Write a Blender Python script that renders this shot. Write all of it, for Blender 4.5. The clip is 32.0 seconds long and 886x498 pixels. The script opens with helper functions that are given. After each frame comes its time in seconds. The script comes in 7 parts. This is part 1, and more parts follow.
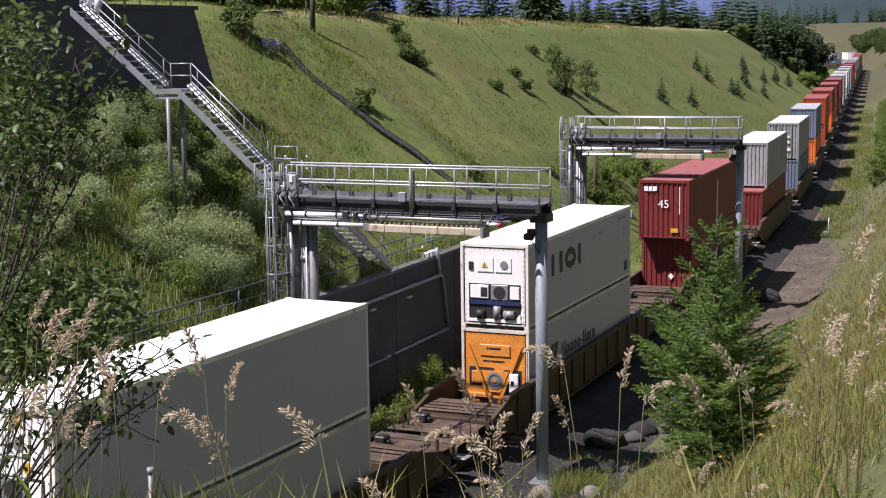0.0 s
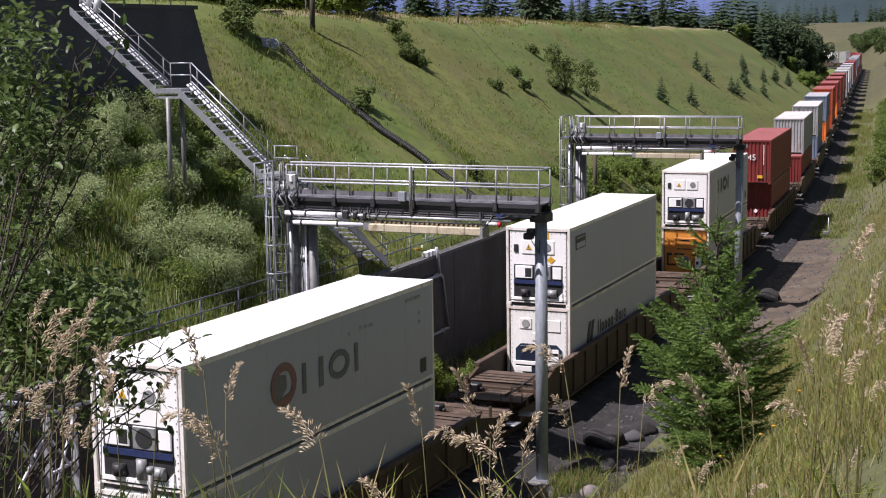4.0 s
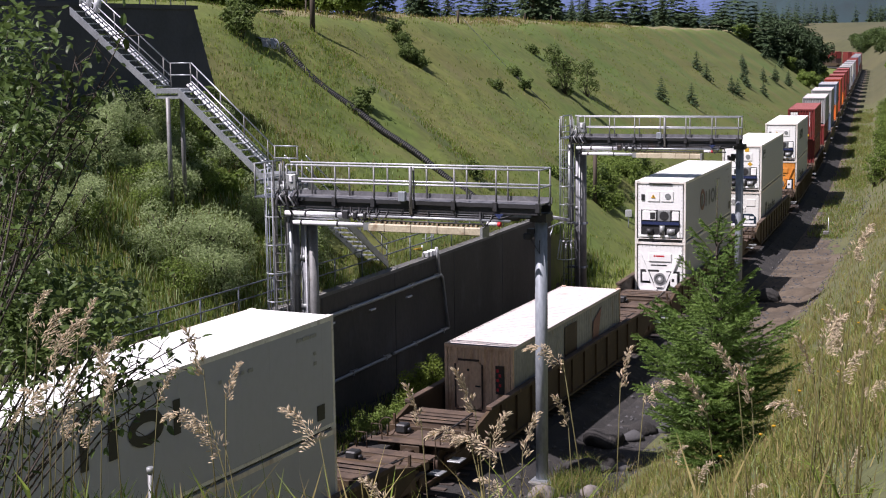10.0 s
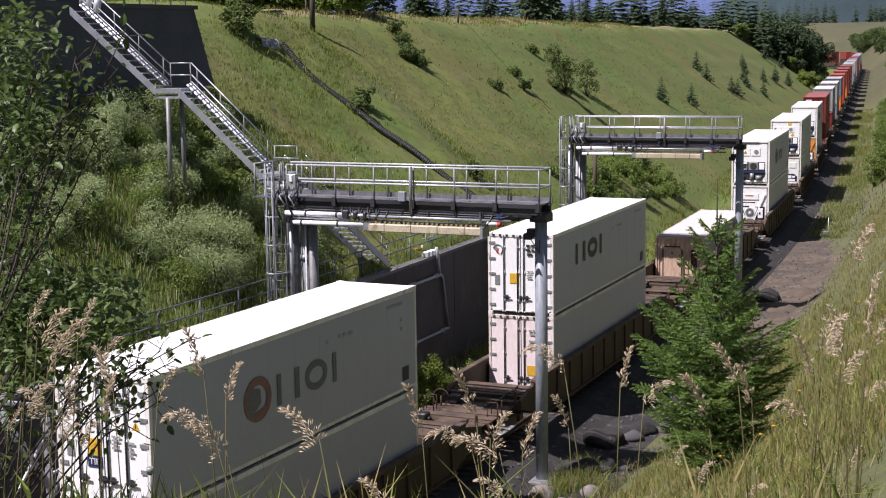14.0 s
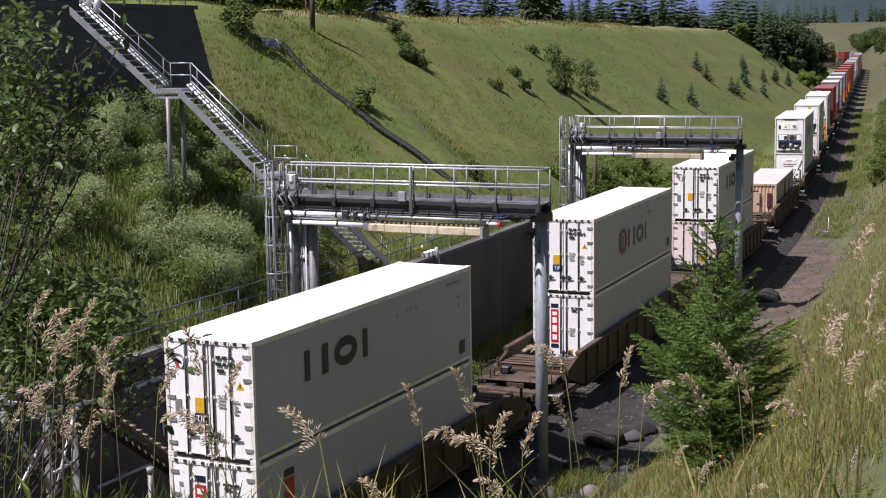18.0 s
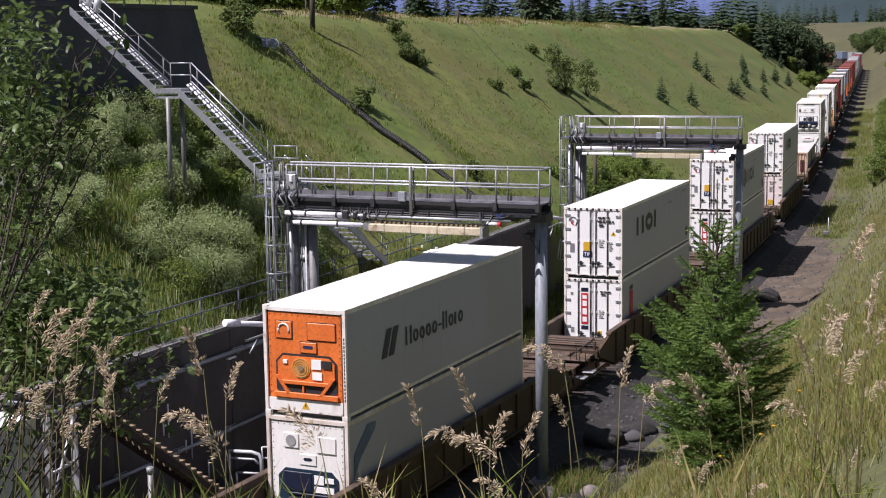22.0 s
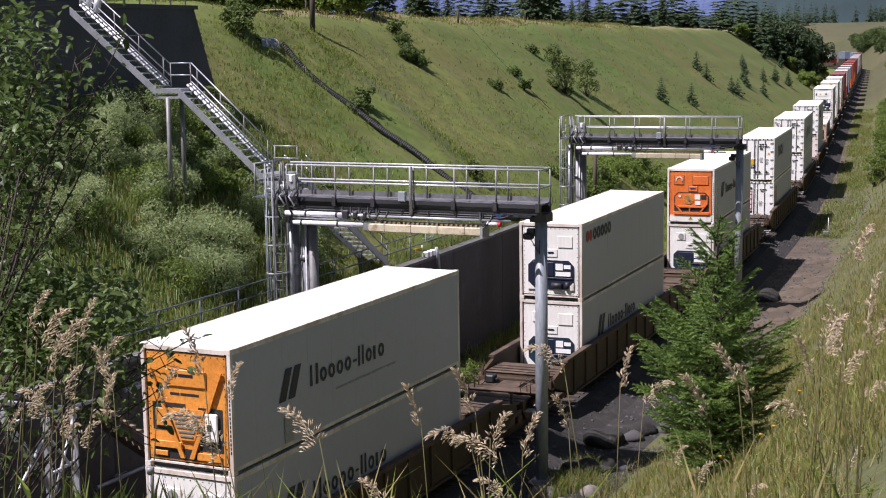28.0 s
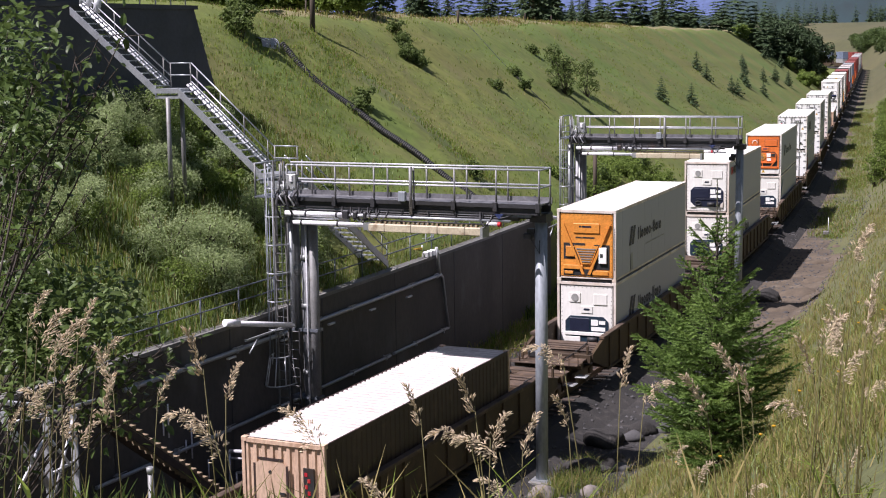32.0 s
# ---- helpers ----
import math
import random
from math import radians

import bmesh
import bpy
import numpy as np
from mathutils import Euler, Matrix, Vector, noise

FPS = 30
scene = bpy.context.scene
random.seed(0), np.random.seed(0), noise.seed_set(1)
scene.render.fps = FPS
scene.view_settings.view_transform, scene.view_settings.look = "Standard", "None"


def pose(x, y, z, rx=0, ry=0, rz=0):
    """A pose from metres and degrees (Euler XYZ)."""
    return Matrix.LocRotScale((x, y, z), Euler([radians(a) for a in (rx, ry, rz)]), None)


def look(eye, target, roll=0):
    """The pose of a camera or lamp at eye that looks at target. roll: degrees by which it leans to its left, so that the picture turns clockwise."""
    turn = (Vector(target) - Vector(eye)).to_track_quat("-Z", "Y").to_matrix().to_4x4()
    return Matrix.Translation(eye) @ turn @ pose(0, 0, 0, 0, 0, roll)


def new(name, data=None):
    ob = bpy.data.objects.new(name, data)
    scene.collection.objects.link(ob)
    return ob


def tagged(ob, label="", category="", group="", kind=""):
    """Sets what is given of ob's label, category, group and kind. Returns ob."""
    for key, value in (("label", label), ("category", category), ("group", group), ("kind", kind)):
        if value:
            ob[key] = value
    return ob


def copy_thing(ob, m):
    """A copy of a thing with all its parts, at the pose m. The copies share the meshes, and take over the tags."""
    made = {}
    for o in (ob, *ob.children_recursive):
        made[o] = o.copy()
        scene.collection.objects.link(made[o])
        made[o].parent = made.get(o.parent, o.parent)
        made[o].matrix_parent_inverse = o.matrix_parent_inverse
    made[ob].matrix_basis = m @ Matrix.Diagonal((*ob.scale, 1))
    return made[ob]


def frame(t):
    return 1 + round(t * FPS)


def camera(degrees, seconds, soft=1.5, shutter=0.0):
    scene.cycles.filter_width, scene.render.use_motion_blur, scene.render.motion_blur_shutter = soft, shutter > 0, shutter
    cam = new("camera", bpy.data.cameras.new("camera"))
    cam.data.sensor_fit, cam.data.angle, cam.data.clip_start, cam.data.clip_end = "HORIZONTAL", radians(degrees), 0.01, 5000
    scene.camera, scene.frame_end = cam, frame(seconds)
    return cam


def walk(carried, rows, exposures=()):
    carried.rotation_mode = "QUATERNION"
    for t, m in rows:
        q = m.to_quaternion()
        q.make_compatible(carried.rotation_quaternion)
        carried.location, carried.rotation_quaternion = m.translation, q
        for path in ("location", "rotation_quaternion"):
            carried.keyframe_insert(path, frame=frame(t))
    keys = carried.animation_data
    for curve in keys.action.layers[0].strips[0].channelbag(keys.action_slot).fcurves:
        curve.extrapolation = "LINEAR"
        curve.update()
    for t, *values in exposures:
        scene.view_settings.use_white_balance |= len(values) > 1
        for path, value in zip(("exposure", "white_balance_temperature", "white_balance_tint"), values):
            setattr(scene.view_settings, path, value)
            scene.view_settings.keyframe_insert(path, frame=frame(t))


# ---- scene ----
# ---------------- camera ----------------
EYE = (0.0, 0.0, 12.711)
TILT = 7.858
cam = camera(33.675, 32.0, soft=1.1)


def aim(dx=0.0, dy=0.0):
    """The fixed tripod pose, nudged by a few hundredths of a degree."""
    a, b = radians(dx), radians(-TILT + dy)
    return look(EYE, (math.sin(a) * math.cos(b), math.cos(a) * math.cos(b), EYE[2] + math.sin(b)), -0.785)


walk(cam, [(0.0, aim(-0.01, 0.02)), (0.4, aim()), (5.2, aim()), (5.5, aim(0.05, 0.01)), (6.0, aim(0.065, 0.01)),
           (6.4, aim()), (32.0, aim())],
     exposures=[(0.0, 0.63, 6400, 19), (3.0, 0.61, 6400, 19), (6.0, 0.51, 6400, 19), (8.0, 0.55, 6400, 19), (11.0, 0.65, 6400, 19), (12.5, 0.65, 6400, 19), (17.0, 0.52, 6400, 19), (21.0, 0.51, 6400, 19), (25.0, 0.63, 6400, 19), (28.0, 0.59, 6400, 19), (30.0, 0.64, 6400, 19), (32.0, 0.74, 6400, 19)])

# ---------------- sky, sun ----------------
TO_SUN = Vector((-0.5675, -0.271, 1.0)).normalized()
world = bpy.data.worlds.new("sky")
scene.world = world
world.use_nodes = True
wn = world.node_tree.nodes
sky = wn.new("ShaderNodeTexSky")
sky.sky_type = "NISHITA"
sky.sun_disc = False
sky.sun_elevation = math.asin(TO_SUN.z)
sky.sun_rotation = math.atan2(TO_SUN.x, TO_SUN.y)
sky.air_density, sky.dust_density = 1.0, 1.4
world.node_tree.links.new(sky.outputs[0], wn["Background"].inputs[0])
wn["Background"].inputs[1].default_value = 0.042
sun = new("sun", bpy.data.lights.new("sun", "SUN"))
sun.data.energy, sun.data.angle, sun.data.color = 5.0, radians(0.53), (1.0, 0.955, 0.965)
sun.matrix_basis = look(TO_SUN * 300, (0, 0, 0))
scene.view_settings.exposure = 0.62

# ---------------- the railway line ----------------
S0, S1 = -90.0, 1000.0
TS = np.arange(S0, S1 + 0.5, 1.0)


def heading(s):
    """Heading of the line in radians from +Y towards +X: a long easy curve, a straight, then a bend to the left."""
    q = np.minimum(np.asarray(s, float), 130.0)
    h = 0.43799 - 0.0020017 * q + 4.6335e-06 * q ** 2 + 1.4207e-08 * q ** 3
    return h - np.clip((np.asarray(s, float) - 540) / 220.0, 0, 1.3)


_h = heading(TS[:-1] + 0.5)
TX = np.concatenate([[0], np.cumsum(np.sin(_h))])
TY = np.concatenate([[0], np.cumsum(np.cos(_h))])
TX += -2.352 - TX[int(-S0)]
TY += 39.665 - TY[int(-S0)]
GRADE = 0.004


def at(s, o=0.0, z=0.0):
    """The world place at s metres along the line, o metres to its right, z above the rail."""
    h = float(heading(s))
    return Vector((float(np.interp(s, TS, TX)) + o * math.cos(h), float(np.interp(s, TS, TY)) - o * math.sin(h), z + GRADE * s))


def along(s, o=0.0, z=0.0):
    """A pose on the line: y runs forward along it, x to the right."""
    return Matrix.Translation(at(s, o, z)) @ Matrix.Rotation(-float(heading(s)), 4, "Z")


def hill(s, o):
    """Height of the ground over the rail, for arrays."""
    s, o = np.asarray(s, float), np.asarray(o, float)
    ridge = 15.0 - 0.0015 * np.clip(s, 0, 300) - 15.3 * np.clip((s - 330) / 90, 0, 1) - 0.02 * np.clip(-o - 30, 0, 200)
    ridge = np.maximum(ridge, -0.4)
    fill = 4.0 + 0.74 * (-6.6 - o)
    cut = -0.5 + 0.74 * (-5.5 - o)
    a = np.clip((s - 33) / 12, 0, 1)
    left = np.where(o < -6.52, fill * (1 - a) + np.maximum(cut, -0.5) * a, np.where(s > 36, np.maximum(cut, -0.5), -0.5))
    k = 1.2
    left = np.where(left > ridge - k, ridge - k + k * (1 - np.exp(-(left - ridge + k) / k)), left)
    top = 10.9 + 0.01 * np.clip(o - 20, 0, 500) + 0.02 * np.clip(s - 200, 0, 400) * np.clip((o - 20) / 100, 0, 1)
    bank = -0.65 + 0.8 * (o - 5.9)
    bank = np.where(bank > top - 1, top - 1 + (1 - np.exp(-(bank - top + 1))), bank)
    right = np.maximum(bank, -0.65)
    bump = 0.13 * np.sin(s * 0.9 + 1.3 * np.sin(o * 0.7)) * np.sin(o * 1.1 + 0.6 * s) + 0.22 * np.sin(s * 0.23 + 2) * np.sin(o * 0.35 + s * 0.11)
    calm = np.clip((np.abs(o + 0.3) - 7.0) / 2.0, 0, 1)
    return np.where(o < 0, left, right) + bump * calm


def ground(s, o):
    return at(s, o, float(hill(s, o)))


# ---------------- materials ----------------
MATS = {}


def mat(name, c1, c2=None, rough=0.7, metal=0.0, big=0.6, small=14.0, stain=None, stretch=(1, 1, 1), bump=0.15, size=0.01, vary=0.0, island=0.0, contrast=(0.35, 0.65), stain_at=(0.58, 0.72), fine=0.55):
    """A painted, weathered or natural surface: two scales of colour, stains, relief and gloss that follow them."""
    if name in MATS:
        return MATS[name]
    m = bpy.data.materials.new(name)
    m.use_nodes = True
    MATS[name] = m
    n, l = m.node_tree.nodes, m.node_tree.links
    b = n["Principled BSDF"]
    c2 = c2 or tuple(v * 0.75 for v in c1)
    tc = n.new("ShaderNodeTexCoord")
    mp = n.new("ShaderNodeMapping")
    mp.inputs["Scale"].default_value = stretch
    l.new(tc.outputs["Object"], mp.inputs[0])
    n1, n2 = n.new("ShaderNodeTexNoise"), n.new("ShaderNodeTexNoise")
    n1.inputs["Scale"].default_value, n1.inputs["Detail"].default_value = big, 6
    n2.inputs["Scale"].default_value, n2.inputs["Detail"].default_value = small, 4
    l.new(mp.outputs[0], n1.inputs[0])
    l.new(mp.outputs[0], n2.inputs[0])
    r1 = n.new("ShaderNodeValToRGB")
    r1.color_ramp.elements[0].position, r1.color_ramp.elements[1].position = contrast
    r1.color_ramp.elements[0].color, r1.color_ramp.elements[1].color = (*c1, 1), (*c2, 1)
    l.new(n1.outputs[0], r1.inputs[0])
    mx = n.new("ShaderNodeMix")
    mx.data_type, mx.blend_type = "RGBA", "MULTIPLY"
    mx.inputs[0].default_value = fine
    r2 = n.new("ShaderNodeValToRGB")
    r2.color_ramp.elements[0].position, r2.color_ramp.elements[1].position = 0.3, 0.62
    r2.color_ramp.elements[0].color, r2.color_ramp.elements[1].color = (0.62, 0.62, 0.62, 1), (1.15, 1.15, 1.15, 1)
    l.new(n2.outputs[0], r2.inputs[0])
    l.new(r1.outputs[0], mx.inputs[6])
    l.new(r2.outputs[0], mx.inputs[7])
    out = mx.outputs[2]
    if stain:
        n3 = n.new("ShaderNodeTexNoise")
        n3.inputs["Scale"].default_value, n3.inputs["Detail"].default_value = big * 2.3, 8
        l.new(mp.outputs[0], n3.inputs[0])
        r3 = n.new("ShaderNodeValToRGB")
        r3.color_ramp.elements[0].position, r3.color_ramp.elements[1].position = stain_at
        r3.color_ramp.elements[0].color, r3.color_ramp.elements[1].color = (0, 0, 0, 1), (0.8, 0.8, 0.8, 1)
        l.new(n3.outputs[0], r3.inputs[0])
        m3 = n.new("ShaderNodeMix")
        m3.data_type = "RGBA"
        l.new(r3.outputs[0], m3.inputs[0])
        l.new(out, m3.inputs[6])
        m3.inputs[7].default_value = (*stain, 1)
        out = m3.outputs[2]
    if vary or island:
        src = n.new("ShaderNodeObjectInfo").outputs["Random"] if vary else n.new("ShaderNodeNewGeometry").outputs["Random Per Island"]
        mr = n.new("ShaderNodeMapRange")
        mr.inputs[3].default_value, mr.inputs[4].default_value = 1 - (vary or island), 1 + (vary or island)
        l.new(src, mr.inputs[0])
        hs = n.new("ShaderNodeHueSaturation")
        l.new(mr.outputs[0], hs.inputs["Value"])
        l.new(out, hs.inputs["Color"])
        out = hs.outputs[0]
    l.new(out, b.inputs["Base Color"])
    rr = n.new("ShaderNodeMapRange")
    rr.inputs[3].default_value, rr.inputs[4].default_value = max(0.05, rough - 0.12), min(1, rough + 0.12)
    l.new(n2.outputs[0], rr.inputs[0])
    l.new(rr.outputs[0], b.inputs["Roughness"])
    b.inputs["Metallic"].default_value = metal
    if bump:
        bp = n.new("ShaderNodeBump")
        bp.inputs["Strength"].default_value, bp.inputs["Distance"].default_value = bump, size
        l.new(n2.outputs[0], bp.inputs["Height"])
        l.new(bp.outputs[0], b.inputs["Normal"])
    return m


def leafmat(name, c1, c2, rough=0.5, island=0.35, through_light=0.25):
    m = mat(name, c1, c2, rough, big=1.2, small=30, bump=0, island=island)
    n, l = m.node_tree.nodes, m.node_tree.links
    if "leaf" not in m:
        m["leaf"] = 1
        b = n["Principled BSDF"]
        b.inputs["Specular IOR Level"].default_value = 0.25
        tr = n.new("ShaderNodeBsdfTranslucent")
        src = b.inputs["Base Color"].links[0].from_socket
        l.new(src, tr.inputs[0])
        ms = n.new("ShaderNodeMixShader")
        ms.inputs[0].default_value = through_light
        l.new(b.outputs[0], ms.inputs[1])
        l.new(tr.outputs[0], ms.inputs[2])
        l.new(ms.outputs[0], n["Material Output"].inputs[0])
    return m


RUST = (0.13, 0.06, 0.03)
WHITE = mat("white_paint", (0.90, 0.90, 0.88), (0.80, 0.80, 0.77), 0.42, big=0.5, small=9, stain=(0.5, 0.44, 0.38), stretch=(1, 0.7, 0.35), bump=0.02, stain_at=(0.76, 0.95), fine=0.12)
WHITE2 = mat("old_white_paint", (0.84, 0.83, 0.79), (0.7, 0.69, 0.64), 0.5, big=0.8, small=9, stain=(0.4, 0.29, 0.2), stretch=(1, 0.6, 0.3), bump=0.03, stain_at=(0.62, 0.82), fine=0.16)
GRIMY = mat("grimy_white_frame", (0.76, 0.71, 0.65), (0.55, 0.46, 0.38), 0.6, big=1.4, small=12, stain=(0.26, 0.17, 0.11), stretch=(1, 1, 0.5), bump=0.05, stain_at=(0.56, 0.78), fine=0.3)
SOILED = mat("soiled_white_frame", (0.84, 0.82, 0.78), (0.7, 0.65, 0.58), 0.55, big=1.6, small=14, stain=(0.16, 0.11, 0.08), stretch=(1, 1, 0.6), bump=0.04, stain_at=(0.6, 0.74), fine=0.3)
PINK = mat("faded_pinkish_paint", (0.84, 0.74, 0.71), (0.76, 0.65, 0.62), 0.5, big=0.9, small=9, stain=(0.4, 0.28, 0.23), stretch=(1, 1, 0.4), bump=0.03, stain_at=(0.64, 0.85), fine=0.2)
# Greyer, bluer copy of the white paint; the sides' shade is in the colour.
SIDE = mat("shade_toned_pale_side_panel", (0.425, 0.43, 0.49), (0.395, 0.4, 0.455), 0.5, big=0.25, small=9, stain=(0.35, 0.345, 0.35), stretch=(1, 0.6, 0.5), bump=0.01, stain_at=(0.72, 0.97), fine=0.1)
ROOF = mat("white_roof_paint", (0.84, 0.84, 0.82), (0.78, 0.78, 0.75), 0.5, big=0.4, small=6, stain=(0.55, 0.5, 0.44), bump=0.03, stain_at=(0.66, 0.85), fine=0.25)
ORANGE = mat("orange_paint", (0.78, 0.19, 0.035), (0.66, 0.15, 0.03), 0.5, big=1, small=16, stain=(0.3, 0.1, 0.04), bump=0.05, stain_at=(0.66, 0.85))
AMBER = mat("amber_paint", (0.75, 0.30, 0.05), (0.62, 0.23, 0.035), 0.5, big=1, small=16, stain=(0.25, 0.12, 0.05), bump=0.05, stain_at=(0.64, 0.85))
NAVY = mat("navy_paint", (0.008, 0.012, 0.03), (0.012, 0.016, 0.04), 0.5, bump=0.03)
BLUE = mat("blue_paint", (0.022, 0.035, 0.11), (0.018, 0.028, 0.085), 0.5, bump=0.03)
TEAL = mat("dark_teal_paint", (0.015, 0.04, 0.06), (0.01, 0.02, 0.04), 0.5, bump=0.03)
REDMARK = mat("red_marking", (0.5, 0.02, 0.03), (0.42, 0.02, 0.03), 0.5, bump=0.02)
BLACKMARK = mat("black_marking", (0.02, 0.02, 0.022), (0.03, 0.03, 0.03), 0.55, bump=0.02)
GREYMARK = mat("faded_grey_marking", (0.28, 0.28, 0.27), (0.36, 0.36, 0.34), 0.6, bump=0.02)
FADEDBLUE = mat("faded_blue_marking", (0.09, 0.14, 0.24), (0.16, 0.2, 0.28), 0.6, bump=0.02)
DIMMARK = mat("dim_grey_marking", (0.12, 0.125, 0.13), (0.17, 0.172, 0.175), 0.6, bump=0.02)
FADEDRED = mat("faded_red_marking", (0.22, 0.09, 0.08), (0.28, 0.15, 0.13), 0.6, bump=0.02)
GREYPLATE = mat("grey_plate", (0.3, 0.31, 0.31), (0.22, 0.23, 0.23), 0.5, metal=0.3, bump=0.05)
YELLOW = mat("yellow_sign", (0.72, 0.42, 0.03), (0.6, 0.34, 0.03), 0.5, bump=0.02)
GALV = mat("galvanised_steel", (0.42, 0.44, 0.46), (0.32, 0.34, 0.36), 0.45, 0.55, big=1.5, small=20, stain=(0.2, 0.15, 0.12), bump=0.08, stain_at=(0.66, 0.8))
POSTSTEEL = mat("weathered_post_steel", (0.23, 0.23, 0.225), (0.17, 0.17, 0.17), 0.55, 0.3, big=1.5, small=20, stain=(0.13, 0.1, 0.08), bump=0.08, stain_at=(0.6, 0.8))
DIMROOF = mat("dull_roof_paint", (0.55, 0.5, 0.475), (0.46, 0.41, 0.39), 0.6, big=0.6, small=8, stain=(0.36, 0.3, 0.26), bump=0.06)
# Pale roofs of far wagons, greyed in the colour to stand for haze.
FARROOF = mat("haze_dimmed_roof", (0.36, 0.36, 0.37), (0.3, 0.3, 0.31), 0.6, big=0.6, small=8, stain=(0.22, 0.2, 0.18), bump=0.06)
DARKROCK = mat("dark_boulder", (0.075, 0.073, 0.074), (0.045, 0.044, 0.045), 0.9, big=1.5, small=12, stain=(0.1, 0.095, 0.085), bump=0.5, size=0.03)
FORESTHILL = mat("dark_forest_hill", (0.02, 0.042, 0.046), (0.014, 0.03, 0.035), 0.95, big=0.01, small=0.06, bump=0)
# White fittings and pipes; the pipes' sun glare is put into this base colour.
PIPEWHITE = mat("white_with_sun_glare", (0.86, 0.85, 0.88), (0.76, 0.75, 0.78), 0.4, big=1.5, small=20, bump=0.05)
PALEGALV = mat("bright_galvanised_steel", (0.62, 0.63, 0.65), (0.5, 0.51, 0.53), 0.4, 0.3, big=1.5, small=20, bump=0.06)
GANTRY = mat("grey_blue_steel_paint", (0.14, 0.155, 0.18), (0.1, 0.115, 0.135), 0.45, 0.2, big=1.2, small=18, stain=(0.1, 0.07, 0.05), bump=0.06, stain_at=(0.66, 0.85))
COLUMN = mat("light_grey_column_paint", (0.29, 0.315, 0.35), (0.235, 0.26, 0.29), 0.5, 0.1, big=1.2, small=14, stain=(0.2, 0.16, 0.12), stretch=(1, 1, 0.3), bump=0.06, stain_at=(0.66, 0.85))
GRATING = mat("worn_walkway_steel", (0.185, 0.185, 0.195), (0.12, 0.12, 0.13), 0.55, 0.2, big=2.5, small=25, stain=(0.26, 0.26, 0.27), bump=0.15, stain_at=(0.56, 0.72))
RISER = mat("grey_riser_steel", (0.21, 0.215, 0.225), (0.16, 0.165, 0.172), 0.5, 0.2, big=1.2, small=14, stain=(0.13, 0.11, 0.09), stretch=(1, 1, 0.3), bump=0.06, stain_at=(0.62, 0.82))
DARKSTEEL = mat("dark_steel", (0.045, 0.045, 0.05), (0.03, 0.03, 0.03), 0.55, 0.3, stain=(0.06, 0.035, 0.02), bump=0.1)
TROUGH = mat("weathered_cream_paint", (0.52, 0.46, 0.33), (0.42, 0.36, 0.25), 0.6, big=1.6, small=16, stain=(0.22, 0.14, 0.08), bump=0.08)
CARBODY = mat("brown_wagon_paint", (0.072, 0.044, 0.021), (0.042, 0.026, 0.014), 0.7, big=0.9, small=16, stain=(0.105, 0.062, 0.03), bump=0.14)
DECK = mat("dusty_wagon_deck", (0.105, 0.07, 0.048), (0.055, 0.037, 0.027), 0.8, big=1.6, small=18, stain=(0.17, 0.11, 0.065), bump=0.2)
DARKBROWN = mat("dark_brown_container_paint", (0.035, 0.022, 0.02), (0.05, 0.03, 0.025), 0.6, stain=(0.09, 0.06, 0.045), bump=0.1)
TAN = mat("tan_container_paint", (0.6, 0.43, 0.31), (0.5, 0.34, 0.24), 0.6, big=1.1, small=14, stain=(0.3, 0.16, 0.09), stretch=(1, 1, 0.4), bump=0.08)
RED = mat("oxide_red_paint", (0.19, 0.024, 0.022), (0.15, 0.02, 0.018), 0.55, big=0.9, small=12, stain=(0.12, 0.05, 0.04), stretch=(1, 1, 0.4), bump=0.06)
REDROOF = mat("faded_red_roof", (0.27, 0.075, 0.07), (0.21, 0.06, 0.055), 0.6, big=0.9, small=12, stain=(0.25, 0.13, 0.1), bump=0.06)
BRIGHTRED = mat("bright_red_paint", (0.26, 0.035, 0.03), (0.21, 0.03, 0.026), 0.5, stain=(0.2, 0.07, 0.05), bump=0.05)
VERMILION = mat("vermilion_paint", (0.42, 0.07, 0.03), (0.35, 0.055, 0.025), 0.5, stain=(0.25, 0.09, 0.05), bump=0.05)
GREYBOX = mat("grey_container_paint", (0.33, 0.33, 0.335), (0.26, 0.265, 0.27), 0.55, big=0.9, small=12, stain=(0.25, 0.2, 0.16), stretch=(1, 1, 0.4), bump=0.06)
BLUEBOX = mat("blue_grey_container_paint", (0.16, 0.2, 0.28), (0.12, 0.15, 0.22), 0.55, stain=(0.15, 0.12, 0.1), bump=0.06)
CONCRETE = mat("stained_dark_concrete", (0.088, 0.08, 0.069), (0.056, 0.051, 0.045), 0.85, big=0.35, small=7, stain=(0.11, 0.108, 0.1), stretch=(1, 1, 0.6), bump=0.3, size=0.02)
CAP = mat("pale_concrete", (0.19, 0.185, 0.175), (0.12, 0.117, 0.11), 0.85, big=0.8, small=12, stain=(0.16, 0.15, 0.12), bump=0.2)
BLACKWALL = mat("dark_coated_wall", (0.07, 0.074, 0.085), (0.05, 0.054, 0.062), 0.8, big=0.5, small=8, stain=(0.07, 0.072, 0.075), bump=0.2)
GRAVEL = mat("ballast_stone", (0.032, 0.029, 0.027), (0.017, 0.016, 0.015), 0.95, big=0.8, small=18, stain=(0.07, 0.062, 0.056), bump=0.9, size=0.05)
DIRT = mat("packed_gravel_soil", (0.112, 0.086, 0.06), (0.06, 0.046, 0.033), 0.95, big=0.5, small=7, stain=(0.17, 0.14, 0.105), bump=0.6, size=0.04)
CREST = mat("dry_crest_grass", (0.2, 0.175, 0.085), (0.15, 0.14, 0.055), 0.95, big=0.3, small=4, bump=0.6, size=0.08)
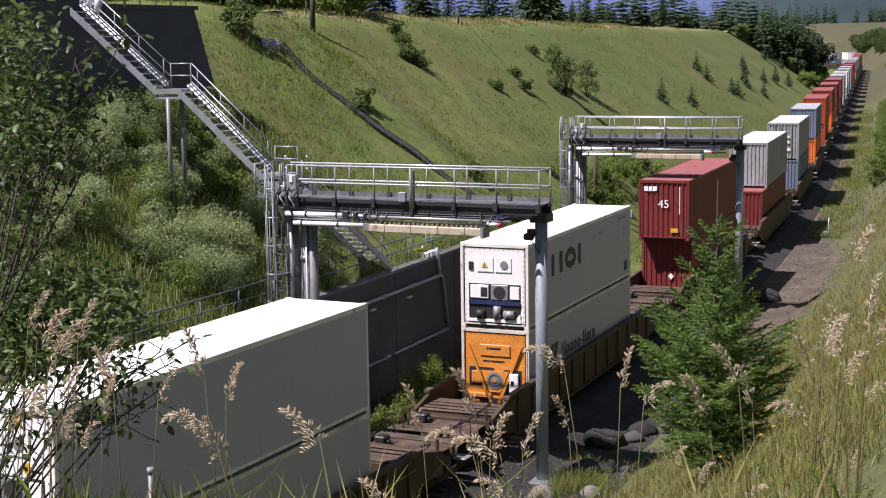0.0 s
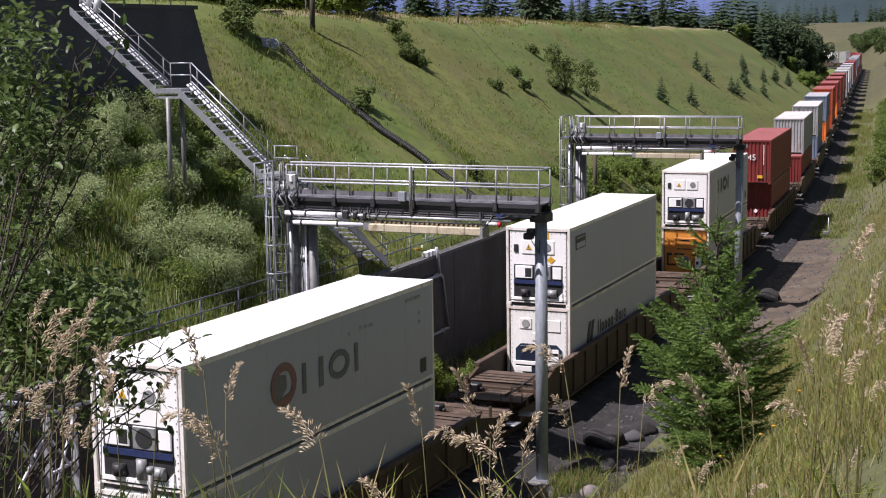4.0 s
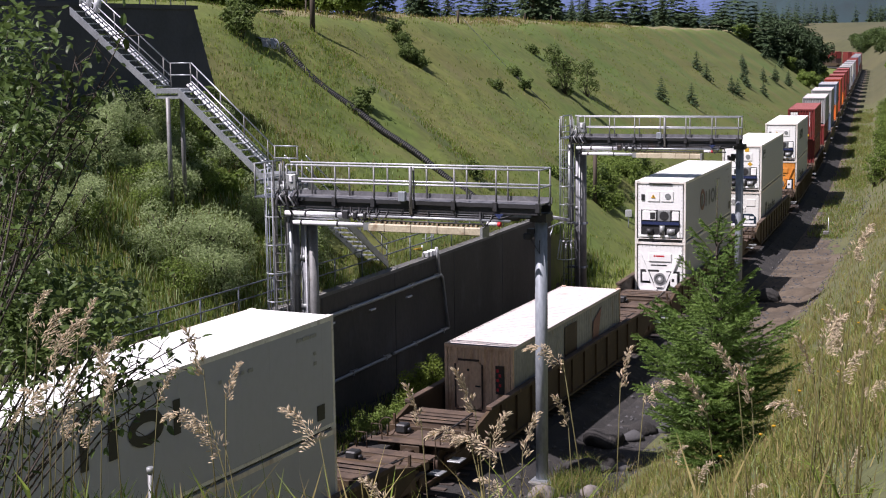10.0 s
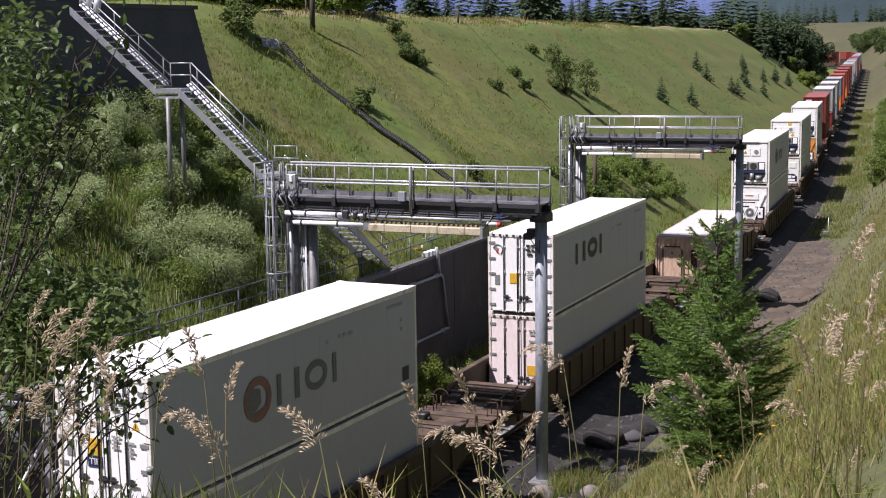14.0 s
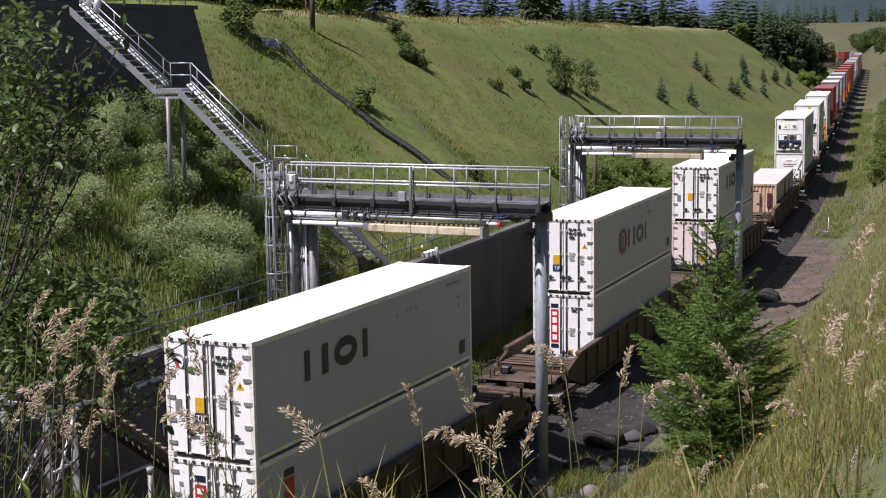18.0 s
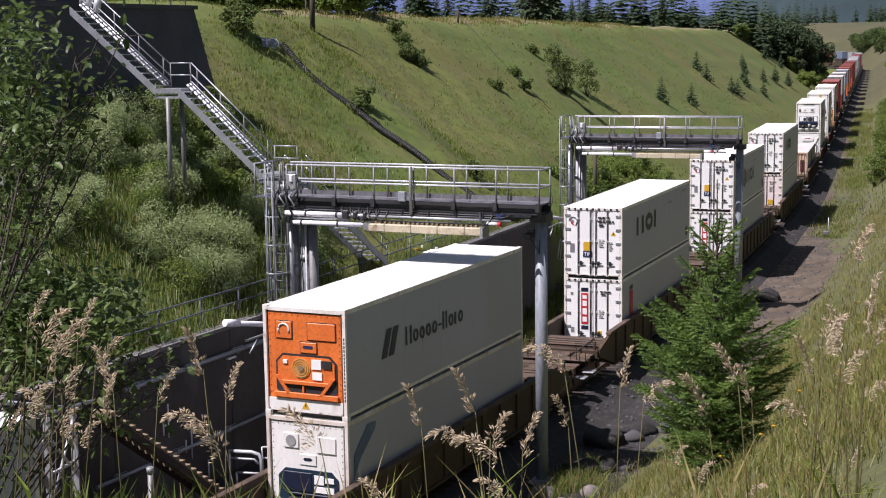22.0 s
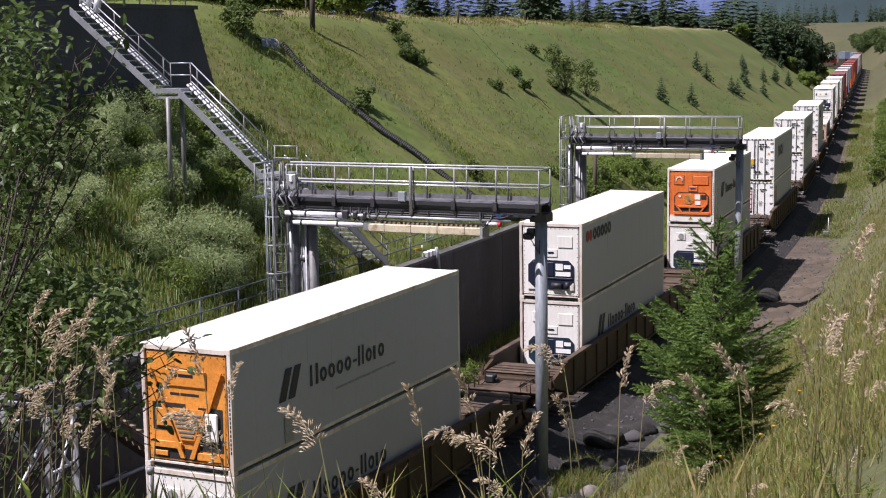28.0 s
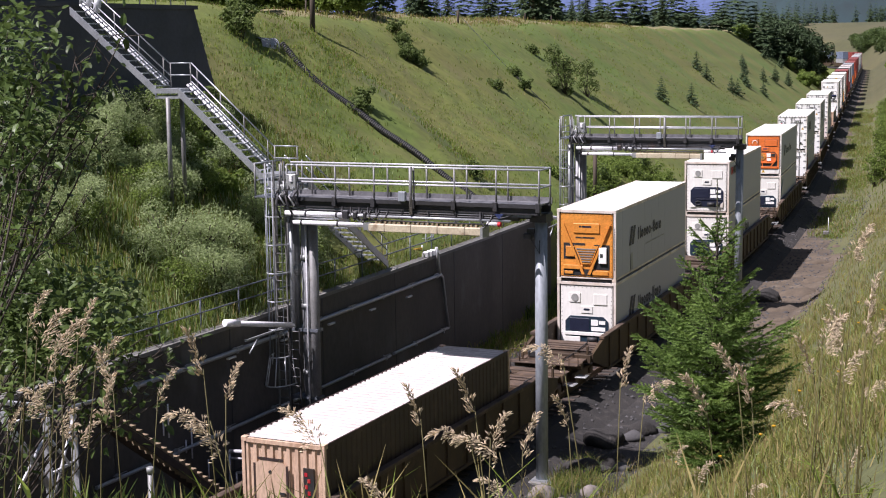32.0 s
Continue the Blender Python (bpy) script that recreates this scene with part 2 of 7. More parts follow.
GRASS = mat("hill_grass", (0.086, 0.132, 0.019), (0.122, 0.13, 0.027), 0.9, big=0.11, small=1.7, stain=(0.125, 0.112, 0.04), stretch=(1, 1, 0.6), bump=0.5, size=0.1, contrast=(0.36, 0.64), stain_at=(0.54, 0.76), fine=0.6)
THATCH = mat("dry_grass_thatch", (0.1, 0.1, 0.04), (0.075, 0.083, 0.03), 0.95, big=0.3, small=5, stain=(0.12, 0.1, 0.055), bump=0.8, size=0.08)
MEADOW = mat("far_meadow_grass", (0.085, 0.08, 0.034), (0.062, 0.064, 0.026), 0.95, big=0.02, small=0.4, stain=(0.075, 0.068, 0.036), bump=0.3, size=0.2)
RAILSTEEL = mat("rail_steel", (0.16, 0.11, 0.085), (0.1, 0.07, 0.05), 0.5, 0.6, bump=0.05)
TIE = mat("creosoted_timber", (0.07, 0.05, 0.04), (0.045, 0.035, 0.03), 0.9, small=30, stretch=(1, 6, 6), bump=0.3)
TIMBER = mat("brown_step_timber", (0.26, 0.2, 0.125), (0.17, 0.13, 0.08), 0.85, small=25, bump=0.3)
POLEWOOD = mat("weathered_pole_wood", (0.08, 0.06, 0.045), (0.05, 0.04, 0.03), 0.9, stretch=(6, 6, 0.5), bump=0.3)
CULVERT = mat("black_corrugated_pipe", (0.012, 0.012, 0.013), (0.018, 0.018, 0.018), 0.6, bump=0.08, stain=(0.04, 0.037, 0.033), stain_at=(0.66, 0.85))
BARK = mat("bark", (0.06, 0.047, 0.036), (0.04, 0.031, 0.024), 0.95, small=20, stretch=(4, 4, 1), bump=0.5, size=0.02)
NEEDLE = leafmat("spruce_needles", (0.21, 0.31, 0.075), (0.12, 0.2, 0.05), 0.6, 0.35, 0.42)
DARKNEEDLE = leafmat("dark_conifer_needles", (0.055, 0.085, 0.035), (0.04, 0.068, 0.03), 0.7, 0.3, 0.25)
LEAF = leafmat("shrub_leaves", (0.105, 0.15, 0.042), (0.05, 0.085, 0.024), 0.4, 0.4, 0.35)
PALELEAF = leafmat("pale_shrub_leaves", (0.36, 0.43, 0.21), (0.26, 0.335, 0.14), 0.6, 0.25, 0.5)
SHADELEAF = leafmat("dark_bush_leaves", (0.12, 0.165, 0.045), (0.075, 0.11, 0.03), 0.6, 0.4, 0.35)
MIDLEAF = leafmat("hillside_shrub_leaves", (0.19, 0.26, 0.058), (0.125, 0.185, 0.038), 0.6, 0.35, 0.45)
BLADE = leafmat("grass_blades", (0.19, 0.25, 0.042), (0.145, 0.2, 0.034), 0.6, 0.22, 0.5)
# Yellower, lighter copy of BLADE: drier grass, with sunlight added to its colour.
BANKBLADE = leafmat("sunlit_bank_blades", (0.285, 0.3, 0.08), (0.21, 0.24, 0.06), 0.6, 0.25, 0.5)
DRYBLADE = leafmat("dry_grass_blades", (0.31, 0.255, 0.105), (0.23, 0.19, 0.075), 0.7, 0.22, 0.35)
SEED = leafmat("grass_seed_heads", (0.7, 0.585, 0.42), (0.47, 0.37, 0.25), 0.65, 0.45, 0.25)
STALK = leafmat("grass_stalks", (0.135, 0.12, 0.05), (0.1, 0.095, 0.035), 0.6, 0.2, 0.2)
FLOWER = leafmat("yellow_flowers", (0.6, 0.36, 0.03), (0.5, 0.28, 0.02), 0.6, 0.2, 0.3)
ROCK = mat("grey_boulder", (0.2, 0.175, 0.16), (0.14, 0.125, 0.112), 0.9, big=1.5, small=12, bump=0.5, size=0.03)
# Distance haze is put into this blue base; no air is rendered.
FARHILL = mat("haze_blue_far_hill", (0.075, 0.105, 0.225), (0.06, 0.088, 0.19), 0.95, big=0.012, small=0.08, bump=0)

# ---------------- mesh helpers ----------------


def link(name, me, parent=None, label=""):
    ob = new(name, me)
    if parent is not None:
        ob.parent = parent
    if label:
        ob["label"] = label
    return ob


def part(name, bm, material, parent=None, label=""):
    """Links a bmesh as one mesh object under a thing or a part."""
    me = bpy.data.meshes.new(name)
    bmesh.ops.recalc_face_normals(bm, faces=bm.faces) if len(bm.faces) < 6000 else None
    bm.to_mesh(me)
    bm.free()
    for m in (material if isinstance(material, (list, tuple)) else [material]):
        me.materials.append(m)
    return link(name, me, parent, label)


def raw(name, verts, faces, material, parent=None, label="", smooth=False, mats=None):
    me = bpy.data.meshes.new(name)
    me.from_pydata([tuple(v) for v in verts], [], faces)
    for m in (material if isinstance(material, (list, tuple)) else [material]):
        me.materials.append(m)
    if mats is not None:
        me.polygons.foreach_set("material_index", mats)
    if smooth:
        me.polygons.foreach_set("use_smooth", [True] * len(faces))
    me.update()
    return link(name, me, parent, label)


def B(*boxes, bev=0.0):
    """A bmesh of boxes (x0, x1, y0, y1, z0, z1)."""
    bm = bmesh.new()
    for x0, x1, y0, y1, z0, z1 in boxes:
        v = [bm.verts.new((x, y, z)) for x in (x0, x1) for y in (y0, y1) for z in (z0, z1)]
        for q in ((0, 1, 3, 2), (4, 6, 7, 5), (0, 4, 5, 1), (2, 3, 7, 6), (0, 2, 6, 4), (1, 5, 7, 3)):
            bm.faces.new([v[i] for i in q])
    if bev:
        bmesh.ops.bevel(bm, geom=list(bm.edges), offset=bev, segments=1, affect="EDGES", clamp_overlap=True)
    return bm


def T(paths, r, seg=8, bm=None, cap=True):
    """Round tubes along lists of points; r a radius or a pair for a taper."""
    bm = bm or bmesh.new()
    for pts in paths:
        pts = [Vector(p) for p in pts]
        rings = []
        n = len(pts)
        for i, p in enumerate(pts):
            d = (pts[min(i + 1, n - 1)] - pts[max(i - 1, 0)]).normalized()
            u = d.cross(Vector((0, 0, 1)) if abs(d.z) < 0.95 else Vector((1, 0, 0))).normalized()
            w = d.cross(u)
            rr = r if not isinstance(r, (tuple, list)) else r[0] + (r[1] - r[0]) * i / max(1, n - 1)
            rings.append([bm.verts.new(p + (u * math.cos(a) + w * math.sin(a)) * rr) for a in [2 * math.pi * k / seg for k in range(seg)]])
        for a, b in zip(rings, rings[1:]):
            for k in range(seg):
                f = bm.faces.new((a[k], a[(k + 1) % seg], b[(k + 1) % seg], b[k]))
                f.smooth = True
        if cap:
            bm.faces.new(rings[0][::-1])
            bm.faces.new(rings[-1])
    return bm


def prism(pts, y0, y1):
    """A flat plate of outline pts (x, z) from y0 to y1."""
    bm = bmesh.new()
    a = [bm.verts.new((x, y0, z)) for x, z in pts]
    b = [bm.verts.new((x, y1, z)) for x, z in pts]
    bm.faces.new(a)
    bm.faces.new(b[::-1])
    n = len(pts)
    for i in range(n):
        bm.faces.new((a[i], a[(i + 1) % n], b[(i + 1) % n], b[i]))
    return bm


def empty(name, m, label="", category="", group="", kind=""):
    ob = new(name)
    ob.empty_display_size = 0.2
    ob.matrix_basis = m
    return tagged(ob, label, category, group, kind)


def lettering(text, size, material, parent, m, label=""):
    cu = bpy.data.curves.new("lettering", "FONT")
    cu.body, cu.size, cu.extrude, cu.align_x, cu.align_y = text, size, 0.003, "CENTER", "CENTER"
    cu.materials.append(material)
    ob = link("lettering", cu, parent, label)
    ob.matrix_basis = m
    return ob


# ---------------- ground ----------------
def ground_sheet():
    ss = np.concatenate([np.arange(-70, 60, 0.8), np.arange(60, 160, 1.6), np.arange(160, 400, 4), np.arange(400, 760, 10), np.arange(760, 1000, 30)])
    oo = np.concatenate([[-190, -150, -110, -80, -60, -48, -40, -35, -31], np.arange(-29, -7.0, 0.7), [-6.56, -6.5, -6.1, -5.4, -4.6, -3.9, -3.0, -1.5, 0, 1.5, 3.0, 3.6, 4.3, 5.0],
                         np.arange(5.5, 24, 0.6), [26, 30, 36, 45, 60, 80, 120, 180, 260, 380, 520]])
    ns, no = len(ss), len(oo)
    Sg, Og = np.meshgrid(ss, oo, indexing="ij")
    H = hill(Sg, Og)
    h = heading(Sg)
    X = np.interp(Sg, TS, TX) + Og * np.cos(h)
    Y = np.interp(Sg, TS, TY) - Og * np.sin(h)
    V = np.stack([X, Y, H + GRADE * Sg], -1).reshape(-1, 3)
    i = np.arange((ns - 1) * (no - 1))
    a = (i // (no - 1)) * no + i % (no - 1)
    F = np.stack([a, a + no, a + no + 1, a + 1], 1)[:, ::-1]
    om = (oo[:-1] + oo[1:])[i % (no - 1)] / 2
    sm = ss[i // (no - 1)]
    wob = 0.5 * np.sin(sm * 0.37) + 0.4 * np.sin(sm * 0.83 + 1)
    edge = np.interp(sm, (20, 28, 50, 62, 75), (5.3, 6.5, 6.6, 4.8, 3.4))
    soil = (om > np.where(sm > 37, -3.3, -6.5)) & (om < edge + 0.5 * wob)
    ob = raw("ground", V, F.tolist(), [GRASS, DIRT, THATCH, MEADOW, GRAVEL, CREST], smooth=True, mats=np.where(soil, np.where(sm < 27 + 2 * wob, 4, 1), np.where(om > 0, np.where((sm > 260) | (om > 30), 3, 2), np.where((om < -26.2) & (om > -60) & (sm > 34), 5, 0))).tolist())
    return tagged(ob, "grassy railway cutting with bare gravel beside the line", "ground", kind="structure")


ground_sheet()


def strip(name, prof, s0, s1, step, material, label, cat):
    """A profile (o, z) swept along the line."""
    ss = np.arange(s0, s1 + step / 2, step)
    V = [at(s, o, z) for s in ss for o, z in prof]
    n = len(prof)
    F = [(i * n + j, (i + 1) * n + j, (i + 1) * n + (j + 1) % n, i * n + (j + 1) % n) for i in range(len(ss) - 1) for j in range(n)]
    F += [tuple(range(n))[::-1], tuple((len(ss) - 1) * n + j for j in range(n))]
    return tagged(raw(name, V, F, material, smooth=False), label, cat, kind="structure")


strip("ballast", [(-3.1, -0.62), (-1.75, -0.2), (1.75, -0.2), (3.1, -0.72)], -60, 820, 4, GRAVEL, "crushed stone ballast bed under the rails", "ballast")
for o in (-0.7535, 0.7535):
    strip("rail", [(o - 0.07, -0.17), (o - 0.01, -0.14), (o - 0.036, -0.03), (o - 0.03, 0), (o + 0.03, 0), (o + 0.036, -0.03), (o + 0.01, -0.14), (o + 0.07, -0.17)], -60, 820, 4, RAILSTEEL, "worn steel running rail on timber ties", "rail")
V, F = [], []
for i in range(700):
    m = along(-55 + i * 0.55)
    k = len(V)
    V += [m @ Vector((x, y, z)) for x in (-1.3, 1.3) for y in (-0.11, 0.11) for z in (-0.36, -0.165)]
    F += [tuple(k + j for j in q) for q in ((0, 1, 3, 2), (4, 6, 7, 5), (0, 4, 5, 1), (2, 3, 7, 6), (0, 2, 6, 4), (1, 5, 7, 3))]
tagged(raw("ties", V, F, TIE), "dark creosoted timber ties in ballast", "railway ties", kind="stuff")

# ---------------- retaining wall ----------------
W0, W1, WO, WT = -12.0, 34.5, -6.2, 4.2
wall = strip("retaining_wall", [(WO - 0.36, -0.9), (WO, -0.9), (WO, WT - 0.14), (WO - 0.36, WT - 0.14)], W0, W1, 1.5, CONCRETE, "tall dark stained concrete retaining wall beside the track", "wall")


def swept(name, prof, s0, s1, step, material, parent, label=""):
    ss = np.linspace(s0, s1, max(2, int((s1 - s0) / step) + 1))
    n = len(prof)
    V = [at(s, o, z) for s in ss for o, z in prof]
    F = [(i * n + j, (i + 1) * n + j, (i + 1) * n + (j + 1) % n, i * n + (j + 1) % n) for i in range(len(ss) - 1) for j in range(n)]
    F += [tuple(range(n))[::-1], tuple((len(ss) - 1) * n + j for j in range(n))]
    return raw(name, V, F, material, parent, label)


def rect(o0, o1, z0, z1):
    return [(o0, z0), (o1, z0), (o1, z1), (o0, z1)]


swept("coping", rect(WO - 0.38, WO + 0.035, WT - 0.137, WT - 0.02), W0, W1, 1.5, CAP, wall, "pale concrete coping")
for i, s in enumerate(np.arange(W0 + 3, W1 - 1, 6.0)):
    swept("joint", rect(WO + 0.0, WO + 0.012, -0.6, WT - 0.15), s, s + 0.06, 1, DARKSTEEL, wall)
pipes = empty("wall_pipework", Matrix(), "grey conduit pipes clamped along the concrete wall", "pipe")
PO = WO + 0.13
part("pipe", T([[at(s, PO, 3.35) for s in np.linspace(-2.6, 19.2, 14)] + [at(19.4, PO, 3.2), at(20.0, PO, 1.0)]], 0.075), GALV, pipes)
part("pipe", T([[at(s, PO, 0.98) for s in np.linspace(20.0, 14.5, 4)]], 0.06), GALV, pipes)
part("pipe", T([[at(s, PO, 0.96) for s in np.linspace(14.2, 8.6, 4)]], 0.06), GALV, pipes)
part("pipe", T([[at(s, PO, 0.94) for s in np.linspace(8.3, -4, 7)]], 0.06), GALV, pipes)
part("pipe", T([[at(18.7, PO + 0.05, 4.55), at(18.75, PO + 0.08, 4.3), at(19.1, PO, 3.4)]], 0.07), PALEGALV, pipes, "bright bent riser pipe")
for s in (19.0, 18.7, 18.3):
    part("clamp", B((-0.14, 0.14, -0.1, 0.1, -0.12, 0.12), bev=0.03), PALEGALV, pipes).matrix_basis = along(s, WO - 0.1, 4.3)
for s, z in [(i, 3.35) for i in np.arange(-2, 19, 2.6)] + [(i, 0.96) for i in np.arange(-3, 20, 2.8)]:
    part("bracket", B((-0.13, 0.03, -0.04, 0.04, -0.09, 0.09), (0.0, 0.02, -0.3, 0.3, 0.1, 0.12)), GALV, pipes).matrix_basis = along(s, PO + 0.03, z)
# thin marker rods by the foot of the wall
for s, z0, z1 in ((-0.55, 1.48, 2.49), (-0.8, 1.6, 2.05), (0.6, 0.55, 1.52), (0.3, 0.8, 1.18), (1.45, -0.3, 0.28)):
    rod = part("marker_rod", T([[(0, 0, 0), (0, 0, z1 - z0)]], 0.024, 6), PIPEWHITE)
    rod.matrix_basis = along(s, WO + 0.1, z0)
    tagged(rod, "thin white marker rod fixed to the concrete wall", "rod", "marker rods")

# short pale studs under the upper pipe
for s in (-0.3, 3.0, 6.3, 9.6, 12.9, 16.2):
    stud = part("wall_stud", B((0.0, 0.1, -0.22, 0.22, -0.03, 0.03), bev=0.01), PIPEWHITE)
    stud.matrix_basis = along(s, WO, 3.2 - 0.017 * s)
    tagged(stud, "short white stud bolted under the wall pipe", "stud", "wall studs")

# railing on the wall
rail = empty("wall_railing", Matrix(), "two-rail galvanised guard railing along the wall top", "railing")
for z in (4.68, 5.12):
    part("rail", T([[at(s, WO - 0.5, z) for s in np.linspace(-11, 33.5, 26)]], 0.026, 6), GANTRY, rail)
for s in np.arange(-11, 33.6, 2.2):
    part("post", T([[at(s, WO - 0.5, 3.9), at(s, WO - 0.5, 5.13)]], 0.028, 6), GANTRY, rail)

# ---------------- gantries ----------------


UPPER = ("beam", "cross_member", "deck_panel", "toe_board", "rail", "post", "pipe", "trough", "nozzle", "hanger", "end_plate", "lamp", "cap", "valve", "junction_box", "hose", "control_box", "cable_tray", "conduit", "edge_angle", "post_foot", "flange_strip", "clamp", "coupling", "seam", "plate")


def gantry(s, back=-0.35, over=0.0, trim=0.0, inset=0.0):
    g = empty("gantry", along(s), "grey steel service gantry with railed walkway spanning the track", "gantry", "service gantries")
    L_, R_ = -5.06, 3.12
    E_ = R_ + 0.3 - trim

    def p(n, bm, m, lab="", par=None):
        if n in UPPER:
            bmesh.ops.translate(bm, verts=bm.verts, vec=(over, back, 0.03))
        return part(n, bm, m, par or g, lab)
    p("column", T([[(R_, 0, -0.54), (R_, 0, 7.45)]], 0.19, 16), COLUMN, "round light grey column")
    p("footing", B((R_ - 0.35, R_ + 0.35, -0.35, 0.35, -0.95, -0.56), bev=0.04), CAP, "concrete footing")
    p("base_plate", B((R_ - 0.28, R_ + 0.28, -0.28, 0.28, -0.56, -0.53)), GALV)
    p("bracket", B((R_ - 0.25, R_ + 0.27, -0.3, 0.3, 7.45, 7.7), (R_ - 0.42, R_ - 0.19, -0.12, 0.12, 7.0, 7.22)), DARKSTEEL)
    for dx, r, z_, m_ in ((-0.37, 0.16, 3.6, RISER), (0.02, 0.145, -0.45, RISER), (0.3, 0.17, -0.45, POSTSTEEL)):
        p("column", T([[(L_ + dx, 0, z_), (L_ + dx, 0, 7.6)]], r, 14), m_, "round grey column of a clustered support")
    p("conduit_riser", T([[(L_ + 0.16, -0.2, -0.4), (L_ + 0.16, -0.2, 7.3)]], 0.035, 6), PALEGALV, "thin pale conduit")
    for z in (2.1, 4.3, 5.9):
        p("sleeve", T([[(L_ + 0.02, 0, z), (L_ + 0.02, 0, z + 0.16)]], 0.175, 14), GREYPLATE)
    p("sleeve", T([[(L_ - 0.37, 0, 5.4), (L_ - 0.37, 0, 5.75)]], 0.19, 14), GREYPLATE)
    p("footing", B((L_ - 0.7, L_ + 0.7, -0.5, 0.5, -0.9, -0.36), bev=0.04), CAP, "concrete footing")
    for z in (3.55, 1.3):
        p("collar", B((L_ - 0.5, L_ + 0.5, -0.19, 0.19, z, z + 0.1)), GANTRY)
    p("band", T([[(L_ + 0.02, 0, 0.45), (L_ + 0.02, 0, 0.8)]], 0.125, 12), PALEGALV, "white reflective band")
    # beams
    for y in (-0.45, 0.4):
        p("beam", B((L_ - 0.55, E_, y - 0.09, y + 0.09, 7.7, 7.74), (L_ - 0.55, E_, y - 0.02, y + 0.02, 7.74, 7.9), (L_ - 0.55, E_, y - 0.09, y + 0.09, 7.9, 7.95)), DARKSTEEL, "dark steel I-beam")
    for x in np.linspace(L_, R_ - 0.1 - trim, 7):
        p("cross_member", B((x - 0.06, x + 0.06, -0.43, 0.38, 7.72, 7.88)), GANTRY)
    for x in np.arange(L_ - 0.5, E_ - 0.1, 0.99):
        x1 = min(x + 0.975, E_)
        p("deck_panel", B((x, x1, -0.56, 0.52, 7.955, 8.0)), GRATING, "steel walkway grating")
    p("toe_board", B((L_ - 0.5, E_, 0.53, 0.545, 7.95, 8.14)), GRATING)
    p("edge_angle", B((L_ - 0.5, E_, -0.585, -0.563, 7.9, 8.02)), DARKSTEEL, "dark edge angle")
    # railings
    for y in (-0.5, 0.45):
        for z in (8.5, 9.03):
            p("rail", T([[(L_ + 0.25 if y < 0 else L_ - 0.5, y, z), (E_ - 0.02, y, z)]], 0.03, 8), PALEGALV)
        for x in np.linspace(L_ + 0.28, E_ - 0.04, 7):
            p("post", T([[(x, y, 7.85), (x, y, 9.03)]], 0.03, 6), POSTSTEEL)
            if y < 0:
                p("post_foot", B((x - 0.07, x + 0.07, -0.64, -0.56, 7.78, 8.06), bev=0.01), DARKSTEEL, "dark bolted post foot")
    for z in (8.5, 9.03):
        p("rail", T([[(E_ - 0.02, -0.5, z), (E_ - 0.02, 0.45, z)]], 0.028, 6), GALV)
    p("post", T([[(-0.75, -0.62, 7.6), (-0.75, -0.62, 9.05)]], 0.055, 8), POSTSTEEL)
    p("junction_box", B((-1.14, -0.9, -0.72, -0.58, 8.0, 8.3), bev=0.015), COLUMN, "small pale junction box")
    # pipes under the walkway
    # Dark box added behind the pipes as the deck's underside shade.
    p("cable_tray", B((L_ + 0.3, R_ - 0.1 - trim, -0.28, 0.2, 7.55, 7.7), bev=0.01), DARKSTEEL, "dark box put in for the shade under the walkway")
    p("flange_strip", B((L_ + 0.1, R_ - trim, -0.5, -0.46, 7.62, 7.69)), GANTRY)
    for x0, x1, y, z in ((L_ + 0.6, R_ - 0.8, -0.52, 7.66), (L_ + 1.9, R_ - 0.5, -0.56, 7.6), (L_ + 0.2, L_ + 3.2, -0.5, 7.64), (L_ + 2.4, R_ - 1.4, -0.6, 7.5)):
        p("conduit", T([[(x0, y, z), (x0 + 0.3, y - 0.03, z - 0.03), (x1 - 0.4, y, z - 0.02), (x1, y + 0.1, z + 0.1)]], 0.025, 6), DARKSTEEL)
    for i_, x in enumerate((L_ + 1.9, L_ + 2.2, L_ + 2.5, L_ + 2.8, L_ + 3.1, R_ - 1.6)):
        d_ = 0.06 * (i_ % 3)
        p("hose", T([[(x, -0.55, 7.75), (x + 0.05, -0.68, 7.62 - d_), (x + 0.2, -0.7, 7.42 - d_), (x + 0.36, -0.64, 7.5), (x + 0.4, -0.58, 7.68)]], 0.026, 6), DARKSTEEL)
    p("pipe", T([[(L_ - 0.1, -0.62, 7.5), (L_ + 1.95, -0.62, 7.5)]], 0.085, 10), PIPEWHITE, "bright thick pipe")
    p("pipe", T([[(L_ + 0.2, -0.66, 7.22), (L_ + 2.75, -0.66, 7.22)]], 0.075, 10), PIPEWHITE, "bright thick pipe")
    p("pipe", T([[(L_ + 0.15, -0.6, 7.36), (L_ + 1.7, -0.6, 7.36)]], 0.025, 8), PIPEWHITE, "thin bright pipe")
    for x, z, r_ in ((L_ + 0.65, 7.5, 0.098), (L_ + 1.75, 7.5, 0.1), (L_ + 1.8, 7.22, 0.09), (L_ + 0.5, 7.22, 0.088)):
        p("clamp", T([[(x - 0.03, -0.62 - 0.04 * (z < 7.4), z), (x + 0.03, -0.62 - 0.04 * (z < 7.4), z)]], r_, 10), DARKSTEEL, "dark pipe clamp")
    p("pipe", T([[(L_ + 1.9, -0.6, 7.5), (R_ - 0.6 - trim, -0.6, 7.5)]], 0.045, 8), GALV)
    p("pipe", T([[(L_ + 1.8, -0.4, 7.6), (R_ - 0.4 - trim, -0.4, 7.6)]], 0.11, 10), DARKSTEEL, "dark supply pipe")
    p("pipe", T([[(L_ + 2.5, -0.62, 7.38), (R_ - 0.9, -0.62, 7.38)]], 0.03, 8), DARKSTEEL)
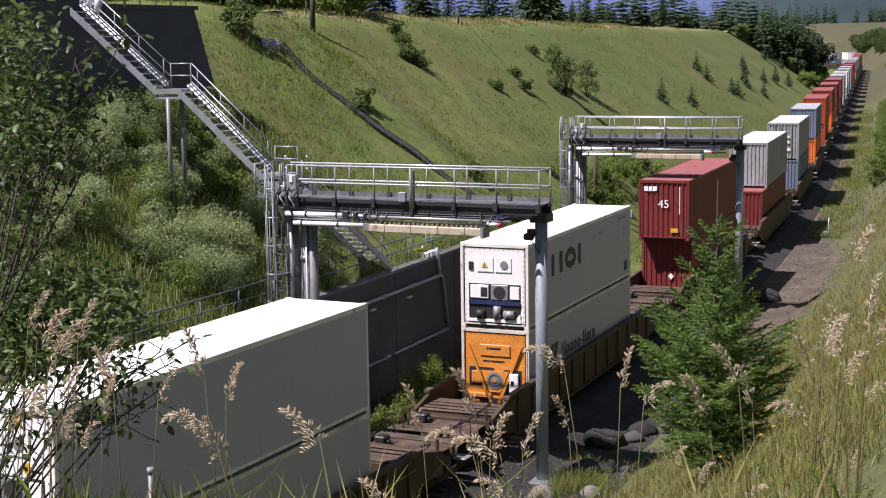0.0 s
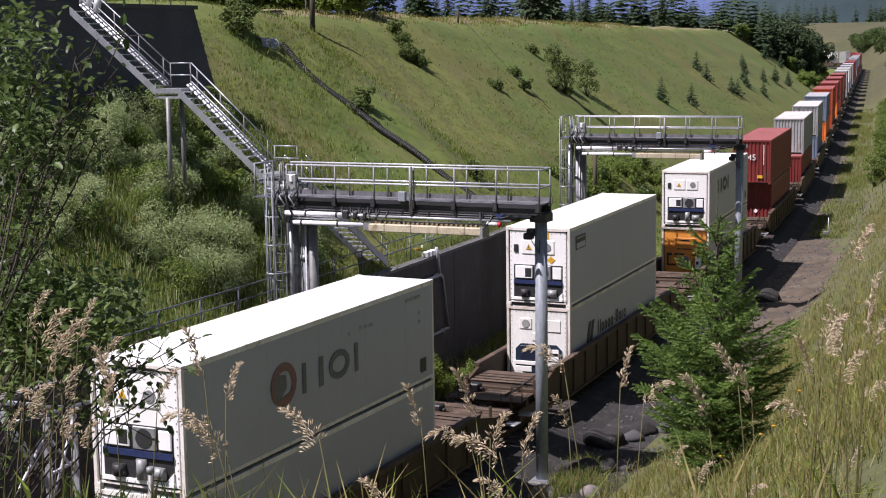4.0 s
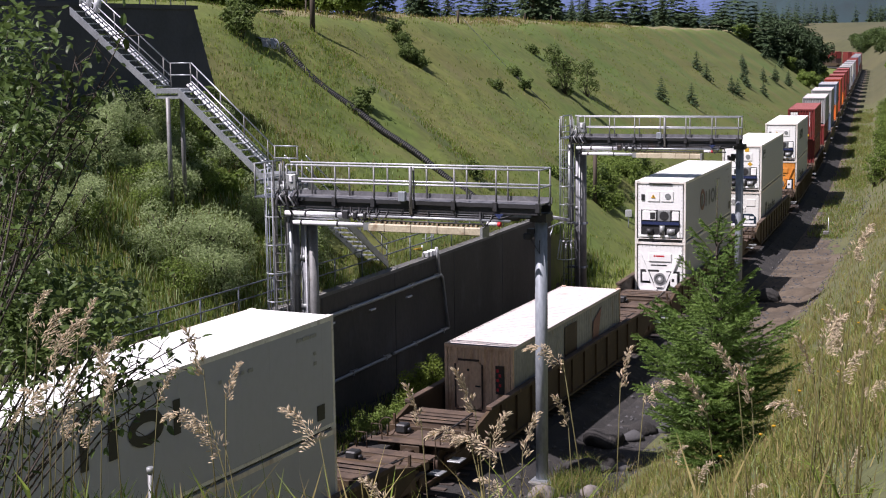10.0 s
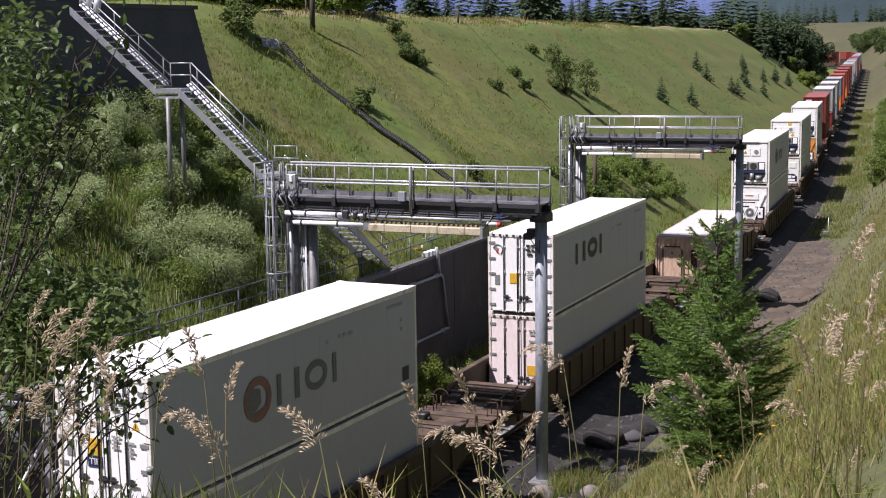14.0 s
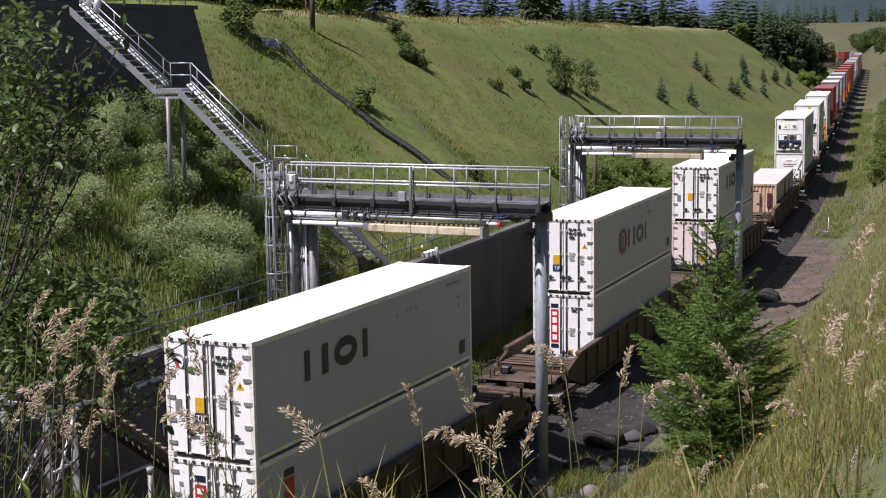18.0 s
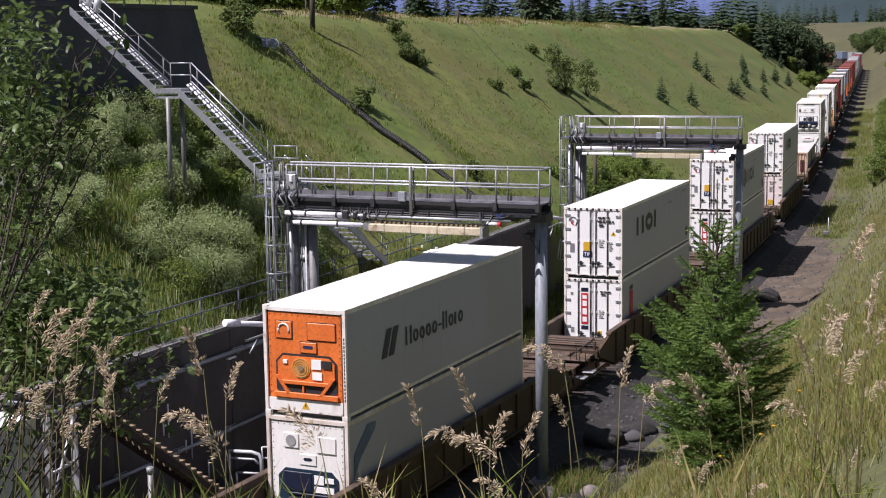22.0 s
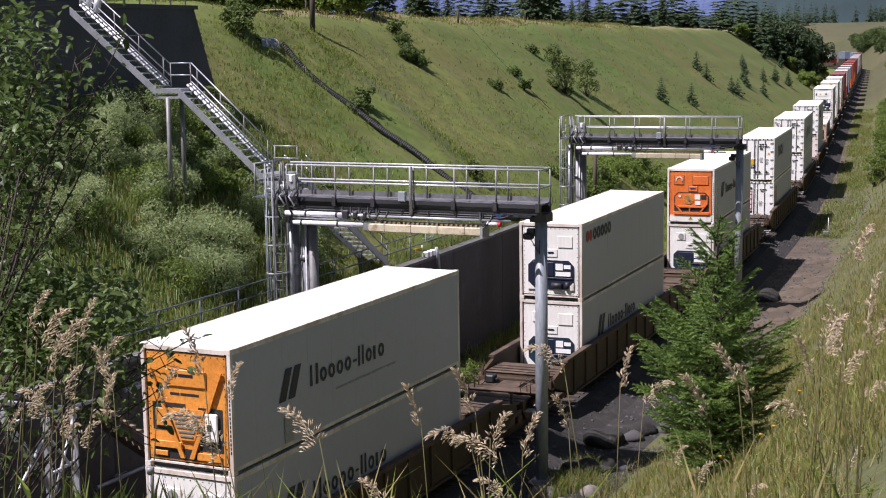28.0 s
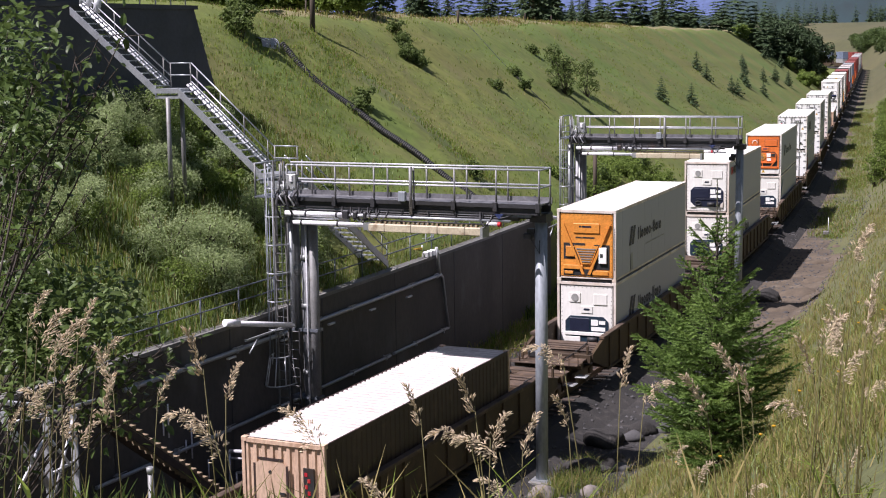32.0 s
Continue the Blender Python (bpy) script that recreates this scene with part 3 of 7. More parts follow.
    for x, w_ in ((L_ + 1.98, 0.22), (L_ + 2.35, 0.15), (L_ + 2.7, 0.12)):
        p("valve", B((x, x + w_, -0.74, -0.52, 7.4, 7.58 + w_ * 0.4), bev=0.03), DARKSTEEL, "dark valve block")
    p("coupling", T([[(L_ + 2.2, -0.64, 7.52), (L_ + 2.9, -0.64, 7.5)]], 0.06, 8), PALEGALV, "pale pipe coupling")
    p("trough", B((L_ + 2.95, R_ - 1.47 - trim, -0.85, -0.35, 7.06, 7.29), bev=0.02), TROUGH, "cream-coloured spray trough")
    p("seam", B(*[(x - 0.008, x + 0.008, -0.856, -0.34, 7.055, 7.295) for x in np.linspace(L_ + 3.5, R_ - 2.0 - trim, 4)]), TIE)
    p("end_plate", B((L_ + 2.76, L_ + 2.96, -0.82, -0.4, 7.08, 7.3)), GREYPLATE)
    p("end_plate", B((R_ - 1.48 - trim, R_ - 1.4 - trim, -0.87, -0.33, 7.0, 7.31)), GREYPLATE)
    for x in np.arange(L_ + 3.1, R_ - 1.6 - trim, 0.16):
        p("nozzle", B((x, x + 0.06, -0.68, -0.56, 7.29, 7.36)), TIMBER)
    for x in np.linspace(L_ + 3.1, R_ - 1.5 - trim, 5):
        p("hanger", B((x - 0.015, x + 0.015, -0.62, -0.58, 7.29, 7.72)), DARKSTEEL)
    p("lamp", T([[(R_ - 1.35 - trim, -0.62, 7.42), (R_ - 1.0 - trim, -0.62, 7.4)]], 0.06, 8), PIPEWHITE)
    p("cap", T([[(R_ - 1.0 - trim, -0.62, 7.4), (R_ - 0.9 - trim, -0.62, 7.4)]], 0.075, 8), REDMARK, "red end cap")
    p("plate", prism([(R_ - 1.1 - trim, 7.72), (R_ - 0.8 - trim, 7.72), (R_ - 0.95 - trim, 7.56)], -0.68, -0.665), BLUE, "small blue triangular plate")
    p("camera_box", B((R_ - 0.5, R_ - 0.22, -0.24, 0.04, 6.9, 7.1), bev=0.04), DARKSTEEL, "small dark sensor housing")
    p("cable", T([[(R_ - 0.3, -0.2, 7.0), (R_ - 0.1, -0.22, 6.7), (R_ + 0.02, -0.2, 6.5), (R_ + 0.03, -0.2, 6.9)]], 0.015, 5), DARKSTEEL)
    # side arm with a bright pipe, and its drop pipe
    p("side_pipe", T([[(L_ - 0.93, -3.3, 4.33), (L_ - 0.34, -0.3, 3.76)]], 0.085, 12), PIPEWHITE, "bright thick pipe on a side arm")
    p("side_pipe", T([[(L_ - 0.95, -3.4, 4.35), (L_ - 0.84, -2.8, 4.24)]], 0.115, 12), PIPEWHITE, "flanged pipe end")
    p("drop_pipe", T([[(L_ - 0.34, -0.28, 3.76), (L_ - 0.34, -0.28, 7.2)]], 0.07, 10), GALV)
    p("side_arm", B((L_ - 0.75, L_ - 0.69, -2.6, -0.1, 3.62, 3.68)), GALV)
    p("side_arm", T([[(L_ - 0.72, -2.4, 3.2), (L_ - 0.72, -1.8, 3.64)]], 0.03, 6), GALV)
    # ladder with safety cage
    lx, ly = L_ - 0.75 + inset, -0.25
    for dx in (-0.2, 0.2):
        p("ladder_rail", B((lx + dx - 0.02, lx + dx + 0.02, ly - 0.03, ly + 0.03, 0.2, 9.1)), POSTSTEEL)
    for z in np.arange(0.4, 8.0, 0.3):
        p("rung", T([[(lx - 0.2, ly, z), (lx + 0.2, ly, z)]], 0.014, 5), POSTSTEEL)
    # Low hoops and flared straps take a paler steel, as if sunlit.
    for z in np.arange(1.84, 9.0, 0.92):
        f = 1.35 if z < 2.2 else 1.0
        p("cage_hoop", T([[(lx + 0.36 * f * math.cos(a), ly - 0.05 - 0.62 * f * math.sin(a), z) for a in np.linspace(0, math.pi, 9)]], 0.024, 5), PALEGALV if z < 3 else GALV)
    for a in np.linspace(0.05, math.pi - 0.05, 6):
        lo_, hi_ = Vector((lx + 0.36 * math.cos(a), ly - 0.05 - 0.62 * math.sin(a), 2.76)), Vector((lx + 0.36 * math.cos(a), ly - 0.05 - 0.62 * math.sin(a), 8.9))
        p("cage_strap", T([[lo_, hi_]], 0.017, 5), COLUMN)
        p("flared_strap", T([[(lx + 0.486 * math.cos(a), ly - 0.05 - 0.837 * math.sin(a), 1.84), lo_]], 0.022, 5), PALEGALV, "flared cage strap, paler to look sunlit")
    lx = L_ - 0.15
    for dx in (-0.17, 0.17):
        p("ladder_rail", B((lx + dx - 0.02, lx + dx + 0.02, -0.55, -0.49, -0.4, 3.7)), DARKSTEEL)
    for z in np.arange(0.0, 3.7, 0.3):
        p("rung", T([[(lx - 0.17, -0.52, z), (lx + 0.17, -0.52, z)]], 0.014, 5), POSTSTEEL)
    # left platform
    p("control_box", B((L_ + 0.12, L_ + 0.24, -0.76, -0.6, 8.5, 8.72), bev=0.02), PIPEWHITE, "small white box")
    for i_ in range(5):
        x = L_ - 0.35 + 0.17 * i_
        p("hose", T([[(x, -0.6, 8.6 - 0.1 * (i_ % 2)), (x + 0.12, -0.74, 8.3), (x - 0.06, -0.76, 8.05), (x + 0.1, -0.7, 7.75)]], 0.028, 6), (DARKSTEEL, PALEGALV)[i_ % 2])
    p("deck_panel", B((L_ - 1.3 + inset, L_ - 0.51, -0.55, 1.2, 7.955, 8.0)), GANTRY)
    for x, y in ((L_ - 1.28 + inset, -0.5), (L_ - 1.28 + inset, 1.18), (L_ - 0.5, 1.18), (L_ - 0.9, -0.5), (L_ - 0.35, -0.5), (L_ - 0.1, -0.5)):
        p("post", T([[(x, y, 7.9), (x, y, 9.05)]], 0.03, 6), POSTSTEEL)
    for z in (8.5, 9.03):
        p("rail", T([[(L_ + 0.25, -0.5, z), (L_ - 0.1, -0.5, z)]], 0.028, 6), GALV)
        p("rail", T([[(L_ - 1.28 + inset, -0.5, z), (L_ - 1.28 + inset, 1.18, z)]], 0.028, 6), GALV)
    p("control_box", B((L_ + 0.0, L_ + 0.35, -0.72, -0.55, 8.25, 8.75), (L_ - 0.35, L_ - 0.1, -0.7, -0.55, 8.05, 8.4), bev=0.02), GREYPLATE, "grey control boxes with hoses")
    p("hose", T([[(L_ - 0.1, -0.72, 8.3), (L_ + 0.05, -0.78, 7.8), (L_ + 0.2, -0.75, 7.5), (L_ + 0.05, -0.7, 7.2)]], 0.03, 6), DARKSTEEL)
    p("hose", T([[(L_ - 0.3, -0.72, 8.2), (L_ - 0.35, -0.78, 7.7), (L_ - 0.2, -0.75, 7.3)]], 0.03, 6), DARKSTEEL)
    return g


gantry(5.9)
gantry(35.4, -0.9, 0.5, 0.6, 0.3)

# ---------------- hillside stair ----------------


def stair():
    st = empty("hillside_stair", Matrix(), "long galvanised steel stair with landings climbing the grassy slope", "stair")
    BOX = ((0, 1, 3, 2), (4, 6, 7, 5), (0, 4, 5, 1), (2, 3, 7, 6), (0, 2, 6, 4), (1, 5, 7, 3))

    def slab(name, pts, m, label=""):
        bm = bmesh.new()
        q = [bm.verts.new(p_) for p_ in pts]
        for fc in BOX:
            bm.faces.new([q[i] for i in fc])
        return part(name, bm, m, st, label)

    def flight(on, t0, t1, z0, z1, w0, w1, pipes, railed):
        """Treads between two stringers from t0 high to t1 low; w runs across."""
        n = int(round((z0 - z1) / 0.215))
        for w, e in ((w0, -0.05), (w1, 0.05)):
            slab("stringer", [on(t, w + a, z + c) for t, z in ((t0, z0), (t1, z1)) for a in (0, e) for c in (-0.24, 0.04)], GALV)
            if w not in railed:
                continue
            for h in (0.45, 0.86):
                part("handrail", T([[on(t0, w, z0 + h), on(t1, w, z1 + h)]], 0.024, 6), GALV, st)
            for k in range(4):
                f = (k + 0.25) / 3.5
                t, z = t0 + (t1 - t0) * f, z0 + (z1 - z0) * f
                part("post", T([[on(t, w, z - 0.1), on(t, w, z + 0.86)]], 0.022, 6), POSTSTEEL, st)
        d = 0.12 if t1 > t0 else -0.12
        for k in range(n):
            f = (k + 0.5) / n
            t, z = t0 + (t1 - t0) * f, z0 + (z1 - z0) * f
            slab("tread", [on(t + a, w, z + c) for a in (-d, d) for w in (w0, w1) for c in (-0.035, 0.0)], GALV)
        if pipes:
            m_ = 3 * n // 2
            for w, h, r_ in ((w1 - 0.3, 0.12, 0.04), (w1 - 0.12, 0.16, 0.03)):
                part("pipe", T([[on(t0, w, z0 + h), on(t1, w, z1 + h)]], r_, 8), PIPEWHITE, st, "bright insulated pipe clipped to the stair")
                bm = bmesh.new()
                for k in range(m_):
                    f, g = (k + 0.3) / m_, (k + 0.62) / m_
                    T([[on(t0 + (t1 - t0) * e, w, z0 + (z1 - z0) * e + h) for e in (f, g)]], r_ + 0.012, 7, bm)
                tagged(part("pipe_clamping", bm, GALV, st), "grey clamps round the pipe", kind="stuff")
            part("inner_rail", T([[on(t0, w1 - 0.02, z0 + 0.22), on(t1, w1 - 0.02, z1 + 0.22)]], 0.022, 6), GALV, st)

    def landing(on, t0, t1, z, w0, w1, legs, railed):
        slab("landing", [on(t, w, z + c) for t in (t0, t1) for w in (w0 - 0.05, w1 + 0.05) for c in (-0.16, 0)], GALV, "grated steel landing")
        slab("landing_beam", [on(t, w, z + c) for t in (t0 - 0.06, t1 + 0.06) for w in (w0, w1) for c in (-0.34, -0.24)], GALV)
        for w in (w0, w1):
            for h in (0.45, 0.86) if w in railed else ():
                part("handrail", T([[on(t0, w, z + h), on(t1, w, z + h)]], 0.024, 6), GALV, st)
            for t in (t0 + 0.04, t1 - 0.04) if w in railed else ():
                part("post", T([[on(t, w, z - 0.1), on(t, w, z + 0.86)]], 0.024, 6), POSTSTEEL, st)
            if legs:
                part("leg", T([[on((t0 + t1) / 2, w, z - 0.3), on((t0 + t1) / 2, w, z - legs)]], 0.08, 8), POSTSTEEL, st)

    def up(o, s, z):
        return at(s, o - 0.12, z - GRADE * s)

    def down(s, o, z):
        return at(s, o, z - GRADE * s)
    W = (7.0, 7.85)
    flight(up, -14.75, -11.25, 14.25, 11.42, *W, True, W[1:])
    landing(up, -11.25, -10.35, 11.42, *W, 4.0, W[1:])
    flight(up, -10.35, -7.15, 11.42, 8.6, *W, True, W[1:])
    landing(up, -7.15, -6.2, 8.6, *W, 4.2, W[1:])
    landing(down, 8.2, 8.9, 8.3, -7.45, -6.6, 0, ())
    flight(down, 8.9, 15.2, 8.2, 4.5, -7.45, -6.6, False, (-7.45, -6.6))
    for o, z in ((-14.9, 14.35), (-14.6, 14.3), (-14.3, 14.1)):
        part("valve", T([[up(o, 7.9, z), up(o + 0.1, 7.9, z + 0.5)]], 0.13, 10), PALEGALV, st, "bright pipe fitting")
    # step down to the gantry platform
    slab("walkway", [at(s, o, z) for s in (6.95, 7.1) for o in (-7.0, -6.2) for z in (7.98, 8.3)], GALV, "steel step to the gantry platform")
    return st


stair()

# a yellow gate bar at the stair foot
gate = empty("yellow_gate", along(18.6, -7.2, 4.0), "low yellow steel barrier at the stair foot", "barrier")
part("bar", T([[(-0.3, -0.9, 0.35), (0.2, 0.9, 0.35)]], 0.06, 8), YELLOW, gate)
for y, x in ((-0.9, -0.3), (0.9, 0.2)):
    part("post", T([[(x, y, -0.2), (x, y, 0.5)]], 0.04, 6), GALV, gate)
cab = empty("rail_cabinet", along(21.0, -7.6, 3.9), "open galvanised frame beside the stair foot", "frame")
for x, y in ((-0.3, -0.4), (0.3, -0.4), (-0.3, 0.4), (0.3, 0.4)):
    part("post", T([[(x, y, -0.3), (x, y, 1.35)]], 0.03, 6), GALV, cab)
for z in (0.7, 1.33):
    part("rail", T([[(-0.3, -0.4, z), (0.3, -0.4, z), (0.3, 0.4, z), (-0.3, 0.4, z), (-0.3, -0.4, z)]], 0.025, 6), GALV, cab)

# ---------------- dark structure on the slope ----------------


def dark_block():
    g = empty("slope_bunker", Matrix(), "dark-coated windowless concrete block built into the slope", "building")
    FACES = [(0, 1, 2, 3), (1, 5, 6, 2), (5, 4, 7, 6), (4, 0, 3, 7), (3, 2, 6, 7), (4, 5, 1, 0)]

    def block(name, s0, sb, st_, ob_, ot, back, z0, z1):
        V = [at(s, o, z) for s, o, z in ((s0, ob_, z0), (sb, ob_, z0), (st_, ot, z1), (s0, ot, z1), (s0, back, z0), (sb, back, z0), (st_, back, z1), (s0, back, z1))]
        return raw(name, V, FACES, BLACKWALL, g)
    block("wall", -16, 18.6, 16.2, -15.2, -15.6, -22, 7.5, 14.3)
    block("roof_slab", -16.1, 16.35, 16.35, -15.5, -15.5, -22, 14.3, 14.46)
    block("upper_wall", -16, 12.6, 12.4, -18.0, -18.1, -22, 14.46, 15.7)
    for s in np.arange(9.6, 16.3, 1.1):
        part("post", T([[at(s, -16.0, 14.46), at(s, -16.0, 15.5)]], 0.03, 6), GALV, g)
    for z in (14.95, 15.5):
        part("rail", T([[at(s, -16.0, z) for s in (9.2, 12, 16.2)]], 0.028, 6), GALV, g)


dark_block()

# ---------------- culvert, pole, wire ----------------


def culvert():
    g = empty("drain_pipe", Matrix(), "black corrugated drain pipe laid down the grassy slope", "pipe")
    path = []
    for o in np.arange(-18.3, -8.0, 0.04):
        path.append((at(28.6 + 0.35 * math.sin(o * 0.55) + 0.4 * (o + 18) / 10, o, float(hill(28.6, o)) + 0.12 + 0.1 * math.sin(o * 0.9))))
    V, F, n = [], [], 12
    for i, p_ in enumerate(path):
        r = 0.175 if i % 2 else 0.145
        d = (path[min(i + 1, len(path) - 1)] - path[max(i - 1, 0)]).normalized()
        u = d.cross(Vector((0, 0, 1))).normalized()
        w = u.cross(d)
        V += [p_ + (u * math.cos(a) + w * math.sin(a)) * r for a in [2 * math.pi * k / n for k in range(n)]]
    for i in range(len(path) - 1):
        F += [(i * n + k, i * n + (k + 1) % n, (i + 1) * n + (k + 1) % n, (i + 1) * n + k) for k in range(n)]
    raw("corrugated_pipe", V, F, CULVERT, g)
    a, b = at(27.3, -18.9, 12.75), at(28.3, -18.5, 12.66)
    bm = T([[a, a.lerp(b, 0.5), b]], 0.46, 18, cap=False)
    d = (b - a).normalized()
    bmesh.ops.solidify(bm, geom=list(bm.faces), thickness=0.04)
    part("pipe_mouth", bm, PALEGALV, g, "short wide galvanised pipe section")
    part("flange", T([[b - d * 0.06, b]], 0.5, 18), GALV, g)


culvert()
pole = empty("utility_pole", Matrix.Translation(ground(45.9, -24.7)), "weathered wooden utility pole on the slope", "pole")
part("shaft", T([[(0, 0, -0.5), (0.05, 0, 3.4)]], (0.17, 0.15), 10), POLEWOOD, pole)
part("cap", T([[(0.05, 0, 3.4), (0.05, 0, 3.46)]], 0.16, 10), GALV, pole)
wp = empty("fence_post", Matrix.Translation(ground(79.9, -26.3)), "short wooden post with a guy wire on the ridge", "post")
part("shaft", T([[(0, 0, -0.4), (0, 0, 1.0)]], 0.1, 8), POLEWOOD, wp)
e0, e1 = wp.matrix_basis @ Vector((0, 0, 0.8)), ground(70.0, -16.0) + Vector((0, 0, 0.6))
e2 = e0 + Vector((-9, 6, 4.5))
tagged(part("guy_wire", T([[e2, e0, e0.lerp(e1, 0.5) - Vector((0, 0, 0.25)), e1]], 0.022, 5), DARKSTEEL), "thin dark wire stretched over the slope", "wire")
for s, o in ((62, -27.0), (94, -26.6), (105, -26.8), (118, -27), (132, -27), (50, -27)):
    f_ = part("fence_post", T([[(0, 0, -0.4), (0.02, 0, 0.8)]], 0.055, 6), POLEWOOD)
    f_.matrix_basis = Matrix.Translation(ground(s, o))
    tagged(f_, "weathered wooden fence post on the ridge", "post", "ridge fence posts")

# ---------------- trackside stair and trestle ----------------


def trackside():
    g = empty("timber_steps", Matrix(), "steep timber steps dropping beside the wall", "stair")
    a, b = at(-5.3, -4.65, 3.55), at(-0.4, -4.5, 0.0)
    u = Vector((b.x - a.x, b.y - a.y, 0)).normalized()
    v = Vector((u.y, -u.x, 0))
    n = 19
    for k in range(n):
        c = a.lerp(b, (k + 0.5) / n)
        bm = bmesh.new()
        q = [bm.verts.new(c + u * x + v * y + Vector((0, 0, z))) for x in (-0.1, 0.11) for y in (-0.42, 0.2) for z in (-0.15, 0.05)]
        for fc in ((0, 1, 3, 2), (4, 6, 7, 5), (0, 4, 5, 1), (2, 3, 7, 6), (0, 2, 6, 4), (1, 5, 7, 3)):
            bm.faces.new([q[i] for i in fc])
        part("tread", bm, TIMBER, g)
    for sd in (-0.5, 0.21):
        bm = bmesh.new()
        q = [bm.verts.new(e + v * (sd + y) + Vector((0, 0, z))) for e in (a, b) for y in (0, 0.05) for z in (-0.34, -0.1)]
        for fc in ((0, 1, 3, 2), (4, 6, 7, 5), (0, 4, 5, 1), (2, 3, 7, 6), (0, 2, 6, 4), (1, 5, 7, 3)):
            bm.faces.new([q[i] for i in fc])
        part("stringer", bm, TIE, g)
    t = empty("steel_trestle", Matrix(), "pale galvanised trestle with cross braces beside the wall", "trestle")
    P = [at(-7.67, -4.5), at(-6.68, -4.5), at(-9.9, -4.5)]
    for p_ in P:
        part("post", B((-0.08, 0.08, -0.05, 0.05, -0.8, 3.95)), PALEGALV, t).matrix_basis = Matrix.Translation(p_)
    up = Vector((0, 0, 1))
    for i, j, z0, z1 in ((0, 1, 1.6, 3.7), (1, 0, 2.3, 3.5), (0, 1, 2.5, 2.6), (2, 0, 1.2, 3.6)):
        part("brace", T([[P[i] + up * z0, P[j] + up * z1]], 0.04, 6), PALEGALV, t)
    part("diagonal_leg", T([[at(-9.4, -4.5, 4.7), at(-7.75, -4.5, 2.3)]], 0.1, 8), PALEGALV, t)
    part("top_beam", T([[at(-9.6, -4.5, 4.8), at(-6.5, -4.5, 3.88)]], 0.06, 8), PALEGALV, t)
    part("top_beam", T([[at(-8.6, -4.75, 4.0), at(-5.4, -4.75, 3.85)]], 0.05, 8), GALV, t)
    hr = empty("hoop_railing", Matrix(), "pale tubular hoop railing beside the track", "railing")
    part("hoop", T([[at(0.95, -5.0, 0.8), at(1.1, -4.3, 0.8), at(1.15, -4.1, 0.74), at(1.16, -4.02, 0.6), at(1.16, -4.0, -0.5)]], 0.06, 8), PALEGALV, hr)
    part("rail", T([[at(0.98, -5.0, 0.58), at(1.12, -4.25, 0.58), at(1.15, -4.12, 0.45)]], 0.035, 6), PALEGALV, hr)
    part("rail", T([[at(1.0, -4.8, 0.15), at(1.16, -4.02, 0.15)]], 0.035, 6), PALEGALV, hr)
    part("post", T([[at(0.95, -5.0, 0.8), at(0.95, -5.0, -0.55)]], 0.035, 6), PALEGALV, hr)
    part("post", T([[at(1.0, -4.8, 0.15), at(1.0, -4.8, -0.55)]], 0.035, 6), PALEGALV, hr)
    h2 = empty("low_railing", Matrix(), "low thin galvanised railing by the column foot", "railing")
    for z in (0.25, 0.6):
        part("rail", T([[at(2.3, -4.7, z), at(3.0, -3.5, z)]], 0.03, 6), PALEGALV, h2)
    for s, o in ((2.3, -4.7), (2.65, -4.1), (3.0, -3.5)):
        part("post", T([[at(s, o, -0.55), at(s, o, 0.6)]], 0.03, 6), PALEGALV, h2)
    part("sloping_pole", T([[at(3.1, -4.4, 0.3), at(3.9, -4.45, 1.2)]], 0.05, 8), PALEGALV, h2)


trackside()

# ---------------- the train ----------------
CL, CW, CH = 12.19, 2.44, 2.896
PITCH, SPEED, FLOOR = 23.7404, 6.98695, 0.35
CACHE = {}
MOVING = []


def shared(key, name, build, material, parent, label=""):
    """A part whose mesh is built once for all things that have it."""
    k = (key, material.name)
    if k not in CACHE:
        ob = part(name, build(), material, parent, label)
        CACHE[k] = ob.data
        return ob
    return link(name, CACHE[k], parent, label)


def corrugated(n, p0, p1, depth, axis_out, up, h, flat=0.0):
    """A corrugated sheet from p0 to p1, ribs running up by h, pressed by depth along axis_out."""
    bm = bmesh.new()
    p0, p1, out, up = Vector(p0), Vector(p1), Vector(axis_out), Vector(up)
    cols = []
    for i in range(n):
        for f, d in ((0.0, 0), (0.28, 0), (0.42, -depth), (0.78, -depth), (0.92, 0)):
            q = p0.lerp(p1, (i + f) / n) + out * d
            cols.append((bm.verts.new(q), bm.verts.new(q + up * h)))
    cols.append((bm.verts.new(p1), bm.verts.new(p1 + up * h)))
    for a, b in zip(cols, cols[1:]):
        bm.faces.new((a[0], b[0], b[1], a[1]))
    return bm


def fasteners(x0, x1, z0, z1, n, m, y=-0.005):
    b = [(x0 + (x1 - x0) * i / (n - 1) - 0.012, x0 + (x1 - x0) * i / (n - 1) + 0.012, y - 0.01, y, z - 0.012, z + 0.012) for i in range(n) for z in (z0, z1)]
    b += [(x - 0.012, x + 0.012, y - 0.01, y, z0 + (z1 - z0) * i / (m - 1) - 0.012, z0 + (z1 - z0) * i / (m - 1) + 0.012) for i in range(1, m - 1) for x in (x0, x1)]
    return B(*b)


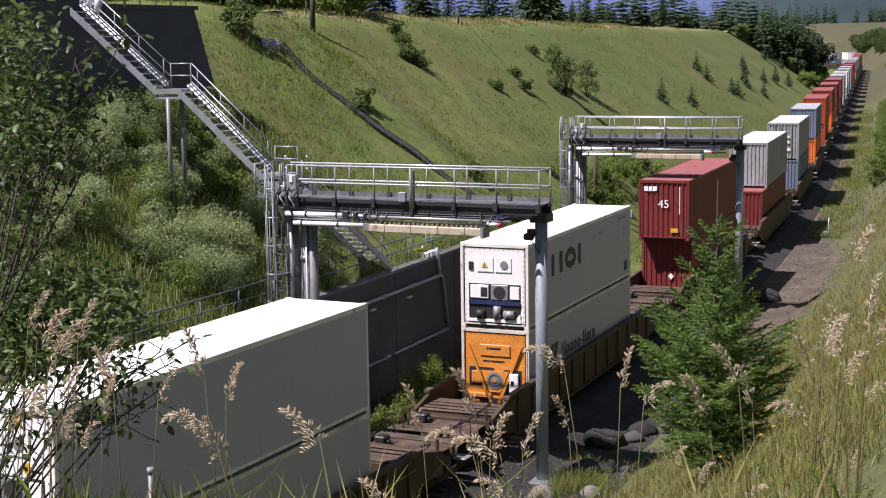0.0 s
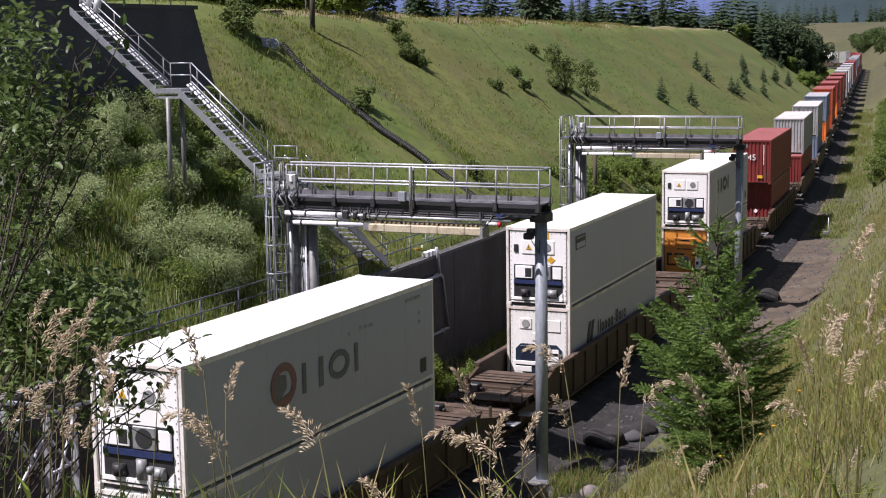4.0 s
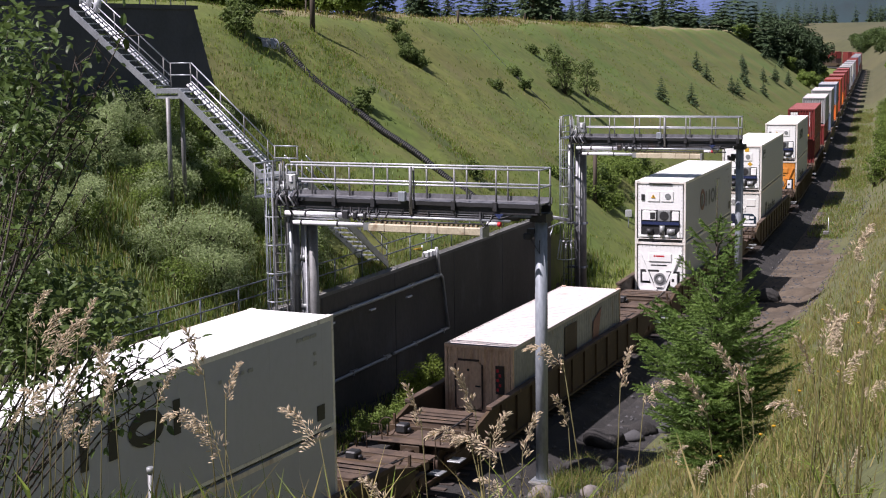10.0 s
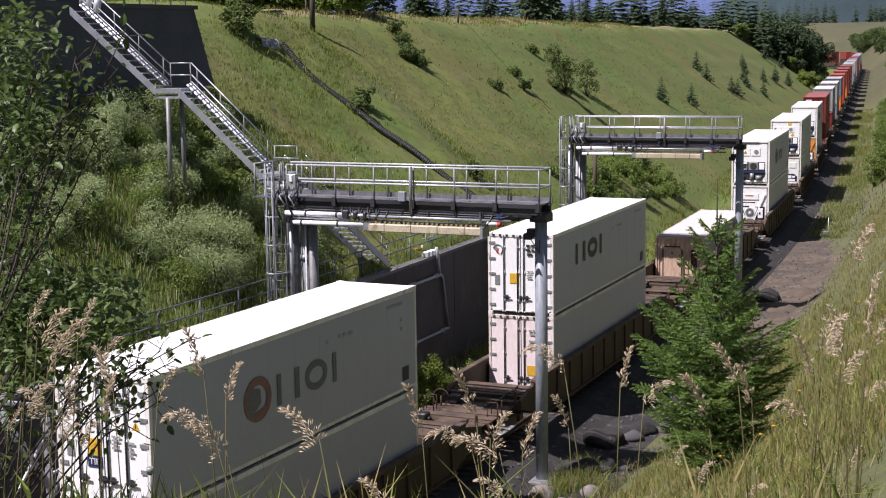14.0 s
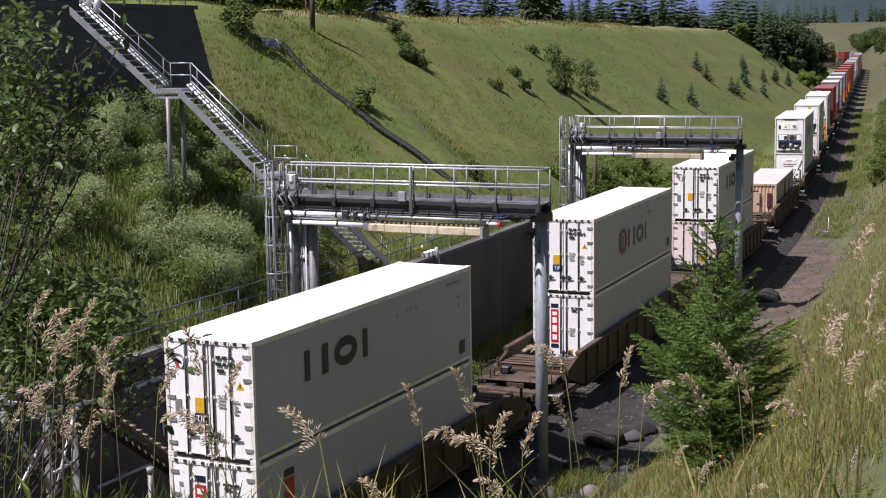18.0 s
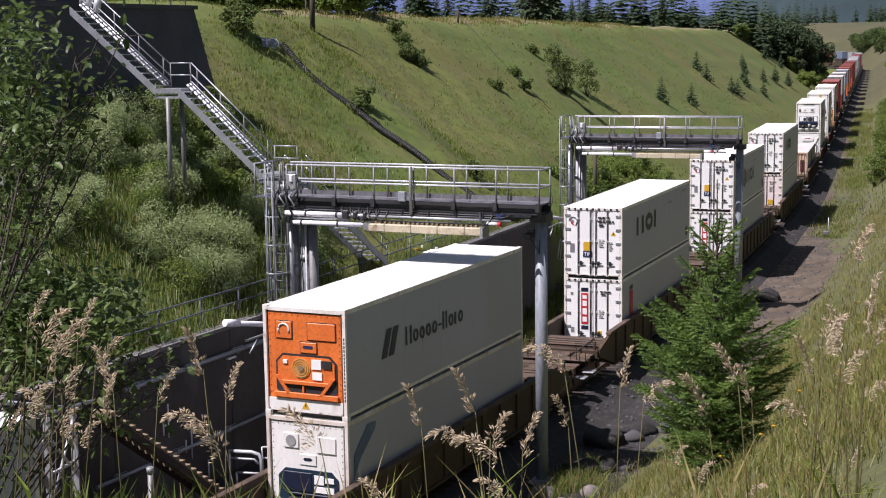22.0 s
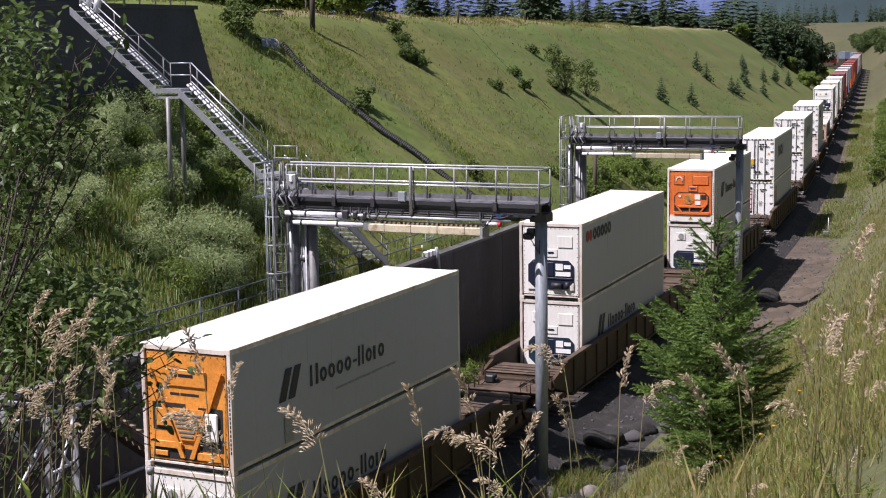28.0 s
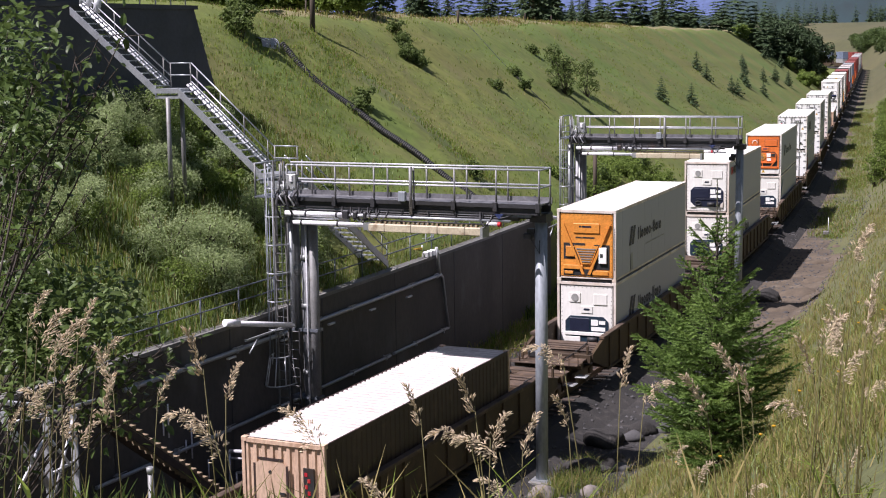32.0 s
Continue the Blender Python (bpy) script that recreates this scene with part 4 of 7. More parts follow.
def octagon(x0, x1, z0, z1, c, y0, y1):
    bm = bmesh.new()
    pts = [(x0 + c, z0), (x1 - c, z0), (x1, z0 + c), (x1, z1 - c), (x1 - c, z1), (x0 + c, z1), (x0, z1 - c), (x0, z0 + c)]
    a = [bm.verts.new((x, y0, z)) for x, z in pts]
    b = [bm.verts.new((x, y1, z)) for x, z in pts]
    bm.faces.new(a)
    bm.faces.new(b[::-1])
    for i in range(8):
        bm.faces.new((a[i], a[(i + 1) % 8], b[(i + 1) % 8], b[i]))
    return bm


def side_shape(pts, x=CW / 2 + 0.004, d=0.006):
    """A thin plate on the right side wall: outline (y, z)."""
    bm = bmesh.new()
    a = [bm.verts.new((x, y, z)) for y, z in pts]
    b = [bm.verts.new((x + d, y, z)) for y, z in pts]
    bm.faces.new(a)
    bm.faces.new(b[::-1])
    n = len(pts)
    for i in range(n):
        bm.faces.new((a[i], a[(i + 1) % n], b[(i + 1) % n], b[i]))
    return bm


def bars_side(c, y0, z0, h, widths, gap, material, x=CW / 2 + 0.004):
    """A name on the side shown as plain upright bars."""
    bx, y = [], y0
    for w in widths:
        bx.append((x, x + 0.006, y, y + w, z0, z0 + h))
        y += w + gap
    part("marking", B(*bx), material, c, "plain bars of a painted name")


def text_bars(c, x0, z0, rows, material, h=0.05, y=-0.012):
    b = []
    for i, ws in enumerate(rows):
        x = x0
        for w in ws:
            b.append((x, x + w, y - 0.004, y, z0 - i * h * 1.8 - h, z0 - i * h * 1.8))
            x += w + 0.03
    part("marking", B(*b), material, c)


def shell(c, white, roof, side, frame_m, ribs=False, h=CH, length=CL, rail_m=None):
    """Body, roof, posts and rails of a box container."""
    X, key = CW / 2, (h, length)
    if ribs:
        n = int(length / 0.28)
        for sgn in (-1, 1):
            shared(("cs", sgn, *key), "side_wall", lambda: corrugated(n, (sgn * (X - 0.02), 0.12, 0.15), (sgn * (X - 0.02), length - 0.12, 0.15), 0.02, (sgn, 0, 0), (0, 0, 1), h - 0.27), side, c)
        shared(("cr", *key), "roof", lambda: corrugated(n, (-X + 0.05, 0.1, h - 0.012), (-X + 0.05, length - 0.1, h - 0.012), 0.03, (0, 0, 1), (1, 0, 0), CW - 0.1), roof, c)
        shared(("ff", *key), "front_wall", lambda: corrugated(9, (-X + 0.1, length - 0.03, 0.15), (X - 0.1, length - 0.03, 0.15), 0.04, (0, 1, 0), (0, 0, 1), h - 0.27), side, c)
    else:
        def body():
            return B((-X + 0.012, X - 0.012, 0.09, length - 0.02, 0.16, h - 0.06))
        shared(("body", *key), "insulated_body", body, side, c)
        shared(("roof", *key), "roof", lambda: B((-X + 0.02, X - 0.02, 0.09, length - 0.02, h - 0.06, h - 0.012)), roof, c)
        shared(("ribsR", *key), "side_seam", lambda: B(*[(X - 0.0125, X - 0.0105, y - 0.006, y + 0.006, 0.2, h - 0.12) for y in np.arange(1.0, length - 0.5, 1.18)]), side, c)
    # Underframe made a solid dark box so no light crosses the stacking gap.
    shared(("under", *key), "underframe", lambda: B((-X + 0.05, X - 0.05, 0.12, length - 0.12, 0.02, 0.15)), DARKSTEEL, c, "dark steel underframe, solid to block light in the gap")
    for sx in (-1, 1):
        for y0, y1 in ((0.0, 0.1), (length - 0.1, length)):
            shared(("post", sx, y0, *key), "corner_post", lambda: B((min(sx * X, sx * (X - 0.1)), max(sx * X, sx * (X - 0.1)), y0, y1, 0.11, h - 0.11), bev=0.008), frame_m, c)
            for z0, z1 in ((0, 0.12), (h - 0.12, h + 0.004)):
                shared(("cast", sx, y0, z0, *key), "corner_casting", lambda: B((min(sx * (X + 0.004), sx * (X - 0.16)), max(sx * (X + 0.004), sx * (X - 0.16)), y0 - (0.004 if y0 < 1 else 0.07), y1 + (0.07 if y0 < 1 else 0.004), z0, z1), bev=0.008), frame_m, c)
        shared(("brail", sx, *key), "bottom_rail", lambda: B((min(sx * (X - 0.012), sx * (X - 0.07)), max(sx * (X - 0.012), sx * (X - 0.07)), 0.1, length - 0.1, 0.08, 0.17)), rail_m or frame_m, c)
        shared(("trail", sx, *key), "top_rail", lambda: B((min(sx * (X - 0.002), sx * (X - 0.05)), max(sx * (X - 0.002), sx * (X - 0.05)), 0.1, length - 0.1, h - 0.13, h - 0.008)), rail_m or frame_m, c)
    for y0 in (0.0, length - 0.1):
        shared(("hdr", y0, *key), "header", lambda: B((-X + 0.16, X - 0.16, y0, y0 + 0.1, h - 0.13, h - 0.03)), frame_m, c)
        shared(("sill", y0, *key), "sill", lambda: B((-X + 0.16, X - 0.16, y0, y0 + 0.1, 0.125, 0.165)), frame_m, c)


def doors(c, m, tone=GREYPLATE, h=CH):
    """Two leaf doors with four lock rods, cams, hinges and handles."""
    for x0, x1 in ((-1.115, -0.008), (0.008, 1.115)):
        shared(("door", x0, h), "door", lambda: B((x0, x1, 0.015, 0.075, 0.16, h - 0.14), bev=0.01), m, c)
    for x in (-0.62, -0.11, 0.12, 0.6):
        rod = shared(("rod", x, h), "lock_rod", lambda: T([[(x, -0.02, 0.08), (x, -0.02, h - 0.06)]], 0.022, 8), DARKSTEEL, c, "dark lock rod")
        shared(("handle", x), "handle", lambda: B((x - 0.02, x + 0.26, -0.05, -0.028, 0.6, 0.64), (x + 0.08, x + 0.16, -0.03, 0.0, 0.54, 0.7)), DARKSTEEL, rod)
        for z in (0.1, 0.5, 1.5, h - 0.5, h - 0.12):
            shared(("keeper", x, z), "keeper", lambda: B((x - 0.05, x + 0.05, -0.03, 0.014, z, z + 0.05)), m, rod)
    shared(("gasket", h), "gasket", lambda: B((-1.14, -1.116, 0.02, 0.05, 0.15, h - 0.13), (1.116, 1.14, 0.02, 0.05, 0.15, h - 0.13), (-1.14, 1.14, 0.02, 0.05, 0.135, 0.158), (-0.007, 0.007, 0.01, 0.05, 0.15, h - 0.13)), BLACKMARK, c)
    for sx in (-1, 1):
        for z in (0.3, 0.85, 1.4, 1.95, 2.5):
            shared(("hinge", sx, z), "hinge", lambda: B((min(sx * 0.95, sx * 1.17), max(sx * 0.95, sx * 1.17), -0.012, 0.014, z, z + 0.085)), tone, c)
    for x in np.linspace(-1.0, 1.0, 9):
        shared(("lug", h), "tie_lug", lambda: B((-0.04, 0.04, -0.02, 0.0, h - 0.11, h - 0.04)), BLACKMARK, c).location.x = x


def warn(c, x, z, r=0.11, y=-0.014):
    part("warning_triangle", prism([(x - r, z - r * 0.85), (x + r, z - r * 0.85), (x, z + r * 0.9)], y - 0.004, y), YELLOW, c, "yellow warning triangle")
    part("warning_mark", B((x - 0.015, x + 0.015, y - 0.008, y - 0.004, z - 0.05, z + 0.04)), BLACKMARK, c)


def face_panel(c, m, h=CH):
    shared(("panel", h), "end_panel", lambda: B((-1.075, 1.075, 0.03, 0.08, 0.2, h - 0.17), bev=0.012), m, c)
    shared(("surround", h), "panel_gasket", lambda: B((-1.135, 1.135, 0.06, 0.095, 0.15, h - 0.12)), BLACKMARK, c, "dark rubber gasket")
    shared(("bolts", h), "bolts", lambda: fasteners(-1.03, 1.03, 0.26, h - 0.22, 13, 15, 0.032), BLACKMARK, c)["kind"] = "stuff"


def unit_square(c, m):
    """Upper panels, controller, fan guard, blue strip and a black sheet for an open compressor bay."""
    face_panel(c, m)
    for x0, x1 in ((-0.62, -0.03), (0.03, 0.62)):
        shared(("hatch", x0), "access_panel", lambda: B((x0, x1, 0.0, 0.032, 1.92, 2.42), bev=0.015), m, c)
    shared("meter", "meter", lambda: B((-0.92, -0.76, -0.01, 0.032, 1.98, 2.26), bev=0.01), BLACKMARK, c, "dark meter box")
    part("round_vent", T([[(0.36, -0.02, 2.18), (0.36, 0.0, 2.18)]], 0.14, 16), GREYPLATE, c)
    # No hollow here: a black sheet gives the open bay its shade.
    shared("bay", "compressor_bay", lambda: B((-0.93, 0.93, 0.02, 0.029, 0.28, 1.52)), BLACKMARK, c, "flat black sheet for the shade in a compressor bay")
    shared("ctrl", "controller_box", lambda: B((-0.86, -0.2, -0.03, 0.028, 1.02, 1.48), bev=0.02), m, c)
    shared("disp", "display", lambda: B((-0.48, -0.24, -0.036, -0.031, 1.08, 1.4)), BLACKMARK, c)
    shared("fan", "fan_guard", lambda: B((-0.12, 0.5, -0.02, 0.028, 0.98, 1.5), bev=0.02), GREYPLATE, c, "grey square fan guard")
    shared("fanring", "fan_ring", lambda: T([[(0.19, -0.03, 1.24), (0.19, -0.021, 1.24)]], 0.22, 18), DARKSTEEL, c)
    shared("side_box", "side_box", lambda: B((0.56, 0.9, -0.02, 0.028, 1.02, 1.46), bev=0.02), m, c)
    shared("strip", "blue_strip", lambda: B((-0.92, 0.92, -0.03, 0.0, 0.82, 0.96)), BLUE, c, "blue band")
    shared("comp", "compressor", lambda: T([[(-0.5, 0.0, 0.36), (-0.5, 0.0, 0.62)]], 0.16, 12), DARKSTEEL, c)
    shared("recv", "receiver", lambda: T([[(0.1, 0.0, 0.34), (0.1, 0.0, 0.78)]], 0.13, 12), GREYPLATE, c)
    shared("motor", "motor", lambda: T([[(0.35, 0.0, 0.5), (0.72, 0.0, 0.5)]], 0.14, 12), GREYPLATE, c)
    shared("lowbar", "lower_guard", lambda: B((-0.95, 0.95, -0.03, 0.028, 0.22, 0.32), bev=0.01), m, c)
    shared("brace", "brace", lambda: prism([(0.93, 0.3), (0.93, 0.55), (0.7, 0.3)], -0.01, 0.02), m, c)
    warn(c, -0.34, 2.18)


def unit_octagon(c, m, opening, bar=True):
    """Plain panel over an eight-sided dark machinery opening."""
    face_panel(c, m)
    # Flat navy or teal plate; its dark tone replaces the depth of an opening.
    shared("opening", "machinery_bay", lambda: octagon(-0.88, 0.9, 0.42, 1.5, 0.2, 0.0, 0.031), opening, c, "flat dark eight-sided plate for a machinery opening")
    part("condenser", B((-0.7, 0.12, -0.02, 0.0, 0.9, 1.42), bev=0.015), NAVY, c, "dark blue condenser panel")
    for x0, x1, z0, z1 in ((0.2, 0.48, 1.14, 1.38), (0.52, 0.78, 1.2, 1.34), (0.2, 0.78, 0.92, 1.08)):
        part("label_plate", B((x0, x1, -0.02, 0.0, z0, z1)), WHITE, c, "small white control plate")
    if bar:
        part("guard_bar", B((-0.9, 0.92, -0.05, 0.0, 0.72, 0.86), (-0.86, -0.25, -0.03, 0.0, 0.46, 0.66), bev=0.01), m, c)
    else:
        part("lower_sill", B((-0.6, 0.85, -0.03, 0.0, 0.8, 0.86), bev=0.01), NAVY, c)
        part("cable_coil", T([[(-0.45 + 0.16 * math.cos(a_), -0.03, 0.62 + 0.1 * math.sin(a_)) for a_ in np.linspace(0, 2 * math.pi, 13)]], 0.025, 5), DARKSTEEL, c)
    part("compressor", T([[(0.05, -0.01, 0.56), (0.45, -0.01, 0.56)]], 0.11, 10), DARKSTEEL, c)
    part("receiver", T([[(0.65, -0.01, 0.46), (0.65, -0.01, 0.7)]], 0.09, 10), DARKSTEEL, c)
    for sx in (-1, 1):
        part("corner_plate", prism([(sx * 0.9, 0.4), (sx * 0.9, 0.7), (sx * 0.58, 0.4)], -0.02, 0.0), m, c)
    part("vent_plate", B((-0.72, -0.25, 0.0, 0.032, 2.05, 2.45), bev=0.02), m, c)
    part("round_vent", T([[(-0.48, -0.015, 2.25), (-0.48, 0.0, 2.25)]], 0.15, 16), GREYMARK, c)
    part("access_panel", B((0.28, 0.85, 0.0, 0.032, 1.98, 2.42), bev=0.02), m, c)
    part("badge_plate", B((-0.24, 0.26, 0.005, 0.031, 1.62, 1.92), bev=0.015), m, c)
    part("badge", octagon(-0.12, 0.14, 1.74, 1.82, 0.035, -0.002, 0.006), NAVY, c, "small dark oval badge")


def unit_vee(c, m, paint, fan="louvre"):
    """A wide V-shaped brace over fan, boxes and dark bays."""
    face_panel(c, paint)
    # Black sheets on the panel stand for shade inside the bays.
    part("bay", B((-0.95, -0.05, 0.02, 0.0295, 0.9, 1.55), (0.3, 0.95, 0.02, 0.0295, 0.5, 1.5), (-0.95, 0.3, 0.02, 0.0295, 0.24, 0.5)), BLACKMARK, c, "flat black sheets for the shade in machinery bays")
    for sx in (-1, 1):
        part("vee_brace", prism([(sx * 1.0, 2.35), (sx * 0.93, 2.35), (sx * 0.06, 0.3), (sx * 0.18, 0.3)], -0.05, 0.0), paint, c)
    part("vee_plate", prism([(-0.5, 1.45), (0.5, 1.45), (0.2, 0.72), (-0.2, 0.72)], -0.03, 0.0), paint, c)
    if fan == "louvre":
        part("louvre", B(*[(-0.4 + i * 0.045, 0.4 - i * 0.045, -0.05, -0.032, 1.3 - i * 0.1, 1.34 - i * 0.1) for i in range(6)]), GREYPLATE, c, "slatted fan louvre")
    else:
        part("fan", T([[(0, -0.05, 1.12), (0, -0.03, 1.12)]], 0.29, 20), GREYPLATE, c, "round fan grille")
        part("fan_hub", T([[(0, -0.06, 1.12), (0, -0.05, 1.12)]], 0.08, 10), paint, c)
        part("fan_ring", T([[(0.2 * math.cos(a), -0.055, 1.12 + 0.2 * math.sin(a)) for a in np.linspace(0, 2 * math.pi, 17)]], 0.012, 5), DARKSTEEL, c)
    part("control_box", B((0.52, 0.85, -0.06, 0.0, 0.75, 1.4), bev=0.02), WHITE, c, "pale control box")
    part("display", B((0.58, 0.7, -0.065, -0.061, 1.0, 1.15)), BLACKMARK, c)
    part("fuel_box", B((-0.85, -0.5, -0.03, 0.0, 1.0, 1.42), bev=0.02), paint, c)
    for x0, x1, y0, z0, z1 in ((-0.95, -0.15, -0.04, 0.5, 0.66), (-0.9, -0.55, -0.02, 0.3, 0.42), (0.25, 0.9, -0.02, 0.28, 0.46)):
        part("lower_beam", B((x0, x1, y0, 0.0, z0, z1), bev=0.01), paint, c)
    part("badge_panel", B((-0.55, 0.55, -0.01, 0.03, 1.95, 2.35), bev=0.02), paint, c)
    text_bars(c, -0.3, 2.25, ((0.08, 0.4), ), NAVY if paint is not WHITE else REDMARK, 0.07, -0.012)
    text_bars(c, -0.45, 1.8, ((0.25, 0.5), ), BLACKMARK, 0.06, 0.028)


def unit_orange(c):
    """A bright orange end with a shallow dark-edged machinery bay."""
    face_panel(c, ORANGE)
    # Dark plate left showing round the orange panels as the recess's shade.
    part("machinery_bay", octagon(-0.86, 0.94, 0.5, 1.66, 0.2, 0.012, 0.031), DARKSTEEL, c, "flat dark plate for the shade of a machinery recess")
    part("bay_panel", octagon(-0.8, 0.88, 0.94, 1.6, 0.16, -0.01, 0.012), ORANGE, c)
    part("fan", T([[(-0.1, -0.03, 1.3), (-0.1, -0.01, 1.3)]], 0.27, 20), AMBER, c, "round fan grille")
    part("fan_ring", T([[(-0.1 + r_ * math.cos(a_), -0.034, 1.3 + r_ * math.sin(a_)) for a_ in np.linspace(0, 2 * math.pi, 17)] for r_ in (0.12, 0.18, 0.24)], 0.007, 5), TIMBER, c)
    part("fan_hub", T([[(-0.1, -0.05, 1.3), (-0.1, -0.02, 1.3)]], 0.08, 12), TIMBER, c)
    for x0, x1, z0, z1 in ((0.22, 0.5, 1.3, 1.55), (0.24, 0.52, 1.02, 1.22), (-0.62, -0.5, 1.4, 1.5)):
        part("control_plate", B((x0, x1, -0.04, -0.01, z0, z1)), WHITE, c, "white control plate")
    part("display", B((0.54, 0.8, -0.04, -0.01, 1.34, 1.54)), BLACKMARK, c)
    part("ledge", B((-0.74, 0.74, -0.05, 0.012, 0.86, 0.96), bev=0.01), ORANGE, c)
    part("lower_bar", B((-0.9, 0.98, -0.05, 0.012, 0.5, 0.64), (-0.08, -0.02, -0.03, 0.012, 0.64, 0.86), bev=0.01), ORANGE, c)
    for x0, x1 in ((-0.86, -0.52), (0.9, 0.52)):
        part("strut", prism([(x0, 1.08), (x0 + (0.1 if x0 < 0 else -0.1), 1.08), (x1 + (0.1 if x0 < 0 else -0.1), 0.6), (x1, 0.6)], -0.05, 0.012), ORANGE, c)
    part("vent_plate", B((-0.84, -0.36, 0.0, 0.032, 2.05, 2.5), bev=0.02), ORANGE, c)
    part("round_vent", T([[(-0.6 + 0.16 * math.cos(a_), -0.004, 2.28 + 0.16 * math.sin(a_)) for a_ in np.linspace(-0.4, 3.6, 13)]], 0.025, 5), WHITE2, c, "pale ring on a round vent")
    part("access_panel", B((0.1, 0.92, 0.0, 0.032, 2.05, 2.5), (-0.12, 0.36, 0.0, 0.032, 1.7, 1.98), bev=0.02), ORANGE, c)
    part("panel_edge", B((0.08, 0.94, 0.024, 0.031, 2.03, 2.52), (-0.86, -0.34, 0.024, 0.031, 2.03, 2.52), (-0.14, 0.38, 0.024, 0.031, 1.68, 2.0)), DARKSTEEL, c)
    part("badge", octagon(-0.04, 0.26, 1.82, 1.9, 0.03, -0.008, 0.0), BLUE, c, "small blue oval badge")
    part("lower_panel", B((-1.09, 1.09, 0.005, 0.03, 0.17, 0.46)), WHITE2, c, "white lower panel")
    warn(c, 0.0, 0.32, 0.12, 0.004)


def corrugated_end(c, m, h=CH):
    shared(("cend", h), "end_wall", lambda: corrugated(9, (-1.1, 0.03, 0.15), (1.1, 0.03, 0.15), 0.045, (0, -1, 0), (0, 0, 1), h - 0.28), m, c)


def swoosh(c, y, z, s=1.0):
    """A navy pair of slanting strokes."""
    for dy in (0.0, 0.42):
        part("emblem", side_shape([(y + dy * s, z), (y + (dy + 0.3) * s, z), (y + (dy + 0.62) * s, z + 0.76 * s), (y + (dy + 0.34) * s, z + 0.76 * s)]), NAVY, c, "navy slanted emblem")


def ring_side(bm, y, z, ry, rz, w, x=CW / 2 + 0.004, d=0.006, n=18):
    """An upright oval ring on the right side wall, added to bm."""
    a_ = [2 * math.pi * i / n for i in range(n)]
    v = [[bm.verts.new((x + e, y + math.cos(k_) * (ry - i_), z + math.sin(k_) * (rz - i_))) for k_ in a_] for e, i_ in ((0, 0), (d, 0), (d, w), (0, w))]
    for g in range(4):
        for i in range(n):
            bm.faces.new((v[g][i], v[g][(i + 1) % n], v[(g + 1) % 4][(i + 1) % n], v[(g + 1) % 4][i]))


def word_side(c, spec, y, z, h, length, material, stroke, label="plain painted shape of a name", gap=0.28):
    """A painted name as plain shapes: tall bar |, pair of bars H, short bar i, ring o, tall ring O, dash -."""
    wide = {"|": 0.3, "H": 1.05, "i": 0.5, "o": 0.9, "O": 1.1, "-": 0.55}
    unit = length / (sum(wide[e] for e in spec) + gap * (len(spec) - 1))
    x = CW / 2 + 0.004

    def bar(y0, y1, z0, z1):
        part("stroke", B((x, x + 0.006, y0, y1, z0, z1)), material, c, label)
    for e in spec:
        w = wide[e] * unit
        if e in "|i":
            bar(y, y + max(stroke, w * 0.6), z, z + (h if e == "|" else h * 0.7))
        elif e == "H":
            bar(y, y + stroke, z, z + h)
            bar(y + w - stroke * 1.2, y + w, z, z + h)
        elif e == "-":
            bar(y, y + w, z + h * 0.3, z + h * 0.42)
        else:
            hh = h * (0.5 if e == "O" else 0.35)
            bm = bmesh.new()
            ring_side(bm, y + w / 2, z + hh, w / 2, hh, stroke)
            part("ring", bm, material, c, label)
        y += w + gap * unit


def name_navy(c, y=1.98, z=1.22):
    swoosh(c, y, z)
    word_side(c, "Hoooo-||oio", y + 1.47, z + 0.09, 0.52, 3.88, NAVY, 0.085)


def name_black(c, y=2.4, z=1.48, m=None):
    """Two heavy bars, a ring and a bar in place of a painted name."""
    word_side(c, "HO|", y, z, 0.75, 3.3 if m is None else 2.9, m or BLACKMARK, 0.24 if m is None else 0.17, gap=0.3)


def round_side(c, y=4.04, z=1.53):
    """A faded crescent and disc."""
    bm = bmesh.new()
    ring_side(bm, y, z, 0.58, 0.53, 0.2)
    part("round_emblem", bm, FADEDRED, c, "faded brownish round emblem")
    part("emblem_core", side_shape([(y - 0.32, z + 0.3), (y - 0.5, z - 0.05), (y - 0.3, z - 0.4), (y + 0.12, z - 0.1), (y + 0.1, z + 0.22)], CW / 2 + 0.008), DIMMARK, c, "dark grey emblem core")
    part("emblem_foot", side_shape([(y - 0.3, z - 0.36), (y, z - 0.5), (y + 0.42, z - 0.34), (y + 0.2, z - 0.24)], CW / 2 + 0.011, 0.004), FADEDRED, c, "faded red crescent")


def small_side_marks(c):
    """Small stencils high on the far part of the side, and a dark placard."""
    part("dark_plate", side_shape([(11.3, 0.36), (11.65, 0.36), (11.65, 0.75), (11.3, 0.75)]), BLACKMARK, c, "small dark placard")
    tagged(part("stencil", B(*[(CW / 2 + 0.001, CW / 2 + 0.007, y_, y_ + w_, z_, z_ + 0.09) for y_, w_, z_ in ((10.45, 0.2, 2.5), (10.7, 0.3, 2.5), (11.05, 0.3, 2.5), (11.2, 0.12, 2.05), (11.2, 0.12, 1.8), (7.2, 0.1, 2.2), (7.8, 0.12, 2.24), (8.05, 0.14, 2.23), (8.35, 0.2, 2.22))]), GREYMARK, c, "small grey stencilled bars"), kind="stuff")


def number_bars(c):
    text_bars(c, 0.22, 2.52, ((0.14, 0.14, 0.14), (0.16, 0.1, 0.22, 0.08), (0.0, 0.2)), BLACKMARK, 0.085)


